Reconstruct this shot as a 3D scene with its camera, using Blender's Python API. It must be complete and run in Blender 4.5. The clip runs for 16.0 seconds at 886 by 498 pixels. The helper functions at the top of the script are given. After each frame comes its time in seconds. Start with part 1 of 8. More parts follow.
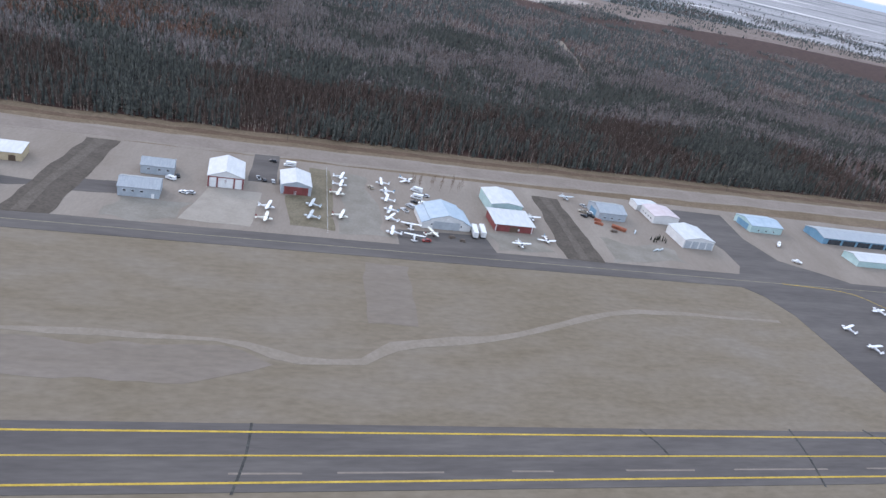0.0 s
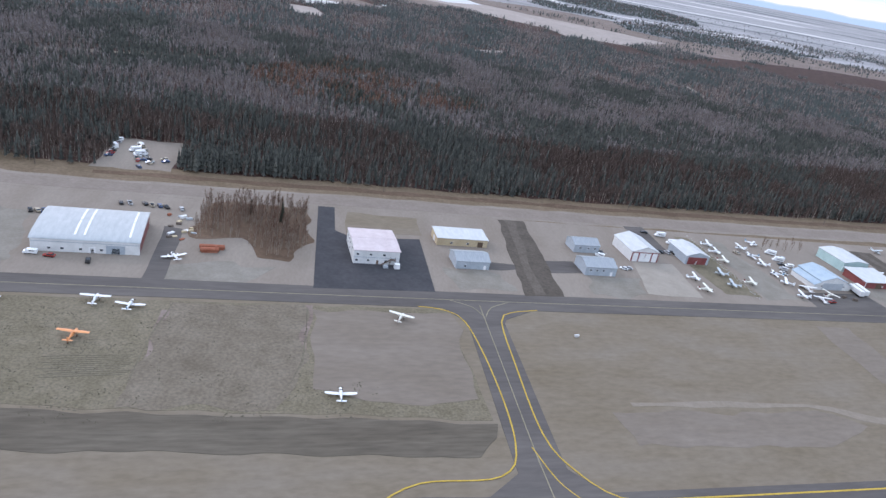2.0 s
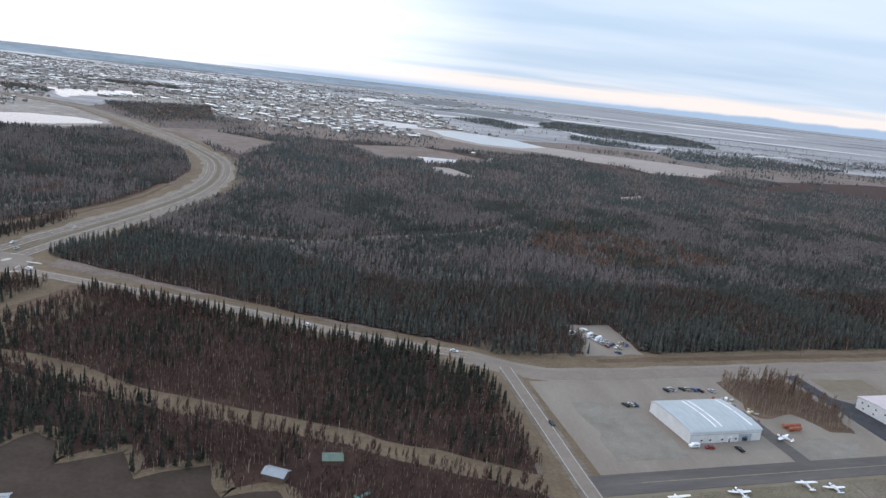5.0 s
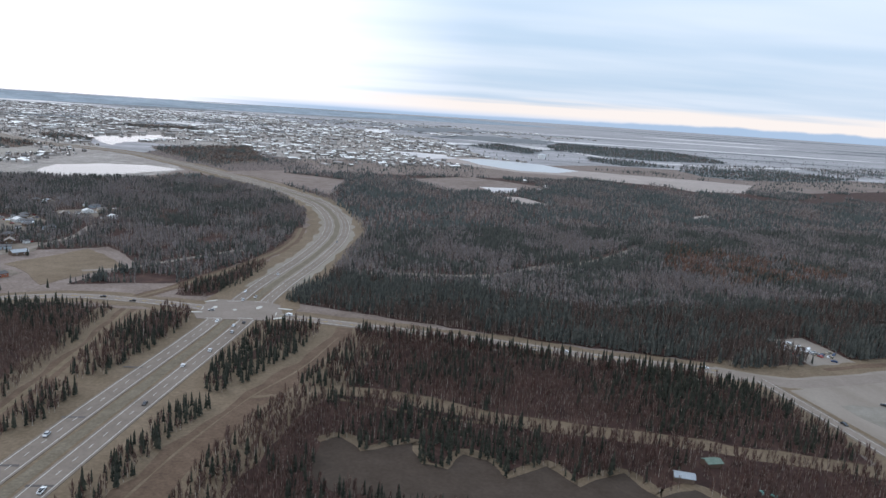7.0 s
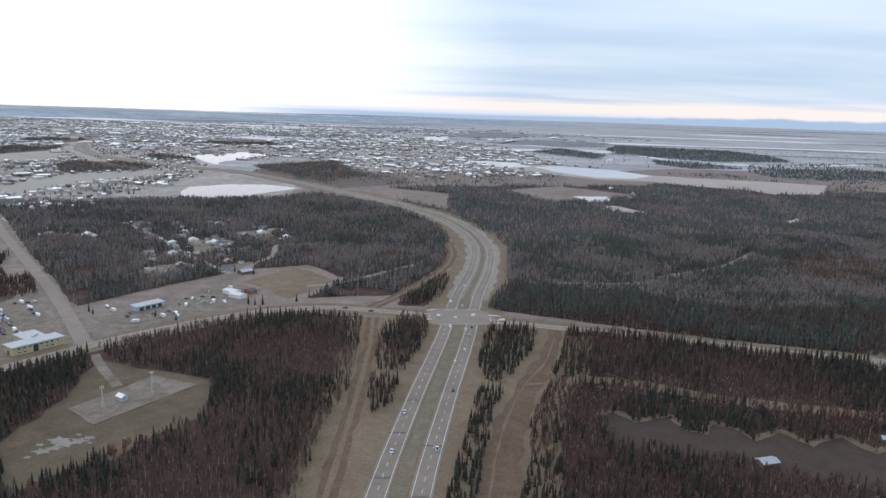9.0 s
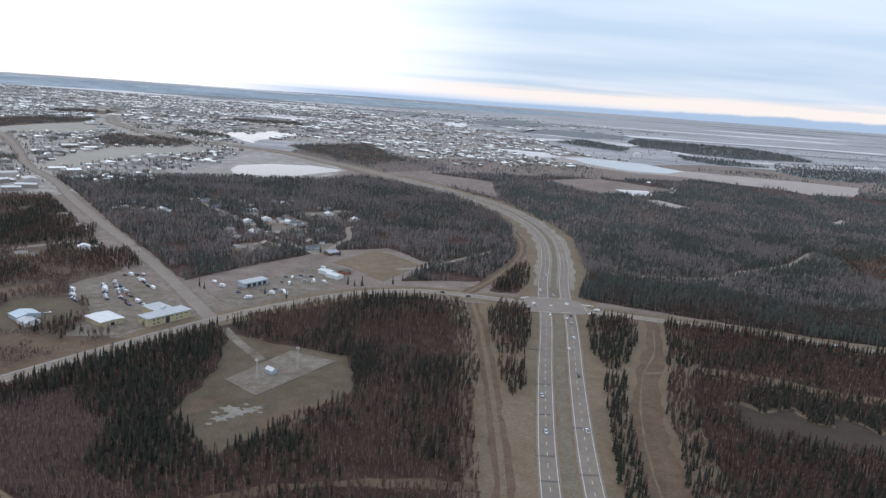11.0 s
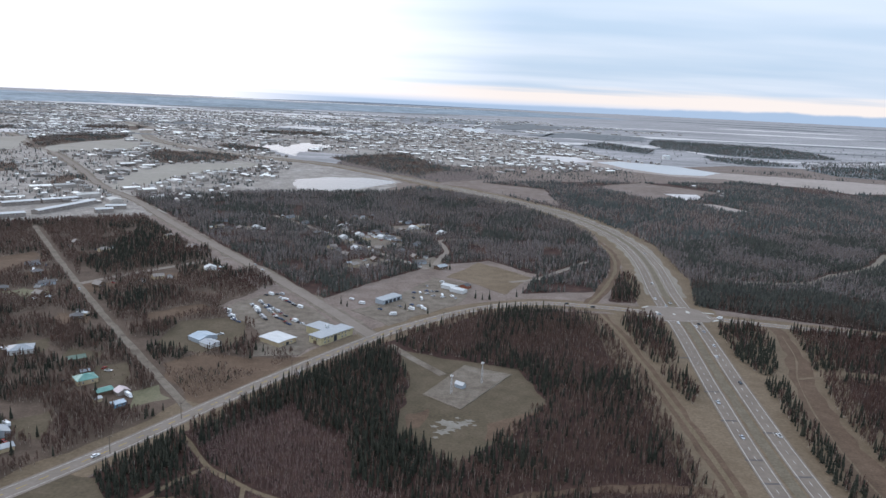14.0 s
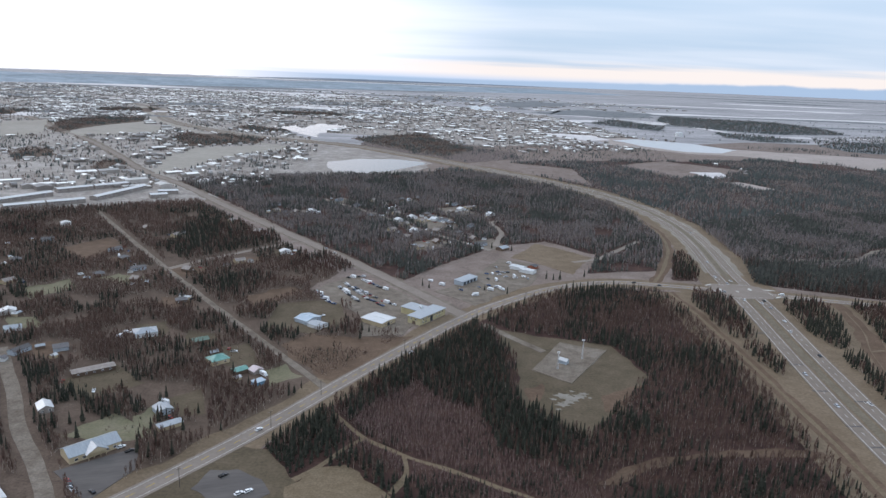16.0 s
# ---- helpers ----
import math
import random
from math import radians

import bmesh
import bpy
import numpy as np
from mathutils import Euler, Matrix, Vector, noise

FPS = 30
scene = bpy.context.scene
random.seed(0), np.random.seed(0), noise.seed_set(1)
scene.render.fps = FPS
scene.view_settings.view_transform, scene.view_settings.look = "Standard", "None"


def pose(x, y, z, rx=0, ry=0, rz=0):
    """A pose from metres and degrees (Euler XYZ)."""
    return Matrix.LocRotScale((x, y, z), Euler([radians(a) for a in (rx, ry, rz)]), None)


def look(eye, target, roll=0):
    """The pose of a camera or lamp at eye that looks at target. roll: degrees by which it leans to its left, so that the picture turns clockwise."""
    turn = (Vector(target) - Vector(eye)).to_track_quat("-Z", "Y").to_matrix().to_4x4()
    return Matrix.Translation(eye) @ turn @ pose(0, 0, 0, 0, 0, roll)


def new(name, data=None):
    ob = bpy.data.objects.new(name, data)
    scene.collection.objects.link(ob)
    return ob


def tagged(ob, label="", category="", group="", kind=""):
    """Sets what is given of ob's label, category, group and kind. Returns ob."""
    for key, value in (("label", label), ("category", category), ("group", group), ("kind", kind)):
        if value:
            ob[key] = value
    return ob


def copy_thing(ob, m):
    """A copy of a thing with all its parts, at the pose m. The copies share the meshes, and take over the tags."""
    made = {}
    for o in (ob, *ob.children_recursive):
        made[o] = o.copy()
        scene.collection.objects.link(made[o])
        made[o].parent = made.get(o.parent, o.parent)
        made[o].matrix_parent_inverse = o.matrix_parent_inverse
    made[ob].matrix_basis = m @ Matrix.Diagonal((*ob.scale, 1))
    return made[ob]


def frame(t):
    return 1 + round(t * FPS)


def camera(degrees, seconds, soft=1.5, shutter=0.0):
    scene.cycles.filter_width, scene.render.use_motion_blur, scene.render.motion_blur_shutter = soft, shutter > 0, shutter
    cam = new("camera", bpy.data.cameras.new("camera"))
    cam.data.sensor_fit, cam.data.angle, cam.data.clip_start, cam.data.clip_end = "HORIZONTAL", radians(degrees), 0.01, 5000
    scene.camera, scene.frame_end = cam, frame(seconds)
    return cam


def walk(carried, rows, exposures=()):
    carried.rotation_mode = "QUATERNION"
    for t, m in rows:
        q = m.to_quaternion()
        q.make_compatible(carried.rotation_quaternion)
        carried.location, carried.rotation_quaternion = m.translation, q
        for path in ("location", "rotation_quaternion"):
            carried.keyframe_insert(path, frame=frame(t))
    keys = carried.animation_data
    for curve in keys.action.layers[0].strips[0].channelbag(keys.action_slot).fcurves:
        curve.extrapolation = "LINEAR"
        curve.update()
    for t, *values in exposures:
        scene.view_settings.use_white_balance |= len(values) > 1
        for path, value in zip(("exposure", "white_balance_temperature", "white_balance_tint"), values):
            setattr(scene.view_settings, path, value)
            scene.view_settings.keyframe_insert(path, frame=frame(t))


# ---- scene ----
cam = camera(64.19, 16.0, 1.45)
PATH = [
    (0.0, (0.00, -0.00, 150.00), (0.00, 90.16, 106.74), 13.32),
    (0.5, (-60.55, -17.60, 145.81), (-58.53, 74.10, 105.97), 12.68),
    (1.0, (-116.57, -28.27, 144.95), (-115.67, 63.28, 104.74), 11.26),
    (1.5, (-170.60, -39.33, 145.24), (-170.56, 51.92, 104.34), 11.69),
    (2.0, (-223.65, -50.35, 145.23), (-224.41, 41.48, 105.66), 10.81),
    (2.5, (-274.16, -56.38, 145.93), (-275.74, 34.36, 108.02), 10.80),
    (3.0, (-320.74, -53.43, 145.89), (-323.84, 39.71, 114.46), 10.10),
    (3.5, (-371.75, -66.71, 146.94), (-375.14, 28.65, 123.04), 8.10),
    (4.0, (-425.14, -86.59, 148.15), (-425.88, 9.36, 126.47), 7.50),
    (4.5, (-473.81, -99.94, 152.37), (-472.63, -4.53, 128.61), 7.40),
    (5.0, (-519.83, -109.73, 155.44), (-520.27, -13.98, 132.91), 6.60),
    (5.2, (-537.49, -114.45, 156.14), (-538.13, -18.40, 135.00), 5.90),
    (7.3, (-722.99, -169.03, 161.04), (-720.98, -70.95, 141.63), 3.56),
    (7.5, (-739.83, -172.85, 162.84), (-737.60, -74.99, 142.37), 3.32),
    (8.0, (-781.86, -185.58, 166.55), (-779.06, -87.89, 145.36), 3.45),
    (8.5, (-804.96, -225.92, 176.10), (-808.83, -127.98, 156.30), 1.22),
    (9.0, (-831.52, -271.96, 187.59), (-835.32, -173.95, 168.10), 2.00),
    (11.5, (-943.87, -296.89, 189.36), (-947.66, -201.03, 167.63), 4.40),
    (12.0, (-964.91, -301.84, 191.40), (-968.80, -206.04, 169.41), 3.60),
    (12.5, (-984.35, -307.83, 194.73), (-988.46, -210.29, 173.04), 3.36),
    (13.0, (-1004.49, -313.48, 195.70), (-1008.66, -215.90, 174.26), 3.21),
    (13.5, (-1024.30, -319.51, 196.86), (-1028.53, -221.88, 175.64), 2.96),
    (14.0, (-1044.34, -326.33, 198.48), (-1048.44, -228.65, 177.44), 2.85),
    (14.5, (-1064.71, -333.99, 200.32), (-1068.44, -236.33, 179.12), 3.04),
    (15.0, (-1084.51, -341.82, 202.12), (-1087.82, -244.35, 180.02), 3.08),
    (15.5, (-1104.27, -349.79, 204.28), (-1107.41, -252.49, 181.41), 3.13),
    (16.0, (-1123.95, -358.96, 207.29), (-1127.26, -261.98, 183.15), 2.34),
]
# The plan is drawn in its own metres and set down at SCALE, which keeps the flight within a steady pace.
SCALE = 0.305
walk(cam, [(t, look(Vector(eye) * SCALE, Vector(target) * SCALE, roll)) for t, eye, target, roll in PATH],
     [(0.0, 0.58, 5950, 20), (2.5, 0.58, 5950, 20), (3.5, 0.36, 6080, 17), (7.3, 0.22, 6130, 15), (16.0, 0.22, 6130, 16)])

# ---- light: a bright overcast sky, brightest low in the west ----
GLOW = Vector((-0.80, 0.60, 0.16)).normalized()


def build_world():
    w = bpy.data.worlds.new("overcast")
    scene.world = w
    w.use_nodes = True
    nt = w.node_tree
    N, L = nt.nodes, nt.links
    N.clear()

    def node(kind, operation=None, use_clamp=None, interpolation_type=None, data_type=None, blend_type=None):
        n = N.new(kind)
        if operation is not None:
            n.operation = operation
        if use_clamp is not None:
            n.use_clamp = use_clamp
        if interpolation_type is not None:
            n.interpolation_type = interpolation_type
        if data_type is not None:
            n.data_type = data_type
        if blend_type is not None:
            n.blend_type = blend_type
        return n

    def val(op, a, b=None, c=None, clamp=False):
        n = node("ShaderNodeMath", operation=op, use_clamp=clamp)
        for i, v in enumerate((a, b, c)):
            if v is None:
                continue
            if isinstance(v, (int, float)):
                n.inputs[i].default_value = v
            else:
                L.new(v, n.inputs[i])
        return n.outputs[0]

    def span(v, lo, hi, smooth=True):
        n = node("ShaderNodeMapRange", interpolation_type="SMOOTHSTEP" if smooth else "LINEAR")
        L.new(v, n.inputs[0])
        n.inputs[1].default_value, n.inputs[2].default_value = lo, hi
        return n.outputs[0]

    def mix(fac, a, b):
        n = node("ShaderNodeMix", data_type="RGBA")
        for s, v in ((n.inputs[0], fac), (n.inputs[6], a), (n.inputs[7], b)):
            if isinstance(v, (tuple, float, int)):
                s.default_value = (*v, 1) if isinstance(v, tuple) else v
            else:
                L.new(v, s)
        return n.outputs[2]

    tc = node("ShaderNodeTexCoord")
    sep = node("ShaderNodeSeparateXYZ")
    L.new(tc.outputs["Generated"], sep.inputs[0])
    X, Y, Z = sep.outputs
    flat = val("ADD", val("MAXIMUM", Z, 0.0), 0.07)
    comb = node("ShaderNodeCombineXYZ")
    L.new(val("DIVIDE", X, flat), comb.inputs[0])
    L.new(val("DIVIDE", Y, flat), comb.inputs[1])
    streak = node("ShaderNodeMapping")
    streak.inputs["Rotation"].default_value = (0, 0, radians(14))
    streak.inputs["Scale"].default_value = (0.13, 0.30, 1)
    L.new(comb.outputs[0], streak.inputs[0])
    cloud = node("ShaderNodeTexNoise")
    cloud.inputs["Scale"].default_value, cloud.inputs["Detail"].default_value, cloud.inputs["Roughness"].default_value = 1.3, 4, 0.5
    L.new(streak.outputs[0], cloud.inputs["Vector"])
    sky = node("ShaderNodeTexSky")
    sky.sky_type, sky.sun_disc = "NISHITA", False
    sky.sun_elevation, sky.sun_rotation = radians(9), math.atan2(GLOW.x, GLOW.y)
    dim = node("ShaderNodeMix", data_type="RGBA", blend_type="MULTIPLY")
    dim.inputs[0].default_value = 1.0
    L.new(sky.outputs[0], dim.inputs[6])
    dim.inputs[7].default_value = (0.10, 0.10, 0.10, 1)
    deck = mix(span(cloud.outputs["Fac"], 0.32, 0.68), (0.50, 0.645, 0.765), (0.71, 0.80, 0.865))
    # an overcast deck is dimmest near the horizon
    lift = node("ShaderNodeVectorMath", operation="SCALE")
    L.new(deck, lift.inputs[0])
    L.new(val("ADD", 0.92, val("MULTIPLY", val("MAXIMUM", Z, 0.0), 0.75)), lift.inputs["Scale"])
    deck = lift.outputs[0]
    cover = mix(0.93, dim.outputs[2], deck)
    dot = node("ShaderNodeVectorMath", operation="DOT_PRODUCT")
    L.new(tc.outputs["Generated"], dot.inputs[0])
    dot.inputs[1].default_value = GLOW
    glow = span(val("ADD", dot.outputs["Value"], val("MULTIPLY", cloud.outputs["Fac"], 0.10)), 0.58, 1.02)
    bright = mix(glow, cover, (1.25, 1.27, 1.28))
    # a clear warm strip under the cloud deck
    low = val("SUBTRACT", Z, val("MULTIPLY", cloud.outputs["Fac"], 0.028))
    strip = mix(span(low, 0.000, 0.009), (0.85, 0.785, 0.70), bright)
    pale = mix(glow, strip, (1.1, 1.1, 1.1))
    peaks = node("ShaderNodeTexNoise")
    peaks.inputs["Scale"].default_value, peaks.inputs["Detail"].default_value = 16.0, 6
    far_at = node("ShaderNodeCombineXYZ")
    L.new(val("ARCTAN2", X, Y), far_at.inputs[0])
    far_at.inputs[1].default_value = 3.7
    L.new(far_at.outputs[0], peaks.inputs["Vector"])
    east = span(val("ARCTAN2", X, Y), -0.05, 0.45)
    height = val("SUBTRACT", Z, val("MULTIPLY", val("MULTIPLY", peaks.outputs["Fac"], 0.015), east))
    clear_west = span(val("ARCTAN2", X, Y), -0.08, -0.42)
    # blue haze band and eastern peaks, painted straight into the sky colour
    haze = mix(val("MAXIMUM", span(Z, -0.010, 0.004), clear_west), (0.50, 0.62, 0.76), pale)
    sky_col = mix(val("MAXIMUM", span(height, -0.009, -0.005), clear_west), (0.37, 0.49, 0.62), haze)
    # far land beyond the plain: low hills over pale flats in painted haze blue
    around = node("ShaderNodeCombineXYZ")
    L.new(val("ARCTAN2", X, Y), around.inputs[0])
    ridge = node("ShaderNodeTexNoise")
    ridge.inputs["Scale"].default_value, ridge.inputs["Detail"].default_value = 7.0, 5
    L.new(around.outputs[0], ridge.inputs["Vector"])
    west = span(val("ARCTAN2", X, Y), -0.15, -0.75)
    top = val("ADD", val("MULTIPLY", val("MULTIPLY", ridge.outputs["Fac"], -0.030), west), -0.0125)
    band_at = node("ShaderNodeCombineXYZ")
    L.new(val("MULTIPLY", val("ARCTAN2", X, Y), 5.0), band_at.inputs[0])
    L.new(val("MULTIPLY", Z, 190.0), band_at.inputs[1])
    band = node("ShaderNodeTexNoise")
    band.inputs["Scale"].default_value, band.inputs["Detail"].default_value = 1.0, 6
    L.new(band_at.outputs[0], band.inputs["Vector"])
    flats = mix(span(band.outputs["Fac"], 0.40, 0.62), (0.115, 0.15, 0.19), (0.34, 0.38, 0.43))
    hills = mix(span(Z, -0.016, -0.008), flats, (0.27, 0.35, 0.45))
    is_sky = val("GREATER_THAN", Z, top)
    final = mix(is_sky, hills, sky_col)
    bg = node("ShaderNodeBackground")
    bg.inputs["Strength"].default_value = 1.0
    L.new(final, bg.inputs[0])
    out = node("ShaderNodeOutputWorld")
    L.new(bg.outputs[0], out.inputs[0])


build_world()
sun = new("sun", bpy.data.lights.new("sun", "SUN"))
sun.data.energy, sun.data.angle, sun.data.color = 0.7, radians(14), (1.0, 0.97, 0.94)
sun.matrix_world = look((0, 0, 0), Vector((0.80, -0.45, -0.45)))

# ---- materials ----


def surface(name, cols, scale=8.0, fine=1.2, rough=0.9, bump=0.0, fine_amount=0.25, stretch=None, metal=0.0, island=0.0, obj=0.0, big=0.0, coords="world"):
    """Colour from a broad noise through cols, broken up by a fine one; sizes in metres."""
    m = bpy.data.materials.new(name)
    m.use_nodes = True
    nt = m.node_tree
    N, L = nt.nodes, nt.links
    bsdf = N["Principled BSDF"]
    if coords == "world":
        g = N.new("ShaderNodeNewGeometry")
        pos = g.outputs["Position"]
    else:
        g = N.new("ShaderNodeTexCoord")
        pos = g.outputs["Object"]
    if stretch:
        mp = N.new("ShaderNodeMapping")
        mp.vector_type = "TEXTURE"
        mp.inputs["Rotation"].default_value = (0, 0, radians(stretch[0]))
        mp.inputs["Scale"].default_value = (stretch[1], 1, 1)
        L.new(pos, mp.inputs[0])
        pos = mp.outputs[0]

    def nz(size, detail):
        n = N.new("ShaderNodeTexNoise")
        n.inputs["Scale"].default_value, n.inputs["Detail"].default_value, n.inputs["Roughness"].default_value = 1.0 / (size * (SCALE if coords == "world" else 1.0)), detail, 0.6
        L.new(pos, n.inputs["Vector"])
        return n.outputs["Fac"]

    def mth(op, a, b):
        n = N.new("ShaderNodeMath")
        n.operation = op
        for i, v in enumerate((a, b)):
            if isinstance(v, (int, float)):
                n.inputs[i].default_value = v
            else:
                L.new(v, n.inputs[i])
        return n.outputs[0]

    fac = nz(scale, 5)
    if big:
        fac = mth("ADD", mth("MULTIPLY", fac, 0.6), mth("MULTIPLY", nz(big, 3), 0.4))
    if island:
        gi = N.new("ShaderNodeNewGeometry")
        fac = mth("ADD", mth("MULTIPLY", fac, 1 - island), mth("MULTIPLY", gi.outputs["Random Per Island"], island))
    if obj:
        oi = N.new("ShaderNodeObjectInfo")
        fac = mth("ADD", mth("MULTIPLY", fac, 1 - obj), mth("MULTIPLY", oi.outputs["Random"], obj))
    ramp = N.new("ShaderNodeValToRGB")
    els = ramp.color_ramp.elements
    lo, hi = (0.32, 0.68) if not (island or obj) else (0.2, 0.8)
    while len(els) < len(cols):
        els.new(0.5)
    for i, c in enumerate(cols):
        els[i].position = lo + (hi - lo) * i / max(1, len(cols) - 1)
        els[i].color = (c[0] * 1.03, c[1], c[2] * 0.94, 1) if coords == "world" else (*c, 1)
    L.new(fac, ramp.inputs[0])
    f2 = nz(fine, 3)
    mul = N.new("ShaderNodeMix")
    mul.data_type, mul.blend_type = "RGBA", "MULTIPLY"
    mul.inputs[0].default_value = 1.0
    L.new(ramp.outputs[0], mul.inputs[6])
    sc = N.new("ShaderNodeMapRange")
    sc.inputs[1].default_value, sc.inputs[2].default_value = 0.3, 0.7
    sc.inputs[3].default_value, sc.inputs[4].default_value = 1 - fine_amount, 1 + fine_amount
    L.new(f2, sc.inputs[0])
    cc = N.new("ShaderNodeCombineColor")
    for i in range(3):
        L.new(sc.outputs[0], cc.inputs[i])
    L.new(cc.outputs[0], mul.inputs[7])
    L.new(mul.outputs[2], bsdf.inputs["Base Color"])
    bsdf.inputs["Roughness"].default_value = rough
    bsdf.inputs["Metallic"].default_value = metal
    if "Specular IOR Level" in bsdf.inputs and rough > 0.8:
        bsdf.inputs["Specular IOR Level"].default_value = 0.15
    if bump:
        b = N.new("ShaderNodeBump")
        b.inputs["Strength"].default_value, b.inputs["Distance"].default_value = 0.6, bump
        L.new(f2, b.inputs["Height"])
        L.new(b.outputs[0], bsdf.inputs["Normal"])
    return m


AXIS = 18.7  # heading of the airfield's taxiways
# the plain's colour is lightened and blued to imitate haze
M_hazed_plain = surface("plain", [(0.17, 0.168, 0.18), (0.27, 0.266, 0.285), (0.38, 0.376, 0.40)], 90, 9, big=420, stretch=(8, 3))
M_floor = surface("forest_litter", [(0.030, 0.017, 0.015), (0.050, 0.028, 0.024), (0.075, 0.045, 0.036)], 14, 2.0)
M_turf = surface("dry_turf", [(0.139, 0.114, 0.082), (0.164, 0.138, 0.108), (0.181, 0.158, 0.135)], 16, 2.0, stretch=(AXIS, 2.5), fine_amount=0.09, big=70)
M_rough_turf = surface("rough_turf", [(0.112, 0.098, 0.068), (0.143, 0.125, 0.092), (0.171, 0.149, 0.116)], 7, 1.0, fine_amount=0.24, big=40)
M_brown_turf = surface("brown_turf", [(0.085, 0.073, 0.059), (0.117, 0.103, 0.085)], 12, 1.6, stretch=(AXIS, 7), fine_amount=0.2)
M_gravel = surface("gravel", [(0.172, 0.146, 0.125), (0.205, 0.178, 0.158), (0.240, 0.214, 0.191)], 22, 1.2, fine_amount=0.07, stretch=(AXIS + 80, 2.5), big=60)
M_asphalt = surface("worn_asphalt", [(0.078, 0.071, 0.071), (0.097, 0.089, 0.088), (0.118, 0.108, 0.105)], 14, 1.5, fine_amount=0.1, stretch=(AXIS, 6))
M_black = surface("fresh_asphalt", [(0.041, 0.042, 0.049), (0.057, 0.057, 0.065)], 10, 2.0, fine_amount=0.12)
M_dirt = surface("dark_dirt", [(0.066, 0.056, 0.048), (0.092, 0.079, 0.069)], 8, 1.5, fine_amount=0.2)
M_road = surface("road_asphalt", [(0.170, 0.145, 0.129), (0.209, 0.179, 0.162)], 16, 2.0, fine_amount=0.08)
M_verge = surface("dry_verge", [(0.110, 0.082, 0.055), (0.138, 0.105, 0.074), (0.168, 0.129, 0.094)], 12, 2.0, fine_amount=0.18, big=60)
# verge colour lightened to stand for haze on the northern highway
M_hazed_verge = surface("haze_paled_verge", [(0.158, 0.138, 0.115), (0.200, 0.180, 0.155), (0.240, 0.220, 0.195)], 14, 2.2, fine_amount=0.14, big=70)
M_worn_gravel = surface("worn_gravel", [(0.150, 0.138, 0.120), (0.188, 0.174, 0.156), (0.226, 0.212, 0.194)], 9, 1.2, fine_amount=0.09, big=26)
M_highway = surface("grey_brown_highway_asphalt", [(0.138, 0.115, 0.101), (0.172, 0.145, 0.128), (0.203, 0.173, 0.153)], 30, 2.5, fine_amount=0.1, big=90)
M_thicket_twig = surface("grey_mauve_thicket_twigs", [(0.099, 0.059, 0.054), (0.138, 0.090, 0.087), (0.189, 0.133, 0.130), (0.113, 0.069, 0.060)], 16, 1.6, fine_amount=0.25, island=0.4, big=50)
M_pale_field = surface("pale_dry_field", [(0.225, 0.208, 0.188), (0.29, 0.272, 0.25)], 60, 12, fine_amount=0.1, big=200)
# spruce needles again, lightened and greyed for middle-distance haze
M_hazed_mid_spruce = surface("hazed_spruce_needles", [(0.030, 0.033, 0.032), (0.052, 0.056, 0.052), (0.084, 0.086, 0.077)], 20, 2.0, fine_amount=0.35, island=0.45)
M_brown_verge = surface("brown_verge", [(0.073, 0.048, 0.034), (0.103, 0.070, 0.050), (0.136, 0.095, 0.070)], 9, 1.6, fine_amount=0.22, big=40)
M_green_turf = surface("faded_lawn", [(0.110, 0.105, 0.066), (0.143, 0.134, 0.090), (0.165, 0.148, 0.110)], 9, 1.6, fine_amount=0.18, big=40)
M_dirt_yard = surface("bare_yard", [(0.092, 0.074, 0.060), (0.145, 0.123, 0.104), (0.199, 0.175, 0.155)], 8, 1.3, fine_amount=0.22, big=30)
M_tussock = surface("tussock", [(0.102, 0.091, 0.066), (0.150, 0.134, 0.106)], 4, 0.8, fine_amount=0.2, island=0.5)
M_track = surface("tan_track", [(0.120, 0.092, 0.061), (0.157, 0.123, 0.086)], 6, 1.2, fine_amount=0.2)
M_concrete = surface("pale_concrete", [(0.240, 0.217, 0.194), (0.290, 0.264, 0.239)], 8, 1.2, fine_amount=0.06)
M_warm_turf = surface("warm_brown_turf", [(0.116, 0.098, 0.076), (0.146, 0.125, 0.100), (0.172, 0.150, 0.124)], 9, 1.2, fine_amount=0.2, big=40)
M_dirt_light = surface("trodden_dirt", [(0.086, 0.074, 0.064), (0.112, 0.097, 0.085)], 5, 1.2, fine_amount=0.2)
M_basin = surface("damp_basin", [(0.042, 0.031, 0.024), (0.058, 0.044, 0.036)], 12, 2.0, fine_amount=0.15)
M_road_paint = surface("worn_road_paint", [(0.344, 0.334, 0.319), (0.459, 0.449, 0.433)], 4, 0.8, fine_amount=0.2)
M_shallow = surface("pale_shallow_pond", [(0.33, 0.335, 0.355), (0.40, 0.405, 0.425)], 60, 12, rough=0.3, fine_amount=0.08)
M_track_grass = surface("median_grass", [(0.115, 0.097, 0.072), (0.150, 0.128, 0.100)], 9, 1.6, fine_amount=0.2)
M_faint_line = surface("worn_line_paint", [(0.20, 0.18, 0.13), (0.26, 0.235, 0.175)], 6, 1.0, fine_amount=0.2)
M_clearing = surface("clearing_grass", [(0.066, 0.053, 0.035), (0.089, 0.071, 0.049), (0.116, 0.091, 0.067)], 14, 1.8, fine_amount=0.2, big=40)
M_tan_field = surface("pinkish_field", [(0.262, 0.228, 0.216), (0.331, 0.291, 0.277)], 60, 12, fine_amount=0.12, big=200)
M_yellow = surface("yellow_paint", [(0.36, 0.25, 0.045), (0.46, 0.33, 0.07)], 6, 1.0, fine_amount=0.15)
M_white = surface("white_paint", [(0.36, 0.355, 0.34), (0.46, 0.455, 0.44)], 5, 0.8, fine_amount=0.15)
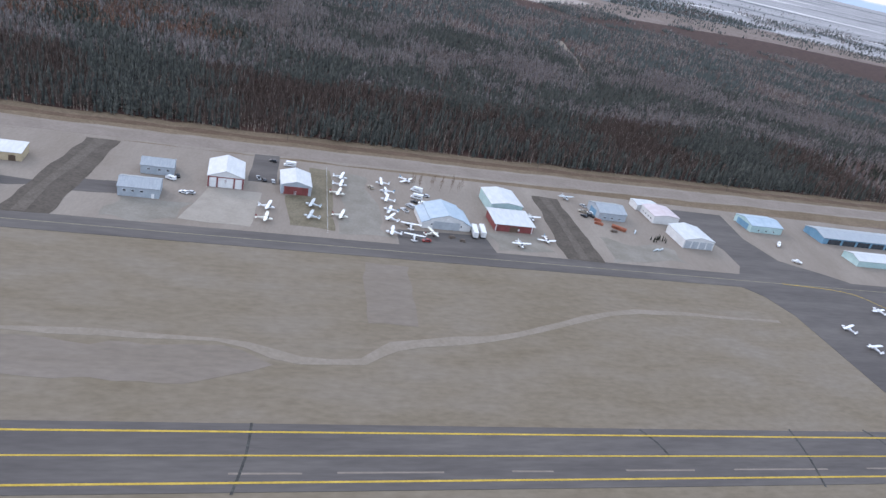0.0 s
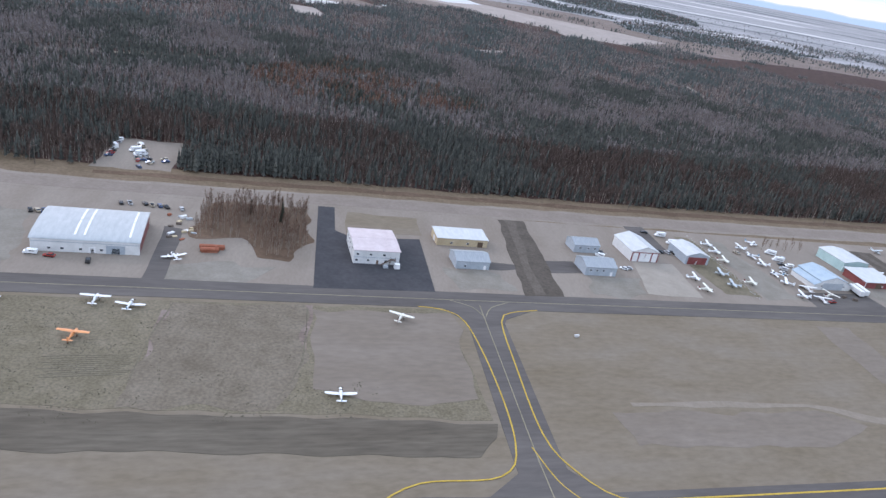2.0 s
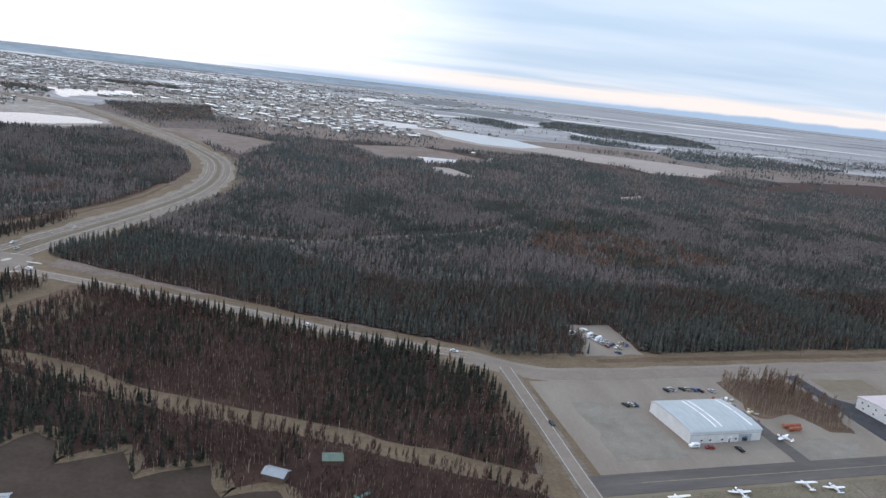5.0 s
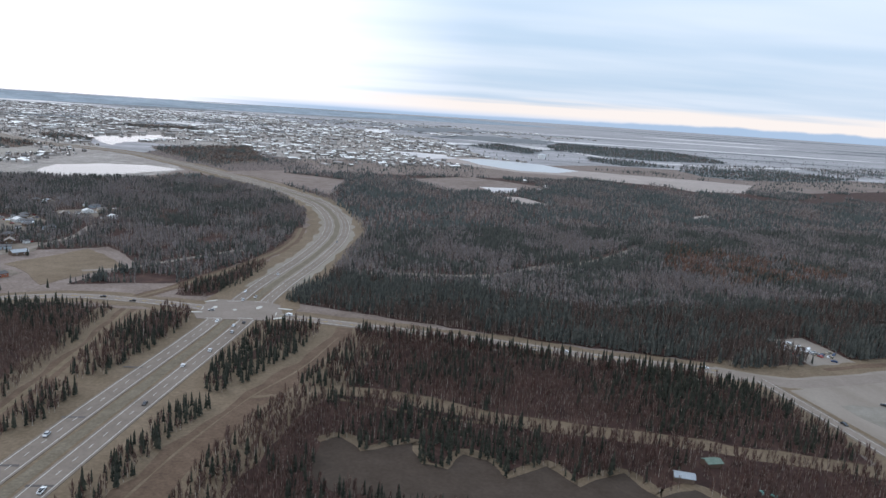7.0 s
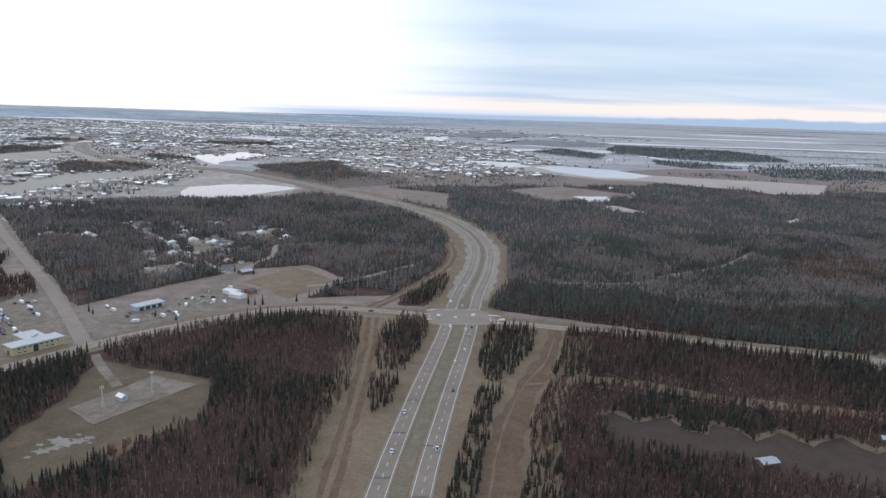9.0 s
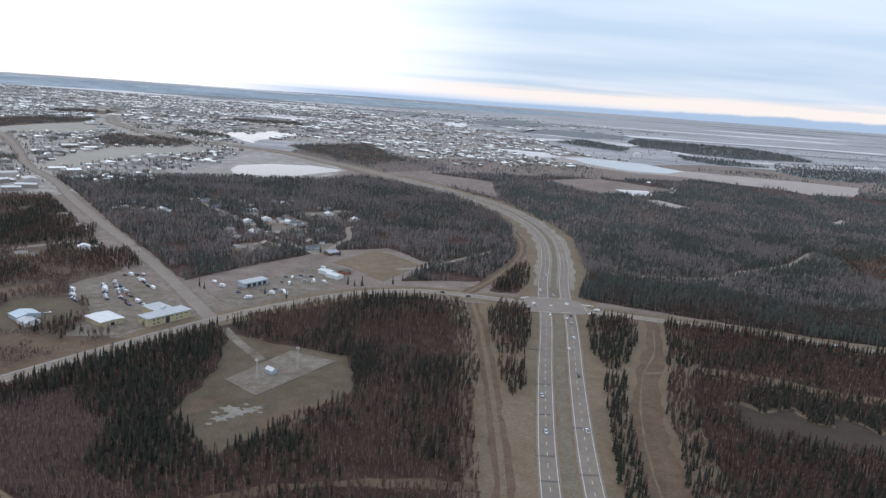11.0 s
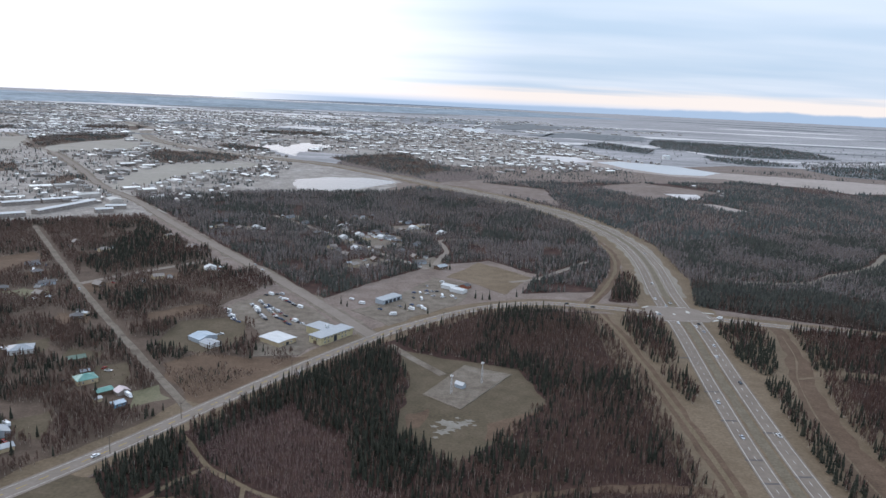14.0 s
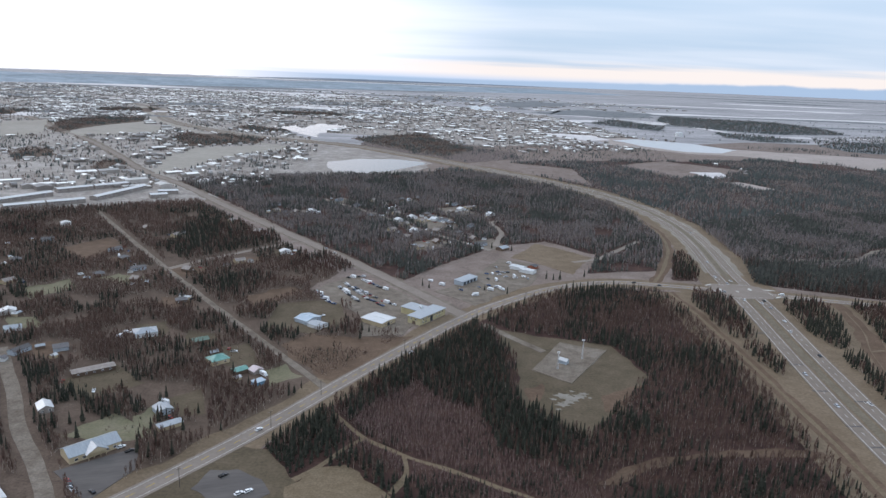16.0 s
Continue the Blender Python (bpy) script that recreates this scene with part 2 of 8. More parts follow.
M_spruce = surface("spruce_needles", [(0.014, 0.017, 0.013), (0.027, 0.029, 0.023), (0.045, 0.046, 0.035)], 10, 1.5, fine_amount=0.4, island=0.45)
M_twig = surface("bare_twigs", [(0.091, 0.039, 0.030), (0.070, 0.039, 0.034), (0.102, 0.063, 0.055), (0.128, 0.088, 0.081), (0.102, 0.046, 0.033)], 30, 2.0, fine_amount=0.25, island=0.4, big=110)
M_rust_twig = surface("rust_birch_twigs", [(0.134, 0.069, 0.050), (0.168, 0.095, 0.070), (0.185, 0.125, 0.103)], 20, 2.0, fine_amount=0.25, island=0.4)
M_dusk_twig = surface("dusky_birch_twigs", [(0.087, 0.051, 0.041), (0.104, 0.067, 0.058), (0.142, 0.099, 0.087), (0.136, 0.069, 0.046)], 24, 2.0, fine_amount=0.25, island=0.4, big=90)
M_grey_twig = surface("grey_brown_birch_twigs", [(0.066, 0.046, 0.038), (0.084, 0.062, 0.056), (0.116, 0.092, 0.085), (0.098, 0.060, 0.044)], 24, 2.0, fine_amount=0.25, island=0.4, big=90)
# mauve birch, its colour raised further to imitate haze over the woods
M_hazed_mauve_twig = surface("hazed_mauve_birch_twigs", [(0.161, 0.098, 0.083), (0.137, 0.119, 0.122), (0.191, 0.172, 0.178), (0.242, 0.225, 0.234), (0.151, 0.134, 0.134)], 40, 3.0, fine_amount=0.25, island=0.35, big=140)
# spruce needles paled and blued further, haze put into the colour
M_hazed_far_spruce = surface("distant_hazed_spruce_needles", [(0.040, 0.048, 0.049), (0.060, 0.070, 0.070), (0.088, 0.098, 0.095)], 30, 3.0, fine_amount=0.3, island=0.4)
M_bark = surface("birch_bark", [(0.216, 0.180, 0.150), (0.384, 0.348, 0.312)], 4, 0.6, fine_amount=0.3, island=0.5)
M_mauve = surface("bare_thicket", [(0.085, 0.064, 0.060), (0.115, 0.090, 0.085), (0.145, 0.118, 0.112)], 8, 1.5, fine_amount=0.25)
M_pale = surface("pale_turf", [(0.189, 0.162, 0.134), (0.216, 0.188, 0.162)], 10, 2.0, fine_amount=0.1)
M_dull = surface("greyish_turf", [(0.155, 0.131, 0.110), (0.180, 0.155, 0.136)], 14, 2.0, fine_amount=0.1, stretch=(AXIS, 3))
M_plots = surface("house_plots", [(0.061, 0.043, 0.034), (0.089, 0.065, 0.052), (0.119, 0.090, 0.073)], 9, 1.5, fine_amount=0.25, big=45)
M_town_ground = surface("town_lots", [(0.147, 0.131, 0.120), (0.245, 0.224, 0.213), (0.378, 0.358, 0.350)], 26, 5, fine_amount=0.3, big=150)
M_scrub = surface("dry_scrub", [(0.114, 0.088, 0.077), (0.165, 0.132, 0.119), (0.216, 0.178, 0.168)], 18, 2.5, fine_amount=0.25, big=80)
M_crack = surface("tar_seam", [(0.04, 0.04, 0.04), (0.07, 0.07, 0.07)], 4, 1.0)
# pale flats and far woods, both with distance haze in their base colours
M_hazed_flat = surface("haze_pale_flats", [(0.44, 0.43, 0.45), (0.58, 0.565, 0.585)], 120, 20, fine_amount=0.1)
M_hazed_wood = surface("far_woods", [(0.12, 0.13, 0.142), (0.17, 0.18, 0.195)], 60, 12, fine_amount=0.25)
M_water = surface("pond_water", [(0.07, 0.072, 0.072), (0.09, 0.092, 0.092)], 40, 8, rough=0.08, fine_amount=0.08)
M_water.node_tree.nodes["Principled BSDF"].inputs["IOR"].default_value = 1.33
M_water.node_tree.nodes["Principled BSDF"].inputs["Specular IOR Level"].default_value = 0.36

# ---- building kit ----


def mesh_object(name, verts, faces, mats, parent=None, label=""):
    me = bpy.data.meshes.new(name)
    me.from_pydata([tuple(v) for v in verts], [], faces)
    for m in mats if isinstance(mats, (list, tuple)) else [mats]:
        me.materials.append(m)
    me.update()
    ob = new(name, me)
    if parent:
        ob.parent = parent
    if label:
        ob["label"] = label
    return ob


def part(name, bm, material, parent, label=""):
    me = bpy.data.meshes.new(name)
    bm.to_mesh(me)
    bm.free()
    for m in material if isinstance(material, (list, tuple)) else [material]:
        me.materials.append(m)
    ob = new(name, me)
    if parent is not None:
        ob.parent = parent
    if label:
        ob["label"] = label
    return ob


def smooth_line(pts, step=12.0):
    """A Catmull-Rom curve through pts, with points about step metres apart."""
    p = [np.array(q, float) for q in pts]
    p = [2 * p[0] - p[1]] + p + [2 * p[-1] - p[-2]]
    out = []
    for i in range(1, len(p) - 2):
        a, b, c, d = p[i - 1:i + 3]
        n = max(2, int(np.linalg.norm(c - b) / step))
        for k in range(n):
            t = k / n
            out.append(0.5 * (2 * b + (c - a) * t + (2 * a - 5 * b + 4 * c - d) * t * t + (3 * b - a - 3 * c + d) * t ** 3))
    out.append(p[-2])
    return np.array(out)


def sides(line):
    d = np.gradient(line, axis=0)
    d /= np.linalg.norm(d, axis=1)[:, None] + 1e-9
    return np.stack([-d[:, 1], d[:, 0]], 1)


def ribbon(name, pts, width, z, material, shift=0.0, depth=0.3, step=12.0, straight=False, parent=None, label="", wobble=0.0):
    """A strip of ground along a line, with its edges going down into the ground."""
    line = np.array(pts, float) if straight else smooth_line(pts, step)
    nrm = sides(line)
    w = np.interp(np.linspace(0, 1, len(line)), np.linspace(0, 1, len(width)), width) if isinstance(width, (list, tuple)) else np.full(len(line), width)
    V, F = [], []
    for i, (p, n) in enumerate(zip(line, nrm)):
        j1, j2 = (noise.noise((p[0] * 0.05, p[1] * 0.05, 0)) * wobble, noise.noise((p[0] * 0.05, p[1] * 0.05, 9)) * wobble) if wobble else (0, 0)
        a, b = p + n * (shift + w[i] / 2 + j1), p + n * (shift - w[i] / 2 + j2)
        V += [(a[0], a[1], z - depth), (a[0], a[1], z), (b[0], b[1], z), (b[0], b[1], z - depth)]
        if i:
            k = 4 * i
            F += [(k - 4, k - 3, k + 1, k), (k - 3, k - 2, k + 2, k + 1), (k - 2, k - 1, k + 3, k + 2)]
    k = len(V) - 4
    F += [(0, 3, 2, 1), (k, k + 1, k + 2, k + 3)]
    return mesh_object(name, V, F, material, parent, label)


def dashes(name, pts, width, z, material, shift, on, off, parent, label=""):
    line = smooth_line(pts, 3.0)
    seg = np.concatenate([[0], np.cumsum(np.linalg.norm(np.diff(line, axis=0), axis=1))])
    nrm = sides(line)
    V, F, s = [], [], 0.0
    while s + on < seg[-1]:
        q = []
        for t in (s, s + on):
            c = np.array([np.interp(t, seg, line[:, 0]), np.interp(t, seg, line[:, 1])])
            n = np.array([np.interp(t, seg, nrm[:, 0]), np.interp(t, seg, nrm[:, 1])])
            q += [c + n * (shift + width / 2), c + n * (shift - width / 2)]
        k = len(V)
        V += [(*v, z) for v in q] + [(*v, z - 0.05) for v in q]
        F += [(k, k + 1, k + 3, k + 2), (k, k + 4, k + 5, k + 1), (k + 2, k + 3, k + 7, k + 6), (k, k + 2, k + 6, k + 4), (k + 1, k + 5, k + 7, k + 3)]
        s += on + off
    return mesh_object(name, V, F, material, parent, label)


def slab(name, pts, z, material, depth=0.3, parent=None, label="", soft=0.0, step=6.0):
    """A flat patch of ground in the outline pts; soft wavers its edge."""
    p = [np.array(q, float) for q in pts]
    ring = []
    for a, b in zip(p, p[1:] + p[:1]):
        n = max(1, int(np.linalg.norm(b - a) / step)) if soft else 1
        for k in range(n):
            q = a + (b - a) * k / n
            if soft:
                q = q + soft * np.array([noise.noise((q[0] * 0.07, q[1] * 0.07, 3)), noise.noise((q[0] * 0.07, q[1] * 0.07, 7))])
            ring.append(q)
    n = len(ring)
    V = [(q[0], q[1], z) for q in ring] + [(q[0], q[1], z - depth) for q in ring]
    F = [tuple(range(n))] + [(i, i + n, (i + 1) % n + n, (i + 1) % n) for i in range(n)]
    ob = mesh_object(name, V, F, material, parent, label)
    bm = bmesh.new()
    bm.from_mesh(ob.data)
    bmesh.ops.recalc_face_normals(bm, faces=bm.faces)
    bmesh.ops.triangulate(bm, faces=[f for f in bm.faces if len(f.verts) > 4])
    bm.to_mesh(ob.data)
    bm.free()
    return ob


LAYER = [0]


def struct(ob, label, category):
    if category not in ("ground", "land"):
        LAYER[0] += 1
        ob.location.z += 0.0004 * LAYER[0]
    return tagged(ob, label, category, kind="structure")


CO, SI = math.cos(radians(AXIS)), math.sin(radians(AXIS))


def field(u, v):
    """From the airfield's own axes (u along the taxiways, v away from the runway) to the world."""
    return (-280 + u * CO - v * SI, 200 + u * SI + v * CO)


def inside(P, poly):
    x, y = P[:, 0], P[:, 1]
    r = np.zeros(len(P), bool)
    for (x1, y1), (x2, y2) in zip(poly, poly[1:] + poly[:1]):
        if y1 == y2:
            continue
        r ^= ((y1 > y) != (y2 > y)) & (x < (x2 - x1) * (y - y1) / (y2 - y1) + x1)
    return r


def near_line(P, pts, d):
    line = smooth_line(pts, 10.0)
    r = np.zeros(len(P), bool)
    for a, b in zip(line[:-1], line[1:]):
        ab = b - a
        t = np.clip(((P - a) @ ab) / (ab @ ab + 1e-9), 0, 1)
        r |= ((P - a - t[:, None] * ab) ** 2).sum(1) < d * d
    return r

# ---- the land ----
ground = mesh_object("ground", [(-15000, -3000, 0), (16000, -3000, 0), (16000, 18000, 0), (5000, 18000, 0), (-3000, 13500, 0), (-15000, 9000, 0)], [(0, 1, 2, 3, 4, 5)], M_hazed_plain)
struct(ground, "wide flat plain of scrub and dry grass, paled by painted haze", "ground")

struct(slab("scrub", [(-2300, -2400), (2600, -2400), (2200, 2300), (600, 2450), (-100, 2350), (-560, 2000), (-900, 2050), (-1300, 1600), (-1420, 1480), (-1320, 1080), (-1500, 1060), (-1780, 700), (-2300, 300)], 0.008, M_scrub, soft=20, step=40), "dry brown scrub between woods and roads", "land")

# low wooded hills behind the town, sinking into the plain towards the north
# blue distance haze is put into the hills' base colour
M_hazed_hill = surface("haze_blue_hills", [(0.135, 0.170, 0.205), (0.205, 0.250, 0.300), (0.300, 0.348, 0.400)], 260, 60, fine_amount=0.2, big=900)
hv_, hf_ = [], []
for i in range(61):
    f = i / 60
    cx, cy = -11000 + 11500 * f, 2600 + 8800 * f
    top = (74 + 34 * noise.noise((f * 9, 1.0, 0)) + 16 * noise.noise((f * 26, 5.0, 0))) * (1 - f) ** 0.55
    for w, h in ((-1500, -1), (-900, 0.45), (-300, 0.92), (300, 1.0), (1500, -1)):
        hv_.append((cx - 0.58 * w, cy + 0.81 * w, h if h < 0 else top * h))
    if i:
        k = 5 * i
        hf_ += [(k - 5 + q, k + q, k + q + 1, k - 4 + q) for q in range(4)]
struct(mesh_object("far_hills", hv_, hf_, M_hazed_hill), "low wooded hills in painted blue haze behind the far town", "land")

# lines of the roads
HIGHWAY = [(-880, -900), (-870, -600), (-866, -330), (-864, -120), (-862, 30), (-853, 160), (-840, 300), (-833, 420), (-818, 560), (-815, 690), (-835, 820), (-885, 960), (-985, 1110), (-1100, 1250), (-1260, 1430), (-1450, 1615), (-1660, 1705), (-1800, 1770), (-1930, 1880), (-2190, 2150), (-2380, 2470), (-2520, 2800), (-3100, 3500)]
CROSS = [(-500, 284), (-575, 296), (-650, 316), (-750, 334), (-840, 350), (-920, 362), (-975, 362), (-1030, 334), (-1080, 284), (-1125, 224), (-1190, 110), (-1250, -5), (-1330, -130), (-1420, -260), (-1560, -480), (-1700, -760)]
BACK_ROAD = [(-504, 283), (-462, 269), field(-100, 119), field(40, 122), field(200, 124), field(350, 128), field(520, 135), field(760, 145), field(1200, 160)]
NORTH_WEST = [(-1118, 226), (-1230, 370), (-1366, 530), (-1489, 675), (-1613, 832), (-1771, 1002), (-1948, 1240), (-2160, 1506), (-2369, 1731), (-2600, 2010), (-2950, 2380)]
TOWN_ROAD = [(-1600, 1500), (-1683, 1552), (-1828, 1654), (-1939, 1774), (-2164, 2059), (-2287, 2224), (-2429, 2495), (-2700, 3000)]
SIDE_ROAD = [(-478, 272), (-463, 208), (-452, 160), (-440, 110), (-428, 40), (-415, -80), (-395, -260), (-370, -600)]
LANE = [(-1214, 74), (-1325, 203), (-1387, 277), (-1480, 390), (-1640, 590)]
TRACK = [(-462, 150), (-515, 162), (-578, 175), (-646, 187), (-728, 212), (-786, 205)]
TRAIL = [(-755, 326), (-757, 304), (-768, 250), (-784, 200), (-801, 135), (-808, 85), (-813, 40), (-820, -80)]
WEST_TRAIL = [(-916, 340), (-909, 270), (-904, 201), (-901, 139), (-898, 81), (-897, 35), (-896, -80)]
NORTH_TRAIL = [(-922, 372), (-896, 436), (-866, 534), (-855, 625), (-862, 720)]

struct(slab("airfield", [field(-175, -700), field(1500, -700), field(1500, 20), field(-175, 14)], 0.10, M_turf), "mown dry tan grass between the taxiways", "grass")
struct(slab("apron_ground", [field(-166, 14), field(620, 14), field(900, 14), field(900, 113), field(-158, 113)], 0.12, M_gravel), "pale packed gravel apron around the hangars", "gravel")
struct(ribbon("road_verge", BACK_ROAD, 58, 0.08, M_verge, shift=3, wobble=5), "dry grass verge along the airport road", "verge")
struct(ribbon("shoulder", BACK_ROAD, 20, 0.15, M_gravel, wobble=2.5), "gravel shoulder of the airport road", "shoulder")
struct(ribbon("ditch", BACK_ROAD[2:], 6, 0.14, M_brown_verge, shift=20, wobble=3), "brown ditch beside the airport road", "grass")
struct(ribbon("airport_road", BACK_ROAD, 13, 0.2, M_road), "pale worn asphalt airport road", "road")
struct(ribbon("hangar_taxiway", [field(-178, 11), field(-60, 11), field(100, 10), field(300, 10), field(700, 10), field(1100, 10)], 15, 0.22, M_asphalt), "grey asphalt taxiway past the hangars", "taxiway")
struct(ribbon("main_taxiway", [field(62, -123), field(300, -124), field(700, -125), field(1200, -126)], 27, 0.22, M_asphalt), "grey asphalt taxiway with three yellow lines", "taxiway")
struct(ribbon("link_taxiway", [field(81, 6), field(76, -45), field(71, -95), field(69, -125)], 17, 0.21, M_asphalt), "short asphalt taxiway between the two long ones", "taxiway")
struct(slab("asphalt_pad", [field(18, 112), field(27, 112), field(24, 80), field(32, 72), field(68, 75), field(63, 17), field(8, 16)], 0.24, M_black), "fresh black asphalt pad around a white hangar", "pad")
struct(slab("dirt_strip", [field(124, 112), field(141, 112), field(128, 17), field(107, 16)], 0.24, M_dirt, soft=1.6, step=2.5), "strip of dark bare dirt", "dirt")
struct(slab("dirt_strip", [field(378, 100), field(395, 100), field(391, 16), field(369, 18)], 0.24, M_dirt, soft=1.6, step=2.5), "strip of dark bare dirt", "dirt")
struct(slab("rough_field", [field(-175, 1), field(64, 1), field(62, -74), field(-175, -58)], 0.16, M_rough_turf, soft=2), "rough brown tie-down field", "grass")
struct(slab("brown_plot", [field(-51, -6), field(7, 1), field(0, -42), field(-54, -45)], 0.172, M_scrub, soft=1.5, step=3), "plot of browner turf in the tie-down field", "grass")
struct(slab("brown_strip", [field(-175, -60), field(63, -76), field(60, -84), field(52, -92), field(-175, -78)], 0.20, M_brown_turf, soft=1.8, step=4), "dark brown strip of ploughed turf", "grass")
struct(slab("storage_yard", [field(-104, 148), field(-95, 201), field(-56, 203), field(-62, 148)], 0.14, M_gravel, soft=3), "gravel storage yard cut into the woods", "gravel")

struct(ribbon("highway_verge", HIGHWAY, [74, 74, 74, 74, 70, 52, 44, 40, 40], 0.09, M_verge, wobble=8), "wide dry grass verge beside the highway", "verge")
struct(ribbon("highway_verge", HIGHWAY[7:], [44, 40, 40, 40], 0.115, M_hazed_verge, wobble=7), "dry highway verge paled by painted haze", "verge")
struct(ribbon("highway_carriageway", HIGHWAY, 12, 0.3, M_highway, shift=11), "pale two-lane highway carriageway", "road")
struct(ribbon("highway_carriageway", HIGHWAY, 12, 0.3, M_highway, shift=-11), "pale two-lane highway carriageway", "road")
struct(ribbon("cross_verge", CROSS, 32, 0.08, M_verge, wobble=6), "dry verge of the crossing road", "verge")
struct(ribbon("cross_road", CROSS, 13, 0.26, M_road), "pale asphalt road crossing the highway", "road")
struct(ribbon("avenue_verge", NORTH_WEST, [18, 18, 20, 30, 40, 40, 40], 0.08, M_dirt_yard, wobble=6), "dry verge of the avenue into town", "verge")
struct(ribbon("avenue", NORTH_WEST, 12, 0.24, M_road), "straight pale avenue running into town", "road")
struct(ribbon("town_road", TOWN_ROAD, 30, 0.16, M_pale_field, wobble=3), "broad pale road crossing the town", "road")
struct(ribbon("side_verge", SIDE_ROAD, 34, 0.07, M_verge, wobble=5), "dry verge of the side road", "verge")
struct(ribbon("shoulder", SIDE_ROAD, 11, 0.16, M_dirt_yard, wobble=1.5), "gravel shoulder of the side road", "shoulder")
struct(ribbon("side_road", SIDE_ROAD, 7.4, 0.25, M_road), "pale side road past the airfield", "road")
struct(ribbon("lane", LANE, 6, 0.2, M_dirt_yard, wobble=1), "gravel lane between houses", "lane")
struct(ribbon("track", TRACK, 14, 0.12, M_verge, wobble=4), "grassy track through the woods", "track")
struct(ribbon("verge_grass", TRAIL, 66, 0.06, M_verge, wobble=4), "dry grass between the trail and the woods", "grass")
struct(ribbon("verge_grass", WEST_TRAIL, 44, 0.065, M_verge, wobble=4), "dry grass between the trail and the woods", "grass")
struct(ribbon("trail_ground", TRAIL, [11, 14, 20, 20, 24, 24, 24], 0.13, M_brown_verge, wobble=5), "brown grass clearing along a trail", "grass")
struct(ribbon("trail", [(-757, 304), (-770, 245), (-789, 197), (-804, 139), (-812, 90), (-816, 50), (-824, -60)], 1.3, 0.15, M_verge, wobble=0.8), "narrow pale dirt trail", "track")
struct(ribbon("trail", [(-789, 197), (-770, 202), (-745, 201), (-729, 198), (-680, 183), (-640, 184)], 3.4, 0.155, M_verge, wobble=1.0), "narrow pale dirt trail", "track")
struct(ribbon("trail_ground", WEST_TRAIL, 11, 0.125, M_brown_verge, wobble=4), "brown grass strip beside the woods", "grass")
struct(ribbon("trail", WEST_TRAIL, 3.4, 0.15, M_track, wobble=1.2), "narrow dirt trail beside the woods", "track")
struct(ribbon("trail_ground", NORTH_TRAIL, 13, 0.125, M_brown_verge, wobble=4), "brown grass strip beside the woods", "grass")
struct(ribbon("trail", NORTH_TRAIL, 4, 0.15, M_track, wobble=1.2), "narrow dirt trail beside the woods", "track")
struct(ribbon("median", HIGHWAY[:13], 6.5, 0.14, M_track_grass, wobble=1.0), "brown grass median between two carriageways", "grass")
CLEARING = [(-1083, 137), (-1084, 64), (-1046, 24), (-988, 124), (-1004, 178), (-1046, 190), (-1085, 200), (-1100, 206)]
struct(slab("mast_clearing", CLEARING, 0.14, M_clearing, soft=4), "dry grass clearing in the woods", "grass")
struct(slab("mast_yard", [(-1072, 122), (-1046, 102), (-1010, 168), (-1045, 180)], 0.2, M_dirt_yard, soft=1.5, step=3), "gravel yard round a radio mast", "gravel")
POND = [(-1436, 1158), (-1452, 1250), (-1395, 1322), (-1310, 1350), (-1250, 1325), (-1228, 1290), (-1262, 1210), (-1302, 1122), (-1350, 1080), (-1402, 1085)]
struct(slab("pond", POND, 0.1, M_water, soft=8), "still grey pond mirroring the sky", "water")
NORTH_SHORE = [(-744, 150), (-734, 156), (-723, 143), (-711, 150), (-700, 155), (-697, 134), (-684, 131), (-675, 147), (-665, 140), (-657, 126), (-637, 140), (-626, 123), (-603, 137), (-590, 118), (-572, 126), (-556, 108), (-535, 114)]
LAGOON = NORTH_SHORE + [(-520, 60), (-560, 40), (-619, 76), (-662, 90), (-701, 104), (-732, 106), (-744, 118)]
struct(ribbon("basin_bank", NORTH_SHORE, 11, 0.11, M_verge, step=3, wobble=2), "pale dry bank round a dark basin", "bank")
struct(slab("lagoon", LAGOON, 0.13, M_basin, soft=3, step=3), "dark muddy basin with scalloped banks", "basin")

# worn marks and painted lines on the airfield
struct(ribbon("worn_path", [field(120, -66), field(184, -67), field(210, -70), field(228, -78), field(250, -77), field(263, -67), field(304, -59), field(343, -45), field(386, -31), field(467, -31)], [2.5, 3, 3, 5, 5, 5, 4, 4, 3, 2], 0.13, M_pale, wobble=2), "pale worn path across mown grass", "path")
struct(slab("worn_patch", [field(259, -4), field(280, -4), field(275, -52), field(255, -52)], 0.12, M_dull, soft=3), "greyish worn patch in mown grass", "grass")
struct(slab("worn_patch", [field(110, -71), field(203, -71), field(218, -82), field(190, -92), field(110, -90)], 0.12, M_dull, soft=4), "greyish worn patch in mown grass", "grass")
struct(slab("sand_patch", [field(6, -3), field(66, -3), field(60, -62), field(40, -66), field(2, -56)], 0.19, M_dull, soft=4), "sandy bare patch in the tie-down field", "grass")
struct(ribbon("field_edge", [field(4, -2), field(0, -40), field(-10, -62)], 0.6, 0.21, M_tussock, wobble=1), "brown rut along the tie-down field", "path")
struct(slab("concrete_apron", [field(189, 62), field(178, 24), field(209, 22), field(215, 62)], 0.16, M_concrete, soft=1, step=3), "pale gravel apron before a hangar", "gravel")
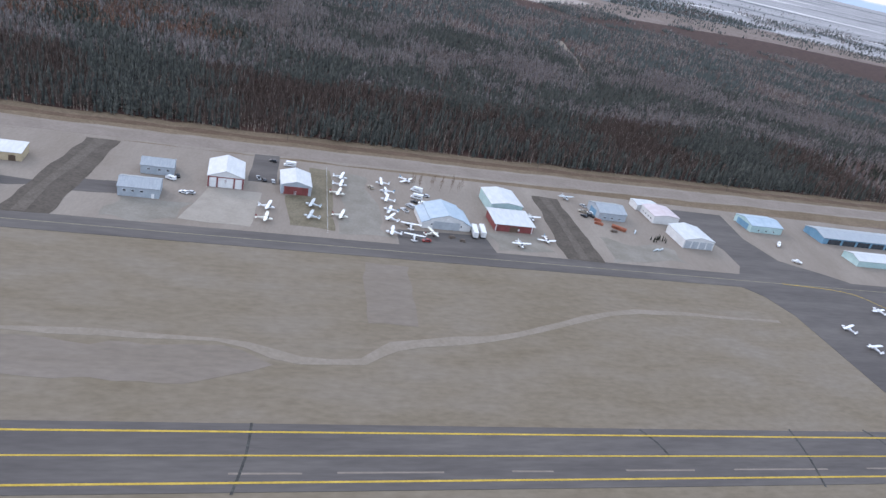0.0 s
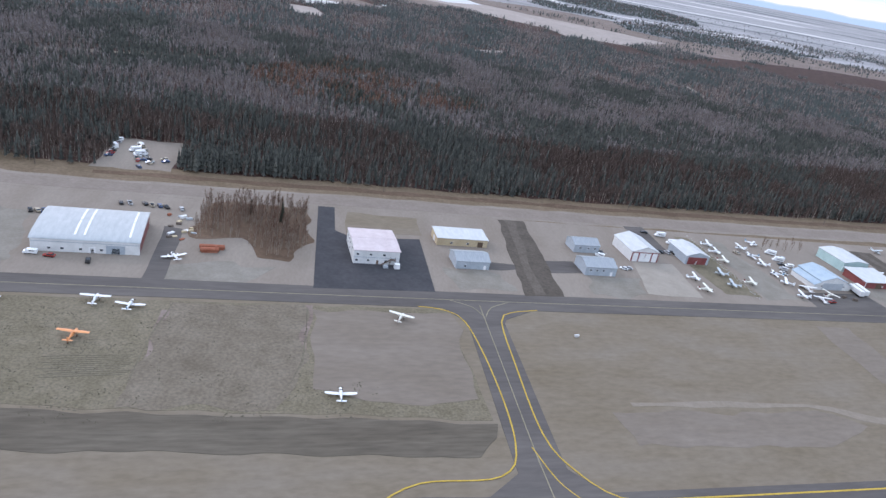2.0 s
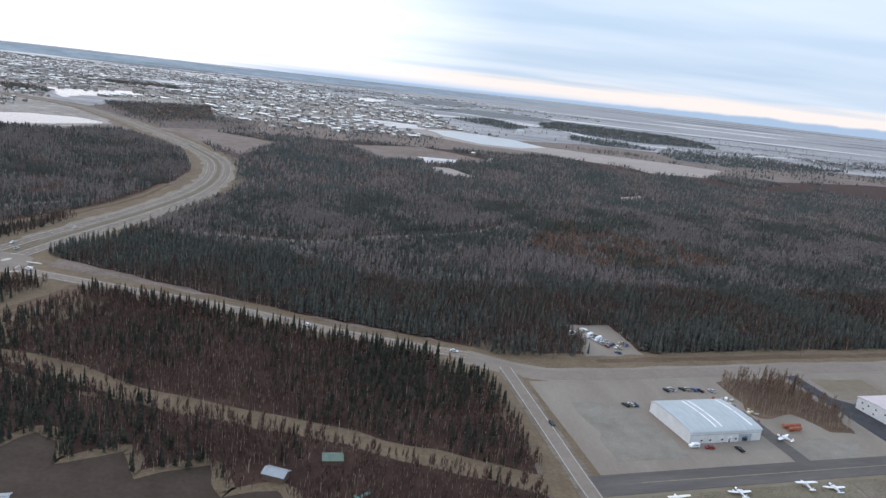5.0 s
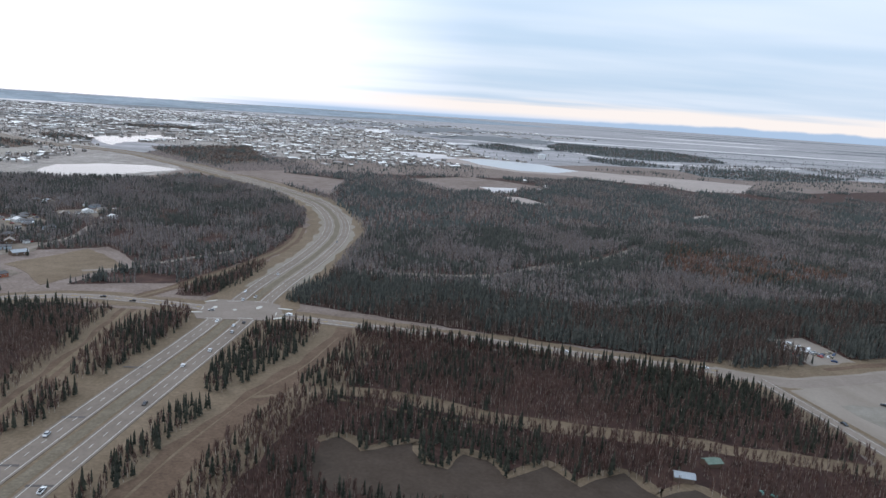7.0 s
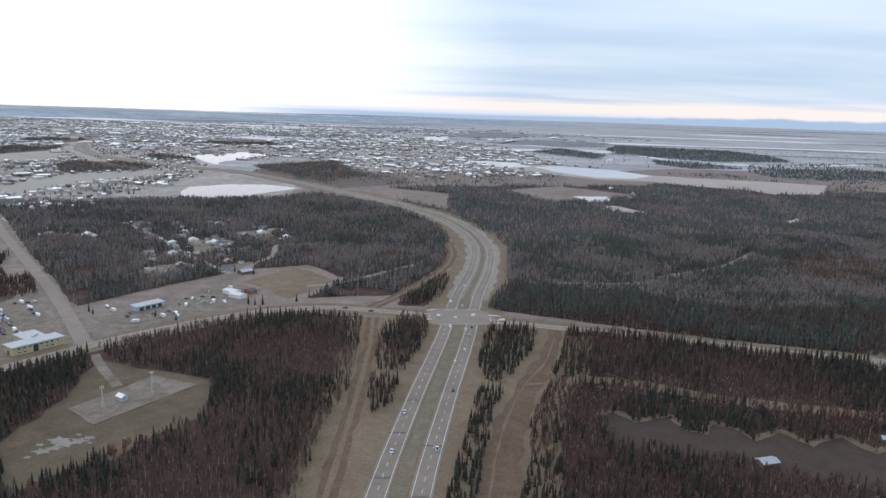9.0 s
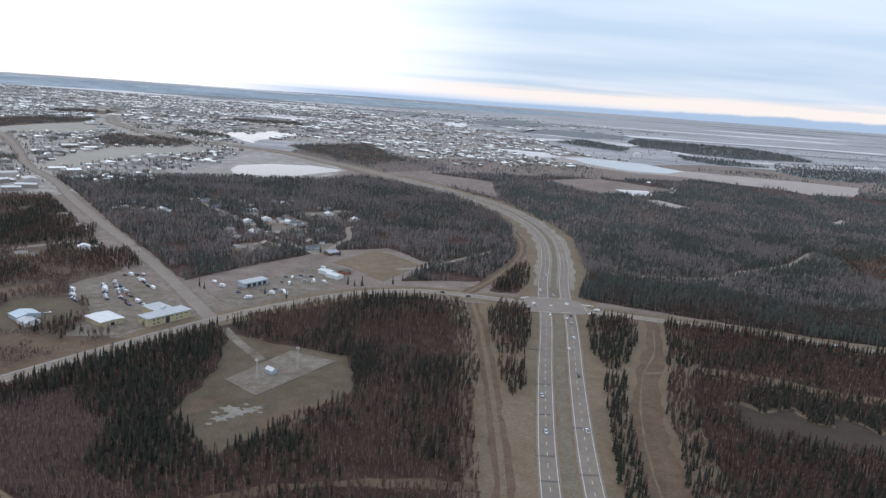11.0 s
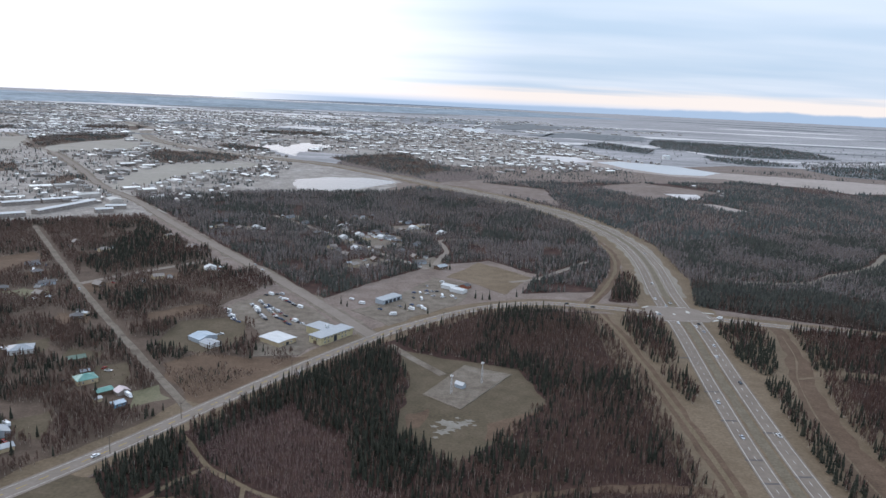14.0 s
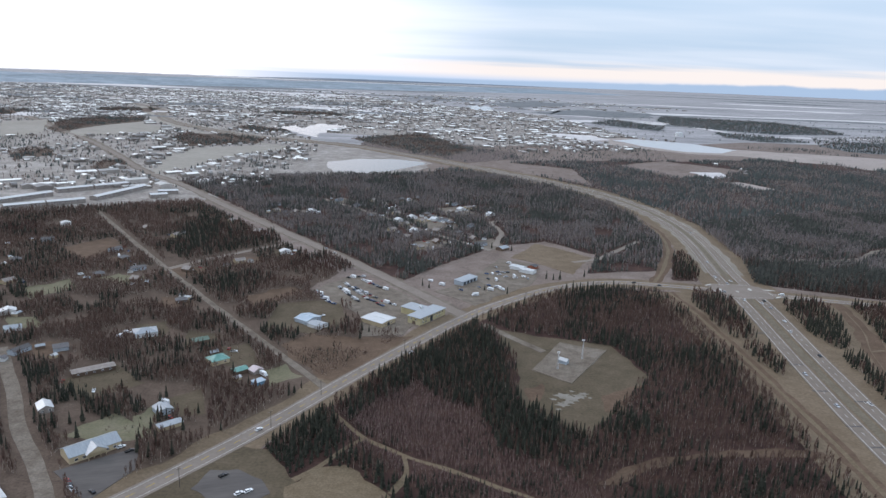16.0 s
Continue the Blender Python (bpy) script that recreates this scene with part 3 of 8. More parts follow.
for ring_uv in ([(-150, 30), (-112, 26), (-114, 78), (-146, 84)], [(-58, 20), (-20, 18), (-8, 34), (-46, 36)], [(76, 20), (102, 20), (104, 40), (74, 40)], [(146, 20), (176, 20), (182, 40), (150, 41)], [(252, 24), (276, 22), (272, 98), (258, 100)], [(332, 20), (362, 22), (360, 40), (334, 40)], [(398, 22), (450, 24), (448, 42), (404, 48)]):
    struct(slab("worn_gravel", [field(*q) for q in ring_uv], 0.135, M_worn_gravel, soft=7, step=4), "worn greyish gravel of the apron", "gravel")
struct(slab("grass_strip", [field(226, 62), field(228, 28), field(249, 26), field(253, 104), field(241, 104), field(240, 64)], 0.15, M_rough_turf, soft=2, step=4), "thin greenish grass between parked aircraft", "grass")
struct(slab("asphalt_apron", [field(281, 34), field(328, 36), field(330, 16), field(279, 17)], 0.16, M_asphalt, soft=1), "asphalt apron before a blue-roofed hangar", "apron")
struct(slab("asphalt_drive", [field(211, 116), field(225, 117), field(222, 76), field(208, 76)], 0.16, M_asphalt, soft=1), "asphalt drive between two hangars", "drive")
struct(ribbon("dirt_track", [field(132, 111), field(124, 70), field(118, 40), field(116, 18)], [7, 5, 4, 6], 0.262, M_dirt_light, wobble=1, step=3), "trodden lighter middle of a dirt strip", "dirt")
struct(ribbon("dirt_track", [field(386, 99), field(384, 60), field(380, 18)], [6, 4, 5], 0.262, M_dirt_light, wobble=1, step=3), "trodden lighter middle of a dirt strip", "dirt")
struct(slab("asphalt_patch", [field(97, 53), field(116, 50), field(113, 45), field(97, 43)], 0.165, M_asphalt, soft=2, step=3), "dark asphalt patch beside a small hangar", "apron")
struct(slab("asphalt_patch", [field(133, 57), field(150, 58), field(150, 44), field(131, 43)], 0.165, M_asphalt, soft=2, step=3), "dark asphalt patch beside a grey hangar", "apron")
struct(slab("asphalt_drive", [field(-57, 72), field(-61, 17), field(-52, 17), field(-49, 70)], 0.17, M_asphalt, soft=0.8), "asphalt drive beside a big hangar", "drive")
struct(slab("east_apron", [field(462, 8), field(476, -6), field(482, -24), field(483, -140), field(1100, -140), field(1100, 8)], 0.18, M_asphalt), "wide grey asphalt apron with tied-down aircraft", "apron")
struct(slab("asphalt_drive", [field(474, 14), field(484, 28), field(486, 48), field(478, 74), field(462, 104), field(520, 104), field(514, 68), field(520, 40), field(545, 26), field(562, 14)], 0.17, M_asphalt), "asphalt drive curving between hangars", "drive")
struct(slab("dry_grass", [field(30, 78), field(70, 80), field(72, 104), field(34, 106)], 0.15, M_turf, soft=2), "patch of dry grass behind a white hangar", "grass")
struct(slab("link_fillet", [field(62, -100), field(69, -96), field(77, -96), field(90, -112), field(90, -124), field(30, -124), field(30, -110), field(50, -109)], 0.215, M_asphalt), "asphalt fillet where two taxiways meet", "taxiway")
struct(slab("link_fillet", [field(62, 4), field(70, -8), field(74, -16), field(84, -16), field(90, -6), field(108, 4)], 0.215, M_asphalt), "asphalt fillet where two taxiways meet", "taxiway")
taxi_main = bpy.data.objects["main_taxiway"]
for v in (-113.5, -133.5):
    ribbon("edge_line", [field(92, v), field(400, v - 0.8), field(1200, v - 2.6)], 0.75, 0.26, M_yellow, depth=0.06, parent=taxi_main)
ribbon("centre_line", [field(86, -123), field(400, -124.2), field(1200, -126)], 0.6, 0.26, M_yellow, depth=0.06, parent=taxi_main)
for u0, v0, u1, v1 in ((212, -110, 207, -138), (345, -111, 350, -124), (411, -110, 404, -139), (447, -110, 452, -122)):
    ribbon("tar_seam", [field(u0, v0), field((u0 + u1) / 2 + 1, (v0 + v1) / 2), field(u1, v1)], 0.8, 0.25, M_crack, depth=0.05, parent=taxi_main)
for u, L in ((206, 20), (236, 32), (290, 14), (330, 26), (372, 40), (430, 18), (470, 30)):
    ribbon("shoulder_patch", [field(u, -130.4), field(u + L, -130.6)], 0.7, 0.245, M_road, depth=0.04, parent=taxi_main, straight=True)
taxi_link = bpy.data.objects["link_taxiway"]
ribbon("edge_line", [field(52, 3), field(62, 1), field(70, -9), field(70.5, -47), field(66, -86), field(56, -101), field(30, -102.5), field(14, -112), field(6, -124)], 0.55, 0.28, M_yellow, depth=0.06, parent=taxi_link, step=4)
ribbon("edge_line", [field(108, 3), field(94, 0), field(87, -8), field(82, -40), field(77.5, -82), field(82, -100), field(92, -112), field(110, -113.6)], 0.55, 0.28, M_yellow, depth=0.06, parent=taxi_link, step=4)
ribbon("centre_line", [field(81, 6), field(76, -45), field(71, -95), field(69, -126)], 0.35, 0.275, M_faint_line, depth=0.06, parent=taxi_link)
ribbon("turn_line", [field(71, -88), field(75, -106), field(86, -120), field(96, -123)], 0.4, 0.285, M_yellow, depth=0.06, parent=taxi_link, step=3)
ribbon("turn_line", [field(80, -4), field(77, 4), field(68, 9.5)], 0.35, 0.285, M_faint_line, depth=0.06, parent=taxi_link, step=3)
ribbon("turn_line", [field(81, -4), field(86, 4), field(96, 9.5)], 0.35, 0.285, M_faint_line, depth=0.06, parent=taxi_link, step=3)
ribbon("centre_line", [field(-150, 11), field(100, 10), field(400, 10), field(1100, 10)], 0.4, 0.26, M_faint_line, depth=0.05, parent=bpy.data.objects["hangar_taxiway"])
struct(slab("runup_pad", [field(-40, -112), field(30, -108), field(60, -110), field(70, -170), field(-40, -170)], 0.205, M_asphalt), "grey asphalt run-up pad with a compass mark", "apron")
for k in range(12):
    a = k * math.pi / 6
    ribbon("compass_mark", [field(34 + 4 * math.cos(a), -121 + 4 * math.sin(a)), field(34 + 9 * math.cos(a), -121 + 9 * math.sin(a))], 0.4, 0.27, M_white, depth=0.04, straight=True, parent=bpy.data.objects["runup_pad"])
east = bpy.data.objects["east_apron"]
ribbon("lead_line", [field(500, 10), field(540, 6), field(556, -8), field(585, -60)], 0.5, 0.24, M_yellow, depth=0.05, parent=east, step=4)

# mown rows, a rut and tussocks in the tie-down field
for k in range(11):
    v = -37.5 - 1.15 * k
    struct(ribbon("mown_row", [field(-84 + 2 * (k % 3), v - 1.2), field(-70, v), field(-56 - (k % 4), v + 0.6)], 0.35, 0.20, M_tussock, depth=0.1, wobble=0.5, step=4), "thin row of cut dry grass", "grass")
struct(ribbon("rut", [field(-46.8, 0), field(-50, -14), field(-53, -28), field(-56, -52)], 0.5, 0.20, M_tussock, wobble=0.6, step=4), "faint rut in rough grass", "path")
struct(slab("brown_field", [field(-47, 0), field(4, 0), field(0, -40), field(-8, -66), field(-57, -66), field(-53, -28)], 0.175, M_warm_turf, soft=5, step=3), "warm brown rough grass", "grass")
TG = np.random.default_rng(19)
tv, tf = [], []
for u, v in np.stack([TG.uniform(-174, 60, 5200), TG.uniform(-73, -1, 5200)], 1):
    if noise.noise((u / 16, v / 9, 2.0)) + 0.4 * noise.noise((u / 5, v / 5, 4.0)) < 0.05 or (u > 4 and (v > -52 or u > 26)):
        continue
    x, y = field(u, v)
    r, h, a = TG.uniform(0.18, 0.5), TG.uniform(0.1, 0.3), TG.uniform(0, 6.28)
    k = len(tv)
    tv += [(x + r * math.cos(a + q), y + r * math.sin(a + q), 0.16) for q in (0, 1.6, 3.1, 4.7)] + [(x + 0.2 * r, y, 0.20 + h)]
    tf += [(k + q, k + (q + 1) % 4, k + 4) for q in range(4)]
tagged(mesh_object("grass_tussocks", tv, tf, M_tussock), "dark tussocks in rough dry grass", "grass", kind="stuff")

# road paint
for ob, off in ((bpy.data.objects["highway_carriageway"], 11), (bpy.data.objects["highway_carriageway.001"], -11)):
    for q in (-4.6, 4.6):
        ribbon("edge_line", HIGHWAY[:14], 0.4, 0.345, M_road_paint, shift=off + q, depth=0.04, parent=ob)
    dashes("lane_line", HIGHWAY[:12], 0.35, 0.345, M_road_paint, off, 4, 8, ob)
# short dark bars laid across the carriageways
for c, (x, y) in (("highway_carriageway.001", (-866, 228)), ("highway_carriageway.001", (-866, 160)), ("highway_carriageway.001", (-870, 112)), ("highway_carriageway.001", (-873, 60)), ("highway_carriageway.001", (-873, 34)), ("highway_carriageway", (-851, 44)), ("highway_carriageway", (-848, 98))):
    ribbon("tar_patch", [(x - 5.4, y - 0.5), (x, y), (x + 5.4, y + 0.6)], 1.7, 0.335, M_asphalt, depth=0.03, straight=True, parent=bpy.data.objects[c])
for ob, line, half in ((bpy.data.objects["cross_road"], CROSS, 4.4), (bpy.data.objects["side_road"], SIDE_ROAD, 3.1)):
    for q in (-half, half):
        ribbon("edge_line", line, 0.3, 0.32, M_road_paint, shift=q, depth=0.04, parent=ob)
dashes("lane_line", CROSS, 0.35, 0.32, M_yellow, 0, 5, 6, bpy.data.objects["cross_road"])
struct(slab("junction", [(-868, 338), (-862, 326), (-814, 331), (-808, 341), (-806, 352), (-812, 372), (-824, 380), (-862, 378), (-868, 366)], 0.345, M_road), "pale asphalt junction of the highway and the crossing road", "road")
jn = bpy.data.objects["junction"]
for x, y, L, W, a in ((-868, 341, 10, 2.2, 12), (-806, 362, 12, 2.2, -8), (-806, 338, 10, 1.8, 40), (-866, 372, 10, 2.0, 40), (-858, 356, 6, 2.6, 90), (-826, 362, 8, 3.0, 80), (-842, 352, 3, 3, 0)):
    d = np.array([math.cos(radians(a)), math.sin(radians(a))]) * L / 2
    isl = ribbon("traffic_island", [np.array((x, y)) - d, np.array((x, y)), np.array((x, y)) + d], [W * 0.7, W * 1.5, W * 0.7], 0.5, M_white, depth=0.2, straight=True, parent=jn)
for x, y, L, a in ((-851, 329, 11, 8), (-829, 333, 11, 8), (-849, 375, 11, 8), (-828, 378, 11, 8), (-866, 352, 9, 98), (-810, 348, 9, 98)):
    d = np.array([math.cos(radians(a)), math.sin(radians(a))]) * L / 2
    ribbon("stop_line", [np.array((x, y)) - d, np.array((x, y)) + d], 0.7, 0.39, M_white, depth=0.03, straight=True, parent=jn)

# yards and fields beyond the airfield
YARD = [(-1152, 300), (-1124, 336), (-1086, 440), (-1041, 421), (-1052, 346), (-1087, 300), (-1112, 262)]
LOT = [(-1272, 280), (-1241, 342), (-1184, 292), (-1150, 240), (-1172, 180), (-1205, 170), (-1214, 222), (-1234, 246)]
DRY_FIELD = [(-1070, 446), (-1035, 528), (-975, 468), (-1008, 388), (-1040, 425)]
GRASS_LOT = [(-1290, 240), (-1240, 262), (-1222, 200), (-1246, 170), (-1286, 180)]
PARK_LOT = [(-1331, -42), (-1301, -66), (-1291, -36), (-1299, -14), (-1311, -24)]
MEADOW = [(-1211, -43), (-1198, -25), (-1184, -21), (-1170, -32), (-1156, -46), (-1162, -64), (-1204, -68)]
ASPHALT_LOT = [(-1252, -32), (-1239, -30), (-1223, -38), (-1216, -50), (-1236, -64), (-1256, -50)]
LOT_GRASS = [(-1290, -62), (-1262, -34), (-1243, -6), (-1230, -8), (-1215, -26), (-1200, -50), (-1215, -84), (-1265, -100)]
struct(slab("work_yard", YARD, 0.16, M_dirt_yard, soft=3), "pale gravel work yard with sheds and vehicles", "gravel")
struct(slab("storage_lot", LOT, 0.16, M_dirt_yard, soft=3), "gravel lot full of stored vehicles", "gravel")
struct(slab("dry_field", DRY_FIELD, 0.14, M_verge, soft=3), "dry tan field at the wood's edge", "grass")
struct(slab("grass_lot", GRASS_LOT, 0.13, M_clearing, soft=3), "rough grass round a house", "grass")
struct(slab("car_park", PARK_LOT, 0.24, M_asphalt, soft=0.5), "dark asphalt car park", "car park")
struct(slab("meadow", MEADOW, 0.145, M_track, soft=4), "tan grass clearing by the road", "grass")
struct(slab("lot_grass", LOT_GRASS, 0.13, M_clearing, soft=4), "olive-brown grass round a car park", "grass")
struct(slab("car_park", ASPHALT_LOT, 0.24, M_asphalt, soft=3, step=3), "grey asphalt car park by the road", "car park")
BARE_STRIP = [(-1051, -26), (-1030, -6), (-1011, 6), (-976, 17), (-934, 25), (-908, 26), (-909, 19), (-937, 16), (-981, 10), (-1017, -5), (-1039, -24)]
GLADE = [(-1205, 38), (-1176, 74), (-1152, 92), (-1136, 62), (-1112, 55), (-1100, 8), (-1062, -18), (-1040, -62), (-1110, -84), (-1140, -40), (-1182, 0)]
struct(slab("thicket_ground", GLADE, 0.07, M_floor, soft=5), "mauve-brown low bare thicket", "grass")
LEFT_LANE = [(-1460, 110), (-1405, 40), (-1378, 2), (-1337, -45), (-1310, -80), (-1270, -130)]
struct(ribbon("lane", LEFT_LANE, 8.5, 0.2, M_dirt_yard, wobble=0.7), "wide gravel lane beside houses", "lane")
MAST_DRIVE = [(-1106, 214), (-1084, 186), (-1060, 158)]
struct(ribbon("drive", MAST_DRIVE, 7, 0.2, M_dirt_yard, wobble=1), "gravel drive to a radio mast", "lane")
FOOTPATH = [(-1205, 42), (-1196, 32), (-1179, 11), (-1158, -3), (-1138, -14), (-1111, -26), (-1088, -39), (-1040, -58)]
SIDE_PATH = [(-1179, 9), (-1189, -6), (-1199, -26), (-1212, -42)]
LOOP_PATH = [(-1153, -5), (-1149, -25), (-1156, -44)]
for way in (FOOTPATH, SIDE_PATH, LOOP_PATH):
    struct(ribbon("footpath", way, 3.2, 0.12, M_track, wobble=2, step=4), "pale footpath through a thicket", "path")
EAST_TRAIL = [(-765, 500), (-644, 517), (-583, 572), (-508, 628), (-428, 735)]
struct(ribbon("cut_line", EAST_TRAIL, 11, 0.12, M_pale, wobble=3), "pale cut line through the woods", "path")
# a short pale path through a clearing in the far woods
FAR_TRAIL = [(122, 870), (116, 900), (112, 980), (104, 1060), (100, 1120)]
struct(ribbon("cut_line", FAR_TRAIL, 9, 0.12, M_pale, wobble=3), "short pale clearing path in far woods", "path")
for q, (bx, by, br) in enumerate(((-1055, 82, 5.0), (-1050, 78, 6.0), (-1044, 82, 4.5), (-1040, 86, 3.0), (-1056, 68, 4.5), (-1052, 72, 4.0), (-1061, 76, 2.2), (-1047, 89, 1.8), (-1037, 80, 1.6), (-1060, 61, 2.0))):
    ring_pts = [(bx + br * (1.3 if k % 2 else 0.65) * math.cos(6.283 * k / 10 + q), by + br * (0.9 if k % 2 else 0.5) * math.sin(6.283 * k / 10 + q)) for k in range(10)]
    struct(slab("bare_spot", ring_pts, 0.16 + 0.006 * q, M_worn_gravel, soft=1.5, step=0.8), "pale bare spot in dry grass", "grass")
struct(slab("brown_patch", [(-1027, 86), (-1016, 92), (-1000, 106), (-992, 118), (-1004, 92), (-1016, 66), (-1030, 60)], 0.152, M_brown_verge, soft=6, step=2), "brown bare patch in dry grass", "grass")
struct(slab("brown_patch", [(-1078, 92), (-1066, 100), (-1064, 88), (-1070, 72), (-1080, 70)], 0.153, M_brown_verge, soft=6, step=2), "brown bare patch in dry grass", "grass")

# the far plain
FAR_OPEN, FAR_CLEAR = [], []


def far(name, pts, material, label, category, soft=20, step=30, z=0.10):
    """One patch of the far plain, each laid a little above the last."""
    FAR_Z[0] += 0.011
    if name in ("lake", "far_field", "bare_woods", "far_woods"):
        FAR_OPEN.append(pts)
    if name in ("lake", "far_field"):
        FAR_CLEAR.append(pts)
    return struct(slab(name, pts, z + FAR_Z[0], material, soft=soft, step=step), label, category)


FAR_Z = [0.0]
FRNG = random.Random(11)
for k in range(84):
    d = 3300 + 11000 * (k % 42 / 42) ** 1.5
    a = radians(FRNG.uniform(-30, 50))
    if k >= 42:
        d, a = 2900 + 4300 * (k % 42 / 42), radians(FRNG.uniform(-50, -14))
    x, y = -700 + d * math.sin(a), d * math.cos(a)
    wx, wy = FRNG.uniform(0.08, 0.34) * d * (1 if k < 42 else 0.5), FRNG.uniform(0.015, 0.05) * d
    m, lab = ((M_hazed_wood, "belt of far woods"), (M_hazed_flat, "pale river flats"), (M_hazed_wood, "belt of far woods"))[k % 3]
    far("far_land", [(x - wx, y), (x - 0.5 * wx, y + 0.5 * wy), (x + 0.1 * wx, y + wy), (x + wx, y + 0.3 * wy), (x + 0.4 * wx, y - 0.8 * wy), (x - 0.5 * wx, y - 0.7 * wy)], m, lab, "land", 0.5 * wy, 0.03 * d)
far("far_woods", [(-130, 3560), (30, 4100), (330, 4000), (640, 3900), (700, 3500), (610, 3020), (210, 2860), (0, 3000), (-150, 3200)], M_hazed_wood, "dark belt of far spruce woods", "land", 60)
far("far_woods", [(149, 2300), (317, 2540), (772, 2598), (900, 2500), (620, 2250), (318, 2074), (160, 2110)], M_hazed_wood, "dark belt of far spruce woods", "land", 50)
far("far_woods", [(-60, 2830), (135, 2680), (192, 2450), (-27, 2380), (-120, 2520)], M_hazed_wood, "dark belt of far spruce woods", "land", 50)
far("far_woods", [(-560, 3100), (-380, 3500), (-217, 3050), (-324, 2744), (-441, 2900)], M_hazed_wood, "dark belt of far spruce woods", "land", 50)
far("far_woods", [(-780, 3900), (-407, 4600), (50, 4500), (-60, 3900), (-470, 3700)], M_hazed_wood, "dark belt of far spruce woods", "land", 60)
far("far_woods", [(-1048, 4909), (-609, 5957), (-354, 5307), (-839, 4530)], M_hazed_wood, "dark belt of far spruce woods", "land", 60)
struct(ribbon("river", [(-1100, 3700), (-527, 3750), (-330, 3560), (-130, 3400), (0, 2900), (62, 2720), (366, 2720), (677, 2841), (1033, 3068), (1800, 3300)], 55, 1.1, M_hazed_flat, wobble=40, step=60), "pale river winding across the plain", "water")
FAR_Z[0] = 0.0
for p in ([(-1850, 2110), (-1790, 2270), (-1720, 2160), (-1720, 2340), (-1680, 2420), (-1570, 2290), (-1600, 2100), (-1625, 1920), (-1590, 1820), (-1665, 1900), (-1730, 2000)], [(-2160, 3500), (-2040, 3620), (-1850, 3480), (-1835, 3230), (-1960, 3280)], [(-1764, 3150), (-1674, 3300), (-1516, 3195), (-1573, 3035)], [(-1177, 4071), (-1143, 4623), (-994, 4501), (-1028, 3886)]):
    far("lake", p, M_water, "pale lake at the edge of town", "water", 26, 24)
far("far_field", [(-650, 1960), (-467, 1815), (-312, 1810), (-247, 1725), (-99, 1664), (-55, 1573), (92, 1625), (230, 1890), (92, 1945), (-151, 1990), (-264, 2030), (-540, 2330), (-700, 2200)], M_tan_field, "pinkish tan far field", "grass", 12)
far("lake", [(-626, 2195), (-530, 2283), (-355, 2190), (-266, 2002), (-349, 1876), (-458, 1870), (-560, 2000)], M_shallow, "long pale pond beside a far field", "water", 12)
far("far_field", [(-898, 2363), (-798, 2390), (-671, 2361), (-630, 2203), (-724, 2112)], M_hazed_flat, "pale far field", "grass", 15)
far("far_field", [(-2270, 1596), (-2333, 1823), (-2304, 2147), (-2132, 1918), (-2059, 1730), (-2215, 1549)], M_pale_field, "pale far field", "grass", 15)
far("far_field", [(-1814, 1236), (-1813, 1403), (-1702, 1512), (-1593, 1500), (-1681, 1231), (-1702, 1026), (-1725, 937)], M_pale_field, "pale open ground between workshops", "grass", 15)
far("far_field", [(-2633, 1868), (-2572, 2027), (-2319, 1570), (-2359, 1457)], M_pale_field, "pale far field", "grass", 15)
far("far_field", [(-760, 1433), (-603, 1574), (-488, 1467), (-440, 1427), (-573, 1287), (-664, 1237)], M_scrub, "clearing with a settlement", "grass", 20)
far("far_field", [(-600, 1355), (-518, 1375), (-523, 1293), (-579, 1261)], M_hazed_flat, "pale bare lot in a clearing", "grass", 8)
far("far_field", [(-573, 1201), (-533, 1211), (-480, 1124), (-534, 1102)], M_tan_field, "clearing in far woods", "grass", 12)
far("far_field", [(-240, 1076), (-191, 1129), (-198, 1098), (-246, 1038)], M_tan_field, "clearing in far woods", "grass", 6)
far("far_field", [(-1134, 1314), (-1072, 1404), (-884, 1311), (-880, 1061), (-946, 1138), (-1050, 1258)], M_scrub, "grey-brown field beside the highway", "grass", 12)
far("bare_woods", [(-1440, 1640), (-1450, 1893), (-1366, 1947), (-1174, 1800), (-1008, 1631), (-993, 1469), (-1071, 1401), (-1134, 1344), (-1240, 1450)], M_mauve, "far block of mauve bare woods", "land", 20)

TOWN_GROUND = [[(-1480, 860), (-1560, 660), (-1800, 430), (-2300, 700), (-2700, 1500), (-3300, 2200), (-3000, 2900), (-2200, 2600), (-1560, 1700), (-1300, 1560), (-1220, 1300), (-1240, 1100), (-1400, 1000)], [(-3400, 2400), (-1200, 1900), (-500, 2300), (-700, 3600), (-2000, 5200), (-4800, 5200), (-4600, 3000)], [(-1300, 1950), (-1100, 1780), (-850, 1900), (-650, 2200), (-800, 2500)]]
for k, p in enumerate(TOWN_GROUND):
    struct(slab("town_ground", p, 0.03 + 0.006 * k, M_town_ground, soft=25, step=40), "pale gravel streets and lots of a far town", "land")

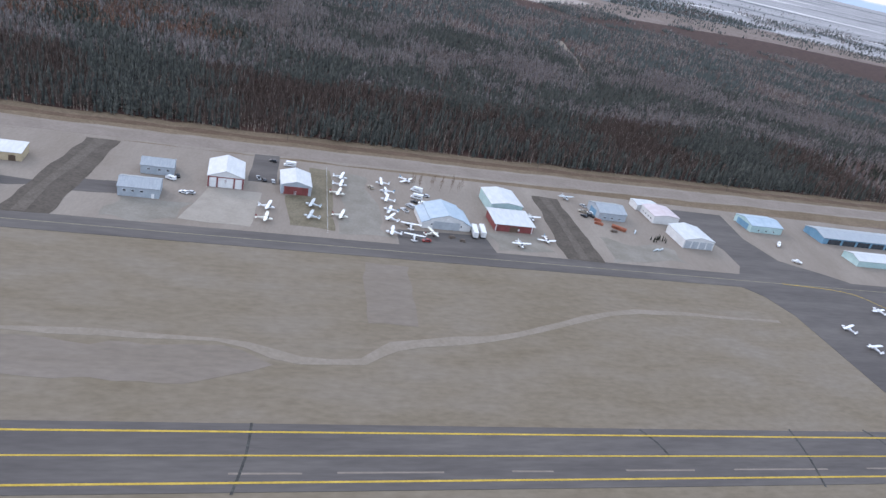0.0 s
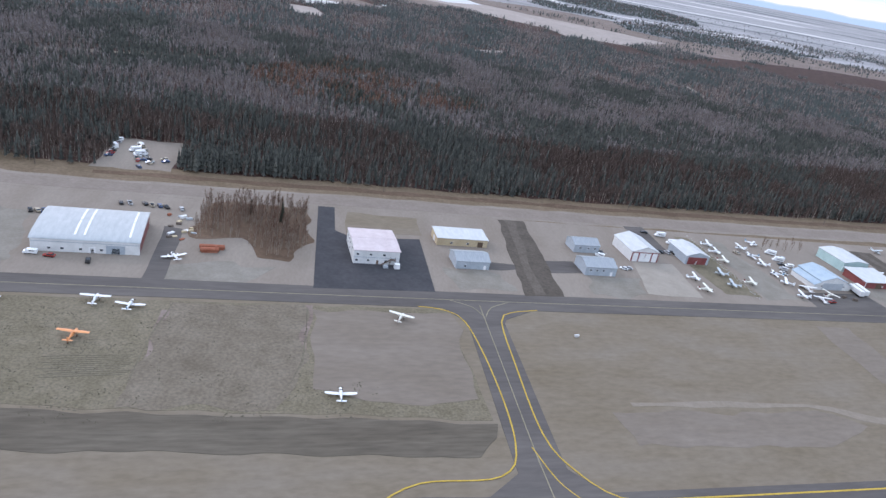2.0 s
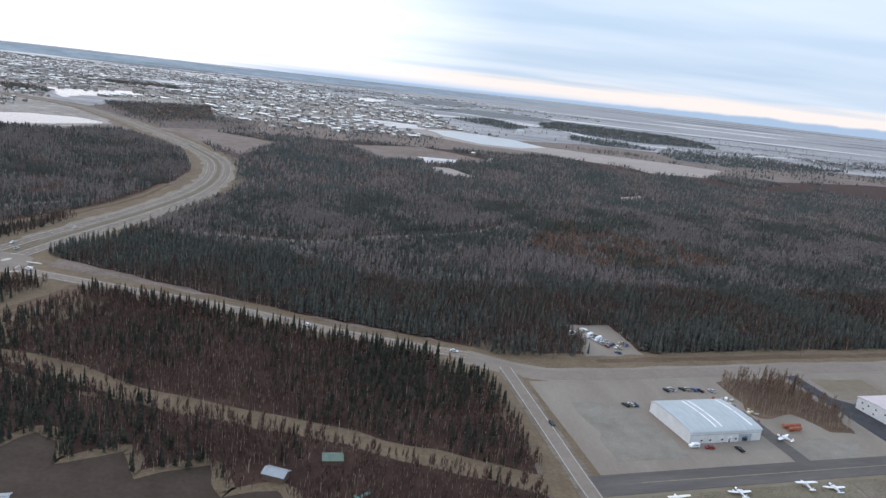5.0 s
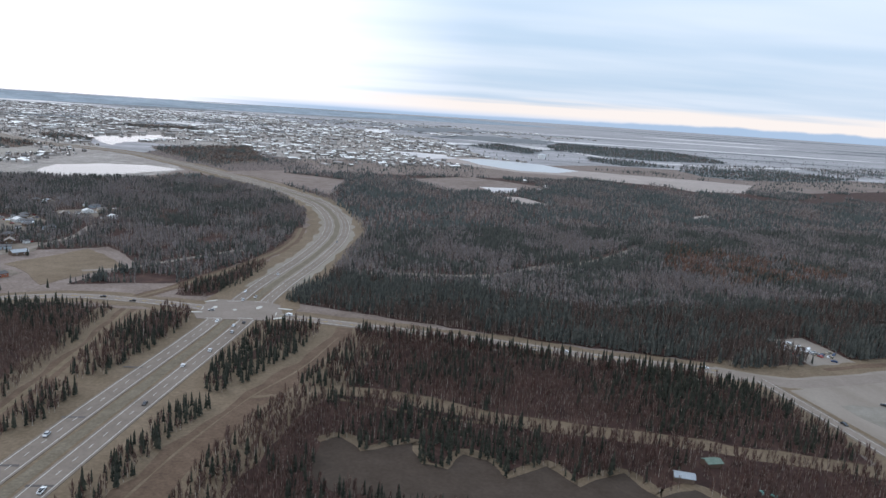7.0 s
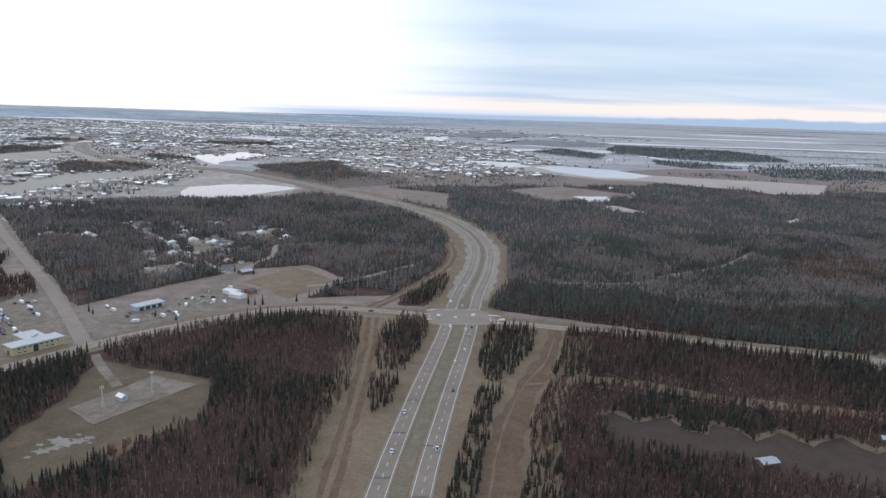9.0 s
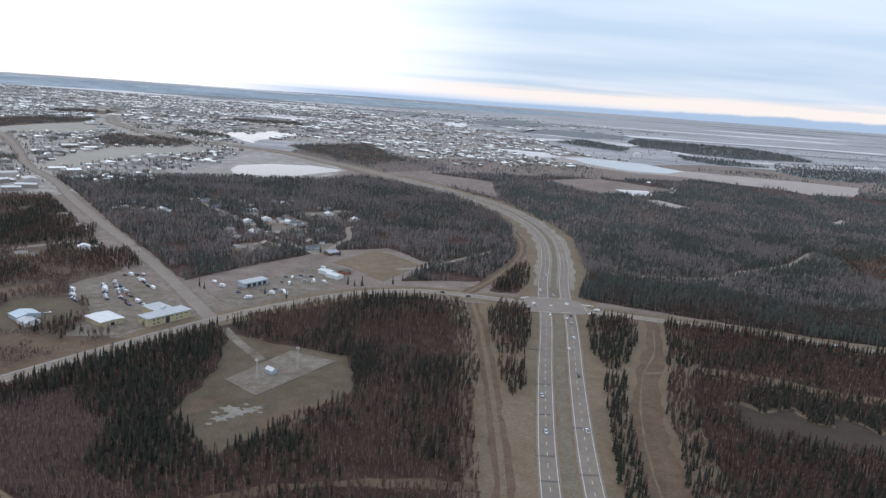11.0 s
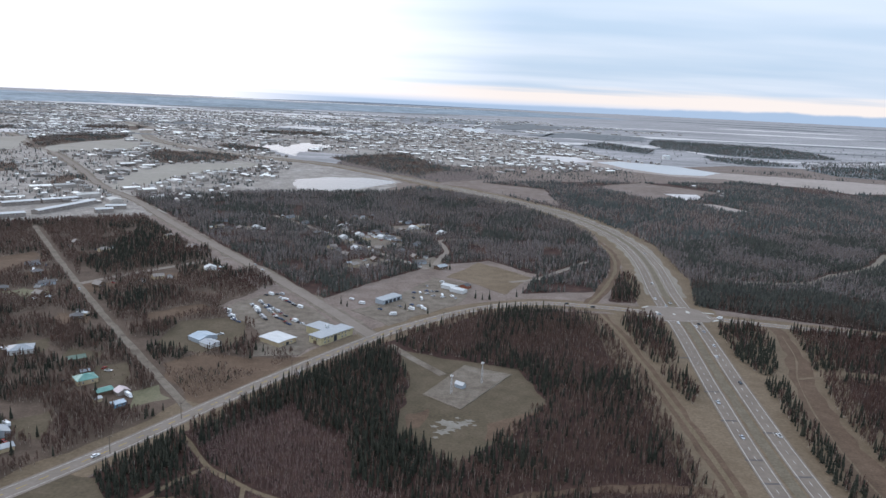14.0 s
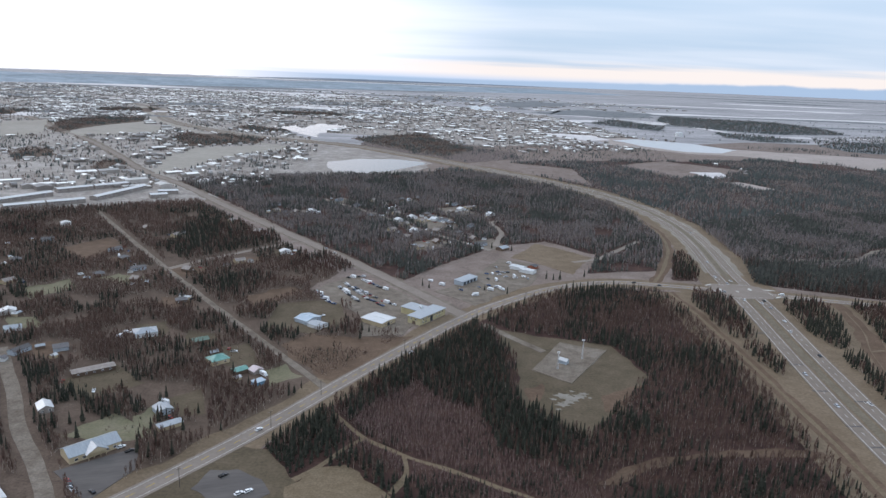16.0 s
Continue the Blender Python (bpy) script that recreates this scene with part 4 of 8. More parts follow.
# ---- woods ----


def conifer(tiers, sidesn):
    V, F = [], []
    for k in range(3):
        a = k * 2.094
        V.append((0.022 * math.cos(a), 0.022 * math.sin(a), 0))
    V.append((0, 0, 0.5))
    F += [(0, 1, 3), (1, 2, 3), (2, 0, 3)]
    for t in range(tiers):
        z0, z1 = 0.12 + 0.80 * t / tiers, 0.12 + 0.80 * (t + 1) / tiers + 0.10
        r = 0.15 * (1 - 0.80 * t / tiers) if tiers > 1 else 0.15
        b = len(V)
        for k in range(sidesn):
            a = 6.283 * (k + 0.5 * t) / sidesn
            rr = r * (1.0 if k % 2 else 0.72)
            V.append((rr * math.cos(a), rr * math.sin(a), z0 - (0.03 if k % 2 else -0.02)))
        V.append((0, 0, min(1.0, z1)))
        F += [(b + k, b + (k + 1) % sidesn, b + sidesn) for k in range(sidesn)]
    mats = [1] * 3 + [0] * (len(F) - 3)
    return np.array(V), np.array(F), np.array(mats)


def bare(twigs, seed):
    """A slim leafless tree: pale stem, many thin upright twigs."""
    rnd = random.Random(seed)
    V, F = [], []
    for k in range(3):
        a = k * 2.094
        V.append((0.014 * math.cos(a), 0.014 * math.sin(a), 0))
    V.append((0.012, 0, 0.9))
    F += [(0, 1, 3), (1, 2, 3), (2, 0, 3)]
    for k in range(twigs):
        a, z = rnd.uniform(0, 6.283), 0.16 + 0.62 * (k + rnd.random()) / twigs
        r0, r1 = 0.02, rnd.uniform(0.06, 0.20) * (1.2 - 0.8 * z)
        w = rnd.uniform(0.016, 0.034) * (26 / twigs) ** 0.5
        ca, sa = math.cos(a), math.sin(a)
        b = len(V)
        mid = 0.55 * r1
        V += [(r0 * ca, r0 * sa, z - 0.05), (mid * ca - w * sa, mid * sa + w * ca, z + 0.07), (r1 * ca + 0.3 * w * sa, r1 * sa - 0.3 * w * ca, min(1.0, z + rnd.uniform(0.16, 0.34)))]
        F.append((b, b + 1, b + 2))
    mats = [1] * 3 + [0] * (len(F) - 3)
    return np.array(V), np.array(F), np.array(mats)


CON_NEAR, CON_MID, CON_FAR = conifer(4, 6), conifer(2, 5), conifer(1, 4)
BARE_NEAR, BARE_MID, BARE_FAR = [bare(26, s) for s in range(5)], [bare(14, s) for s in range(9, 13)], [bare(7, s) for s in range(20, 23)]


def merged(name, batches, mats, label):
    """One mesh of many trees: batches of (template, positions, heights, girths, turns)."""
    VV, FF, MM, base = [], [], [], 0
    for (V, F, M), P, H, G, A in batches:
        n = len(P)
        if not n:
            continue
        c, s = np.cos(A), np.sin(A)
        x = (V[None, :, 0] * c[:, None] - V[None, :, 1] * s[:, None]) * (H * G)[:, None] + P[:, :1]
        y = (V[None, :, 0] * s[:, None] + V[None, :, 1] * c[:, None]) * (H * G)[:, None] + P[:, 1:2]
        z = V[None, :, 2] * H[:, None]
        VV.append(np.stack([x, y, z], 2).reshape(-1, 3))
        FF.append((F[None] + (base + np.arange(n) * len(V))[:, None, None]).reshape(-1, 3))
        MM.append(np.tile(M, n))
        base += n * len(V)
    V, F, M = np.concatenate(VV), np.concatenate(FF), np.concatenate(MM)
    me = bpy.data.meshes.new(name)
    me.vertices.add(len(V))
    me.vertices.foreach_set("co", V.astype(np.float32).ravel())
    me.loops.add(len(F) * 3)
    me.loops.foreach_set("vertex_index", F.astype(np.int32).ravel())
    me.polygons.add(len(F))
    me.polygons.foreach_set("loop_start", np.arange(0, len(F) * 3, 3, dtype=np.int32))
    me.polygons.foreach_set("material_index", M.astype(np.int32))
    for m in mats:
        me.materials.append(m)
    me.update(calc_edges=True)
    ob = new(name, me)
    return tagged(ob, label, "woods", kind="stuff")


HOUSE_AT = ((-1191, 625), (-1172, 643), (-1149, 621), (-1106, 503), (-1161, 502), (-1181, 469), (-1135, 729), (-1235, 792), (-1334, 764), (-1374, 646), (-1231, 673), (-1194, 561),
    (-1185, 677), (-1147, 772), (-1115, 529), (-1406, 651), (-1240, 704), (-1490, 358), (-1458, 323), (-1408, 327), (-1368, 369), (-1331, 417), (-1484, 295), (-1442, 104), (-1390, 511), (-1444, 566), (-1637, 504), (-1375, 230), (-1516, 391), (-1442, 285), (-1552, 259), (-1500, 180), (-1590, 330), (-1610, 420), (-1530, 500), (-1480, 470), (-1655, 385), (-1265, 645), (-1300, 720), (-1165, 565), (-1210, 600), (-1205, 650), (-1178, 660), (-1160, 640), (-1150, 700), (-1125, 745), (-1222, 625), (-1135, 560), (-1120, 610), (-1255, 735), (-1280, 770), (-1355, 660), (-1390, 640), (-1420, 700), (-1200, 520), (-1225, 560), (-1090, 700), (-1210, 810))
# plots, yards and lanes between the houses
HOUSE_STREET = [(-1430, 332), (-1400, 383), (-1345, 460), (-1332, 478)]
OLD_STREET = [(-1363, 775), (-1271, 678), (-1214, 606), (-1150, 535), (-1095, 478)]
Q1_LANE = [(-1088, 500), (-1082, 550), (-1077, 582), (-1090, 649), (-1062, 664), (-1010, 668)]
Q1_CUT = [(-1000, 440), (-968, 461), (-936, 508), (-897, 567)]
Q1_YARDS = [[(-1176, 735), (-1133, 763), (-1110, 703), (-1154, 683)], [(-1210, 640), (-1180, 690), (-1147, 655), (-1136, 590), (-1175, 580)], [(-1250, 800), (-1220, 815), (-1205, 780), (-1235, 765)], [(-1390, 650), (-1372, 676), (-1350, 655), (-1370, 630)],
            [(-1118, 520), (-1090, 545), (-1076, 500), (-1096, 480)], [(-1190, 500), (-1165, 525), (-1140, 505), (-1170, 460), (-1195, 470)], [(-1350, 770), (-1330, 790), (-1305, 765), (-1325, 745)]]
YARDS = [[(-1582, 391), (-1550, 450), (-1513, 405), (-1525, 339)], [(-1530, 243), (-1505, 281), (-1484, 251), (-1509, 222)], [(-1392, 62), (-1366, 94), (-1335, 64), (-1354, 37)], [(-1326, 252), (-1294, 291), (-1275, 282), (-1308, 222)],
         [(-1258, 94), (-1249, 106), (-1236, 90), (-1249, 75)], [(-1311, 42), (-1293, 63), (-1276, 24), (-1290, 23)], [(-1440, 330), (-1400, 345), (-1385, 320), (-1415, 300)], [(-1321, 19), (-1311, 36), (-1298, 1), (-1307, 0)], [(-1307, 133), (-1288, 144), (-1267, 107), (-1285, 97)],
         [(-1380, 385), (-1355, 395), (-1345, 365), (-1370, 350)], [(-1493, 169), (-1477, 177), (-1457, 155), (-1476, 143)], [(-1389, 170), (-1366, 183), (-1354, 152), (-1370, 133)], [(-1500, 375), (-1475, 365), (-1480, 335), (-1505, 350)], [(-1350, -5), (-1330, 20), (-1300, 2), (-1312, -8), (-1335, -12)], [(-1340, 165), (-1315, 160), (-1312, 135), (-1335, 130)],
         [(-1450, 120), (-1425, 128), (-1410, 105), (-1430, 92)], [(-1470, 310), (-1440, 300), (-1445, 275), (-1480, 285)], [(-1345, 430), (-1320, 435), (-1315, 405), (-1340, 400)], [(-1400, 240), (-1370, 245), (-1362, 220), (-1390, 215)]]
OPEN_LOT = [(-1246, 118), (-1262, 145), (-1247, 172), (-1223, 168), (-1187, 168), (-1164, 178), (-1196, 112), (-1213, 84)]
SPRUCE_CLUMPS = [[(-1465, 400), (-1495, 590), (-1426, 512), (-1376, 525), (-1350, 475), (-1397, 408), (-1427, 370)], [(-1312, 371), (-1286, 425), (-1243, 365), (-1262, 335), (-1315, 340)], [(-1704, 474), (-1676, 506), (-1631, 433), (-1670, 424)],
                 [(-1288, 57), (-1268, 47), (-1222, 70), (-1217, 58), (-1257, 4), (-1270, 12)], [(-1235, 188), (-1240, 212), (-1228, 216), (-1197, 182), (-1206, 160)], [(-1370, 262), (-1345, 335), (-1310, 316), (-1320, 240)]]
RNG = np.random.default_rng(7)
# strips and patches with no trees: (line, half width)
OPEN_LINES = [(HIGHWAY, 24), (CROSS, 15), (NORTH_WEST, 10), (TOWN_ROAD, 17), (SIDE_ROAD, 13), (LANE, 6), (LEFT_LANE, 8), (MAST_DRIVE, 6), (FOOTPATH, 2.5), (SIDE_PATH, 2.5), (LOOP_PATH, 2.5), (TRACK, 5), (TRAIL, 9), (WEST_TRAIL, 6), (NORTH_TRAIL, 7), (HOUSE_STREET, 7), (Q1_LANE, 5), (Q1_CUT, 5), (OLD_STREET, 6), (EAST_TRAIL, 7), (FAR_TRAIL, 5), (BACK_ROAD[2:], 30)]
BUILT = [(-1322, -20, 18), (-1374, 22, 8), (-1374, 78, 15), (-1371, 150, 11), (-1298, 106, 9), (-1277, 90, 7), (-1324, 140, 8), (-1266, 92, 7), (-1259, 74, 6), (-1304, 28, 8), (-1292, 10, 8), (-1417, 113, 8), (-1473, 144, 9), (-1352, -66, 20), (-1254, 200, 11), (-1243, 187, 9), (-1195, 205, 14), (-1155, 221, 20), (-1123, 338, 15), (-1080, 484, 9)]
BUILT += [(hx, hy, 7.5) for hx, hy in HOUSE_AT]
OPEN_AREAS = [*[[(hx - r, hy - r), (hx + r, hy - r), (hx + r, hy + r), (hx - r, hy + r)] for hx, hy, r in BUILT], *[[(hx - 9, hy - 10), (hx + 9, hy - 10), (hx + 9, hy + 6), (hx - 9, hy + 6)] for hx, hy in ((-662, 97), (-575, 134), (-556, 150))], *FAR_CLEAR, *Q1_YARDS, *YARDS, OPEN_LOT, CLEARING, POND, LAGOON, YARD, LOT, DRY_FIELD, GRASS_LOT, BARE_STRIP, PARK_LOT, MEADOW, LOT_GRASS, [field(-104, 100), field(-95, 201), field(-56, 203), field(-62, 100)],
              [field(-200, -900), field(1500, -900), field(1500, 145), field(-176, 145), field(-180, 0)]]


def scatter(poly, spacing, keep=1.0):
    p = np.array(poly)
    x0, y0, x1, y1 = *p.min(0), *p.max(0)
    gx, gy = np.meshgrid(np.arange(x0, x1, spacing), np.arange(y0, y1, spacing))
    P = np.stack([gx.ravel(), gy.ravel()], 1) + RNG.uniform(-0.8, 0.8, (gx.size, 2)) * spacing
    P = P[inside(P, poly)]
    for line, d in OPEN_LINES:
        P = P[~near_line(P, line, d)]
    for area in OPEN_AREAS:
        P = P[~inside(P, area)]
    return P[RNG.random(len(P)) < keep]


def patch_noise(P, size, seed):
    return np.array([noise.noise((x / size, y / size, seed)) for x, y in P]) if len(P) else np.zeros(0)


def wood(label, poly, spacing, detail, conifers=0.5, tall=10.0, keep=1.0, name="woods", thin=False, fade=0, gaps=None, twigs=None, needles=None, clump=0.95):
    P = scatter(poly, spacing, keep)
    if fade:
        edge = patch_noise(P, 130, 1.5) + 0.5 * patch_noise(P, 45, 6.5)
        P = P[edge > (P[:, 1] - fade) / 420]
    if gaps is not None:
        P = P[patch_noise(P, 34, 11.0) + 0.5 * patch_noise(P, 13, 12.0) > gaps]
    if thin:
        P = P[patch_noise(P, 240, 1.0) + 0.5 * patch_noise(P, 70, 6.0) > -0.05]
    share = conifers + clump * (patch_noise(P, 95, 2.0) + 0.55 * patch_noise(P, 28, 5.0))
    con = RNG.random(len(P)) < share
    H = tall * (0.5 + 0.72 * RNG.beta(2.2, 2.0, len(P))) * (1 + 0.25 * patch_noise(P, 60, 8.0))
    G, A = RNG.uniform(0.75, 1.25, len(P)), RNG.uniform(0, 6.283, len(P))
    wide = 1.0 if detail == 0 else (1.25 if detail == 1 else 1.7)
    batches = []
    cts, bts = ([CON_NEAR], BARE_NEAR) if detail == 0 else (([CON_MID], BARE_MID) if detail == 1 else ([CON_FAR], BARE_FAR))
    pick = RNG.integers(0, 60, len(P))
    for sel, ts in ((con, cts), (~con, bts)):
        for k, t in enumerate(ts):
            m = sel & (pick % len(ts) == k)
            batches.append((t, P[m], H[m], G[m] * wide * (1.0 if sel is con else 1.15), A[m]))
    return merged_two(name, batches, len(cts), label, twigs or M_twig, needles or (M_spruce if detail < 2 else M_hazed_far_spruce))


def merged_two(name, batches, ncon, label, twigs, needles):
    out = []
    for i, (t, P, H, G, A) in enumerate(batches):
        V, F, M = t
        M = np.where(M == 1, 1, 0 if i < ncon else 2)
        out.append(((V, F, M), P, H, G, A))
    return merged(name, out, [needles, M_bark, twigs], label)


FLOORS = [0.012]


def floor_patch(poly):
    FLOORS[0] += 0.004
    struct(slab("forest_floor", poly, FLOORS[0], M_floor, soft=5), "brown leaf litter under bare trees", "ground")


EDGE = 149
N1 = [field(-175, EDGE), field(120, EDGE - 2), field(340, EDGE + 2), field(740, EDGE + 26), field(740, EDGE + 160), field(330, EDGE + 135), field(-180, EDGE + 130), (-640, 440), (-790, 480), (-812, 385), (-640, 330), (-500, 300)]
N2 = [field(740, EDGE + 160), field(330, EDGE + 135), field(-180, EDGE + 130), (-640, 440), (-790, 480), (-780, 700), (-500, 860), (0, 980), (500, 1000), (760, 800)]
RUST = [(-414, 673), (-382, 766), (-314, 713), (-246, 672), (-210, 640), (-240, 590), (-332, 551), (-393, 531), (-440, 600)]
N3 = [(-780, 700), (-500, 860), (0, 980), (500, 1000), (760, 800), (1100, 900), (1900, 1500), (1500, 2200), (700, 2000), (250, 1700), (-250, 1750), (-500, 1600), (-700, 1560), (-1080, 1360), (-960, 1130), (-830, 900)]
N5 = [(-250, 1560), (250, 1560), (700, 2000), (1500, 2200), (1900, 1500), (2600, 1900), (3200, 3200), (1800, 3600), (300, 2700), (100, 2200), (-200, 2100)]
N4 = [field(740, EDGE + 26), field(1500, EDGE + 60), (1900, 1500), (1100, 900), (760, 800), field(740, EDGE + 160)]
S1 = [(-483, 255), (-575, 280), (-650, 298), (-746, 318), (-751, 308), (-775, 215), (-772, 193), (-790, 130), (-795, 79), (-803, 34), (-806, -60), (-480, -60), (-468, 150)]
SPRUCE_STAND = [(-1203, 70), (-1188, 118), (-1154, 168), (-1121, 198), (-1105, 190), (-1092, 150), (-1088, 63), (-1050, 16), (-1071, -4), (-1100, 4), (-1139, 56), (-1170, 62)]
W1 = [(-1130, 190), (-1085, 260), (-1030, 320), (-975, 345), (-925, 338), (-914, 232), (-909, 171), (-913, 103), (-909, 30), (-907, -200), (-1330, -220), (-1225, 10), (-1200, 70)]
ISLETS = [[(-904, 305), (-889, 348), (-868, 335), (-862, 291), (-876, 210), (-893, 205), (-901, 234)], [(-898, 190), (-880, 196), (-875, 160), (-887, 130), (-892, 140)], [(-812, 318), (-766, 336), (-775, 281), (-794, 220), (-809, 195), (-819, 205), (-822, 242)],
          [(-822, 184), (-803, 187), (-814, 126), (-819, 75), (-825, 31), (-830, -60), (-846, -60), (-841, 28), (-835, 64), (-828, 123)], [(-899, 386), (-873, 490), (-852, 512), (-856, 431), (-874, 384)]]
Q1 = [(-990, 395), (-905, 420), (-870, 545), (-850, 660), (-880, 850), (-960, 1020), (-1100, 1170), (-1300, 1090), (-1480, 1010), (-1652, 888), (-1514, 730), (-1256, 408), (-1188, 332), (-1150, 400), (-1090, 500), (-1020, 540), (-965, 480)]
Q2 = [(-1255, 350), (-1360, 480), (-1540, 700), (-1760, 560), (-1640, 360), (-1560, 150), (-1470, 20), (-1380, -120), (-1270, -60), (-1200, 70), (-1165, 160), (-1215, 230), (-1275, 290)]
far_woods = [[(-2388, 1719), (-2514, 2005), (-2500, 2246), (-2363, 2310), (-2285, 2129), (-2322, 1905), (-2305, 1637)], [(-1970, 1601), (-1988, 1768), (-1832, 1768), (-1716, 1691), (-1715, 1553), (-1840, 1435)], [(-1496, 1830), (-1300, 2100), (-1117, 1634), (-1195, 1447), (-1400, 1680)], [(-1240, 1110), (-1170, 1230), (-1120, 1200), (-1100, 1170)]]
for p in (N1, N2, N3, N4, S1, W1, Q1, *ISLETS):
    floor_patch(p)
struct(slab("house_plots", Q2, 0.035, M_plots, soft=5), "brown unmown plots between houses", "grass")
for k, ring_pts in enumerate(YARDS):
    struct(slab("yard", ring_pts, 0.06, (M_brown_verge, M_green_turf, M_clearing)[k % 3], soft=7, step=4), "open yard beside a house", "grass")
for ring_pts in Q1_YARDS:
    struct(slab("yard", ring_pts, 0.06, M_dirt_yard, soft=4, step=4), "bare gravel yard between houses", "grass")
struct(slab("open_lot", OPEN_LOT, 0.065, M_brown_verge, soft=4, step=4), "brown open lot beside the road", "grass")
struct(ribbon("street", HOUSE_STREET, 8, 0.19, M_road, wobble=0.8), "pale street between houses", "road")
struct(ribbon("street", OLD_STREET, 8, 0.19, M_gravel, wobble=1.5), "gravel street between wooded plots", "road")
struct(ribbon("lane", Q1_LANE, 7, 0.19, M_gravel, wobble=1.5), "gravel lane winding between houses", "lane")
struct(ribbon("lane", Q1_CUT, 7, 0.19, M_gravel, wobble=1.5), "gravel lane cut through woods", "lane")
wood("dense mixed woods of dark spruce and bare birch", N1, 3.1, 0, 0.55, 11.0, twigs=M_grey_twig, needles=M_hazed_mid_spruce, clump=1.2)
wood("mixed woods of spruce and bare mauve birch", N2, 3.5, 1, 0.50, 9.5, twigs=M_hazed_mauve_twig, needles=M_hazed_mid_spruce, clump=1.3)
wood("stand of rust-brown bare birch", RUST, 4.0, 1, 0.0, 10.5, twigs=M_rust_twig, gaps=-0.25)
wood("far mixed woods of spruce and bare birch", N3, 6.0, 2, 0.46, 8.5, fade=1560, twigs=M_hazed_mauve_twig)
wood("broken far woods of spruce and birch", N5, 12, 2, 0.42, 9.5, keep=0.8, thin=True, twigs=M_hazed_mauve_twig)
wood("mixed woods of spruce and bare birch beside a road", N4, 6.0, 1, 0.35, 9.0, twigs=M_hazed_mauve_twig)
wood("belt of bare birch and spruce between two roads", S1, 3.3, 0, 0.30, 9.0, clump=1.2)
OPEN_AREAS.append(GLADE)
wood("bare birch and dark spruce woods round a clearing", W1, 3.4, 0, 0.36, 8.8, clump=1.35, twigs=M_dusk_twig)
wood("dense dark spruce stand beside a clearing", SPRUCE_STAND, 3.6, 0, 1.1, 9.5)
OPEN_AREAS.remove(GLADE)
wood("low bare mauve-brown thicket", GLADE, 1.9, 1, 0.0, 4.2, name="thicket", twigs=M_thicket_twig)
wood("block of dark spruce beside a footpath", [(-1230, -11), (-1226, 14), (-1206, 36), (-1196, 18), (-1202, -8), (-1214, -24)], 3.0, 0, 1.2, 9.0)
struct(slab("bare_strip", BARE_STRIP, 0.15, M_brown_verge, soft=3, step=4), "brown bare strip through the woods", "grass")
S2 = [(-806, -62), (-480, -62), (-440, -220), (-425, -520), (-830, -520)]
W2 = [(-908, -202), (-1335, -222), (-1500, -480), (-1520, -620), (-910, -620)]
for p in (S2, W2):
    floor_patch(p)
    wood("woods of bare birch and spruce beside the highway", p, 7.0, 2, 0.25, 8.5)
for p in ISLETS:
    wood("clump of spruce and birch on the highway verge", p, 3.6, 0, 0.5, 9.0)
wood("mixed woods inside the highway's curve", Q1, 3.7, 1, 0.36, 9.0, gaps=-0.30, twigs=M_hazed_mauve_twig, needles=M_hazed_mid_spruce)
OPEN_LOT_WOOD = list(OPEN_LOT)
OPEN_AREAS += SPRUCE_CLUMPS
NEAR_HALF, FAR_HALF = [(-1900, -300), (-1000, -300), (-1000, 236), (-1900, 236)], [(-1900, 236), (-1000, 236), (-1000, 900), (-1900, 900)]
for half, fine_trees in ((FAR_HALF, 0), (NEAR_HALF, 1)):
    OPEN_AREAS.append(half)
    wood("bare brown birch woods between houses", Q2, 2.7 if half is FAR_HALF else 3.0, fine_trees, 0.22 if half is FAR_HALF else 0.10, 8.0, gaps=-0.16 if half is FAR_HALF else -0.32, twigs=M_dusk_twig, clump=1.3 if half is FAR_HALF else 0.7)
    OPEN_AREAS.remove(half)
OPEN_AREAS.remove(OPEN_LOT)
wood("low brown scrub on an open lot", OPEN_LOT_WOOD, 2.4, 1, 0.03, 3.2, name="scrub_bushes", gaps=-0.22, twigs=M_dusk_twig)
for p in SPRUCE_CLUMPS:
    OPEN_AREAS.remove(p)
closed_areas = list(OPEN_AREAS)
for p in YARDS:
    OPEN_AREAS.remove(p)
OPEN_AREAS += [FAR_HALF]
wood("low brown bushes scattered over house plots", Q2, 4.2, 1, 0.06, 2.6, name="plot_bushes", gaps=0.0, twigs=M_dusk_twig)
OPEN_AREAS[:] = closed_areas
for p in SPRUCE_CLUMPS:
    wood("dark clump of spruce and birch beside houses", p, 3.4, 0, 0.42, 9.0)
far_woods += [[(-1872, 1001), (-1900, 1090), (-1879, 1143), (-1826, 1060), (-1843, 969)], [(-2118, 1125), (-2140, 1210), (-2117, 1270), (-2037, 1157), (-2054, 1045)], [(-1944, 2083), (-1860, 2110), (-1760, 2059), (-1706, 1921), (-1828, 1900)], [(-2650, 2500), (-2750, 2720), (-2560, 2900), (-2480, 2620)], [(-2000, 2800), (-2080, 3000), (-1800, 3080), (-1700, 2860)], [(-2950, 2050), (-3060, 2330), (-2900, 2450), (-2800, 2180)]]
for p in far_woods:
    struct(slab("far_litter", p, 0.62, M_plots, soft=10, step=20), "brown floor under a far block of woods", "ground")
    wood("far block of bare woods", p, 6.5, 2, 0.32, 8.5, gaps=-0.35, twigs=M_dusk_twig)
wood("thin far woods behind the highway", [(-1040, 1460), (-880, 1330), (-560, 1560), (-560, 1960), (-900, 2000), (-1200, 1700)], 12, 2, 0.22, 8.0, twigs=M_hazed_mauve_twig, gaps=-0.2)
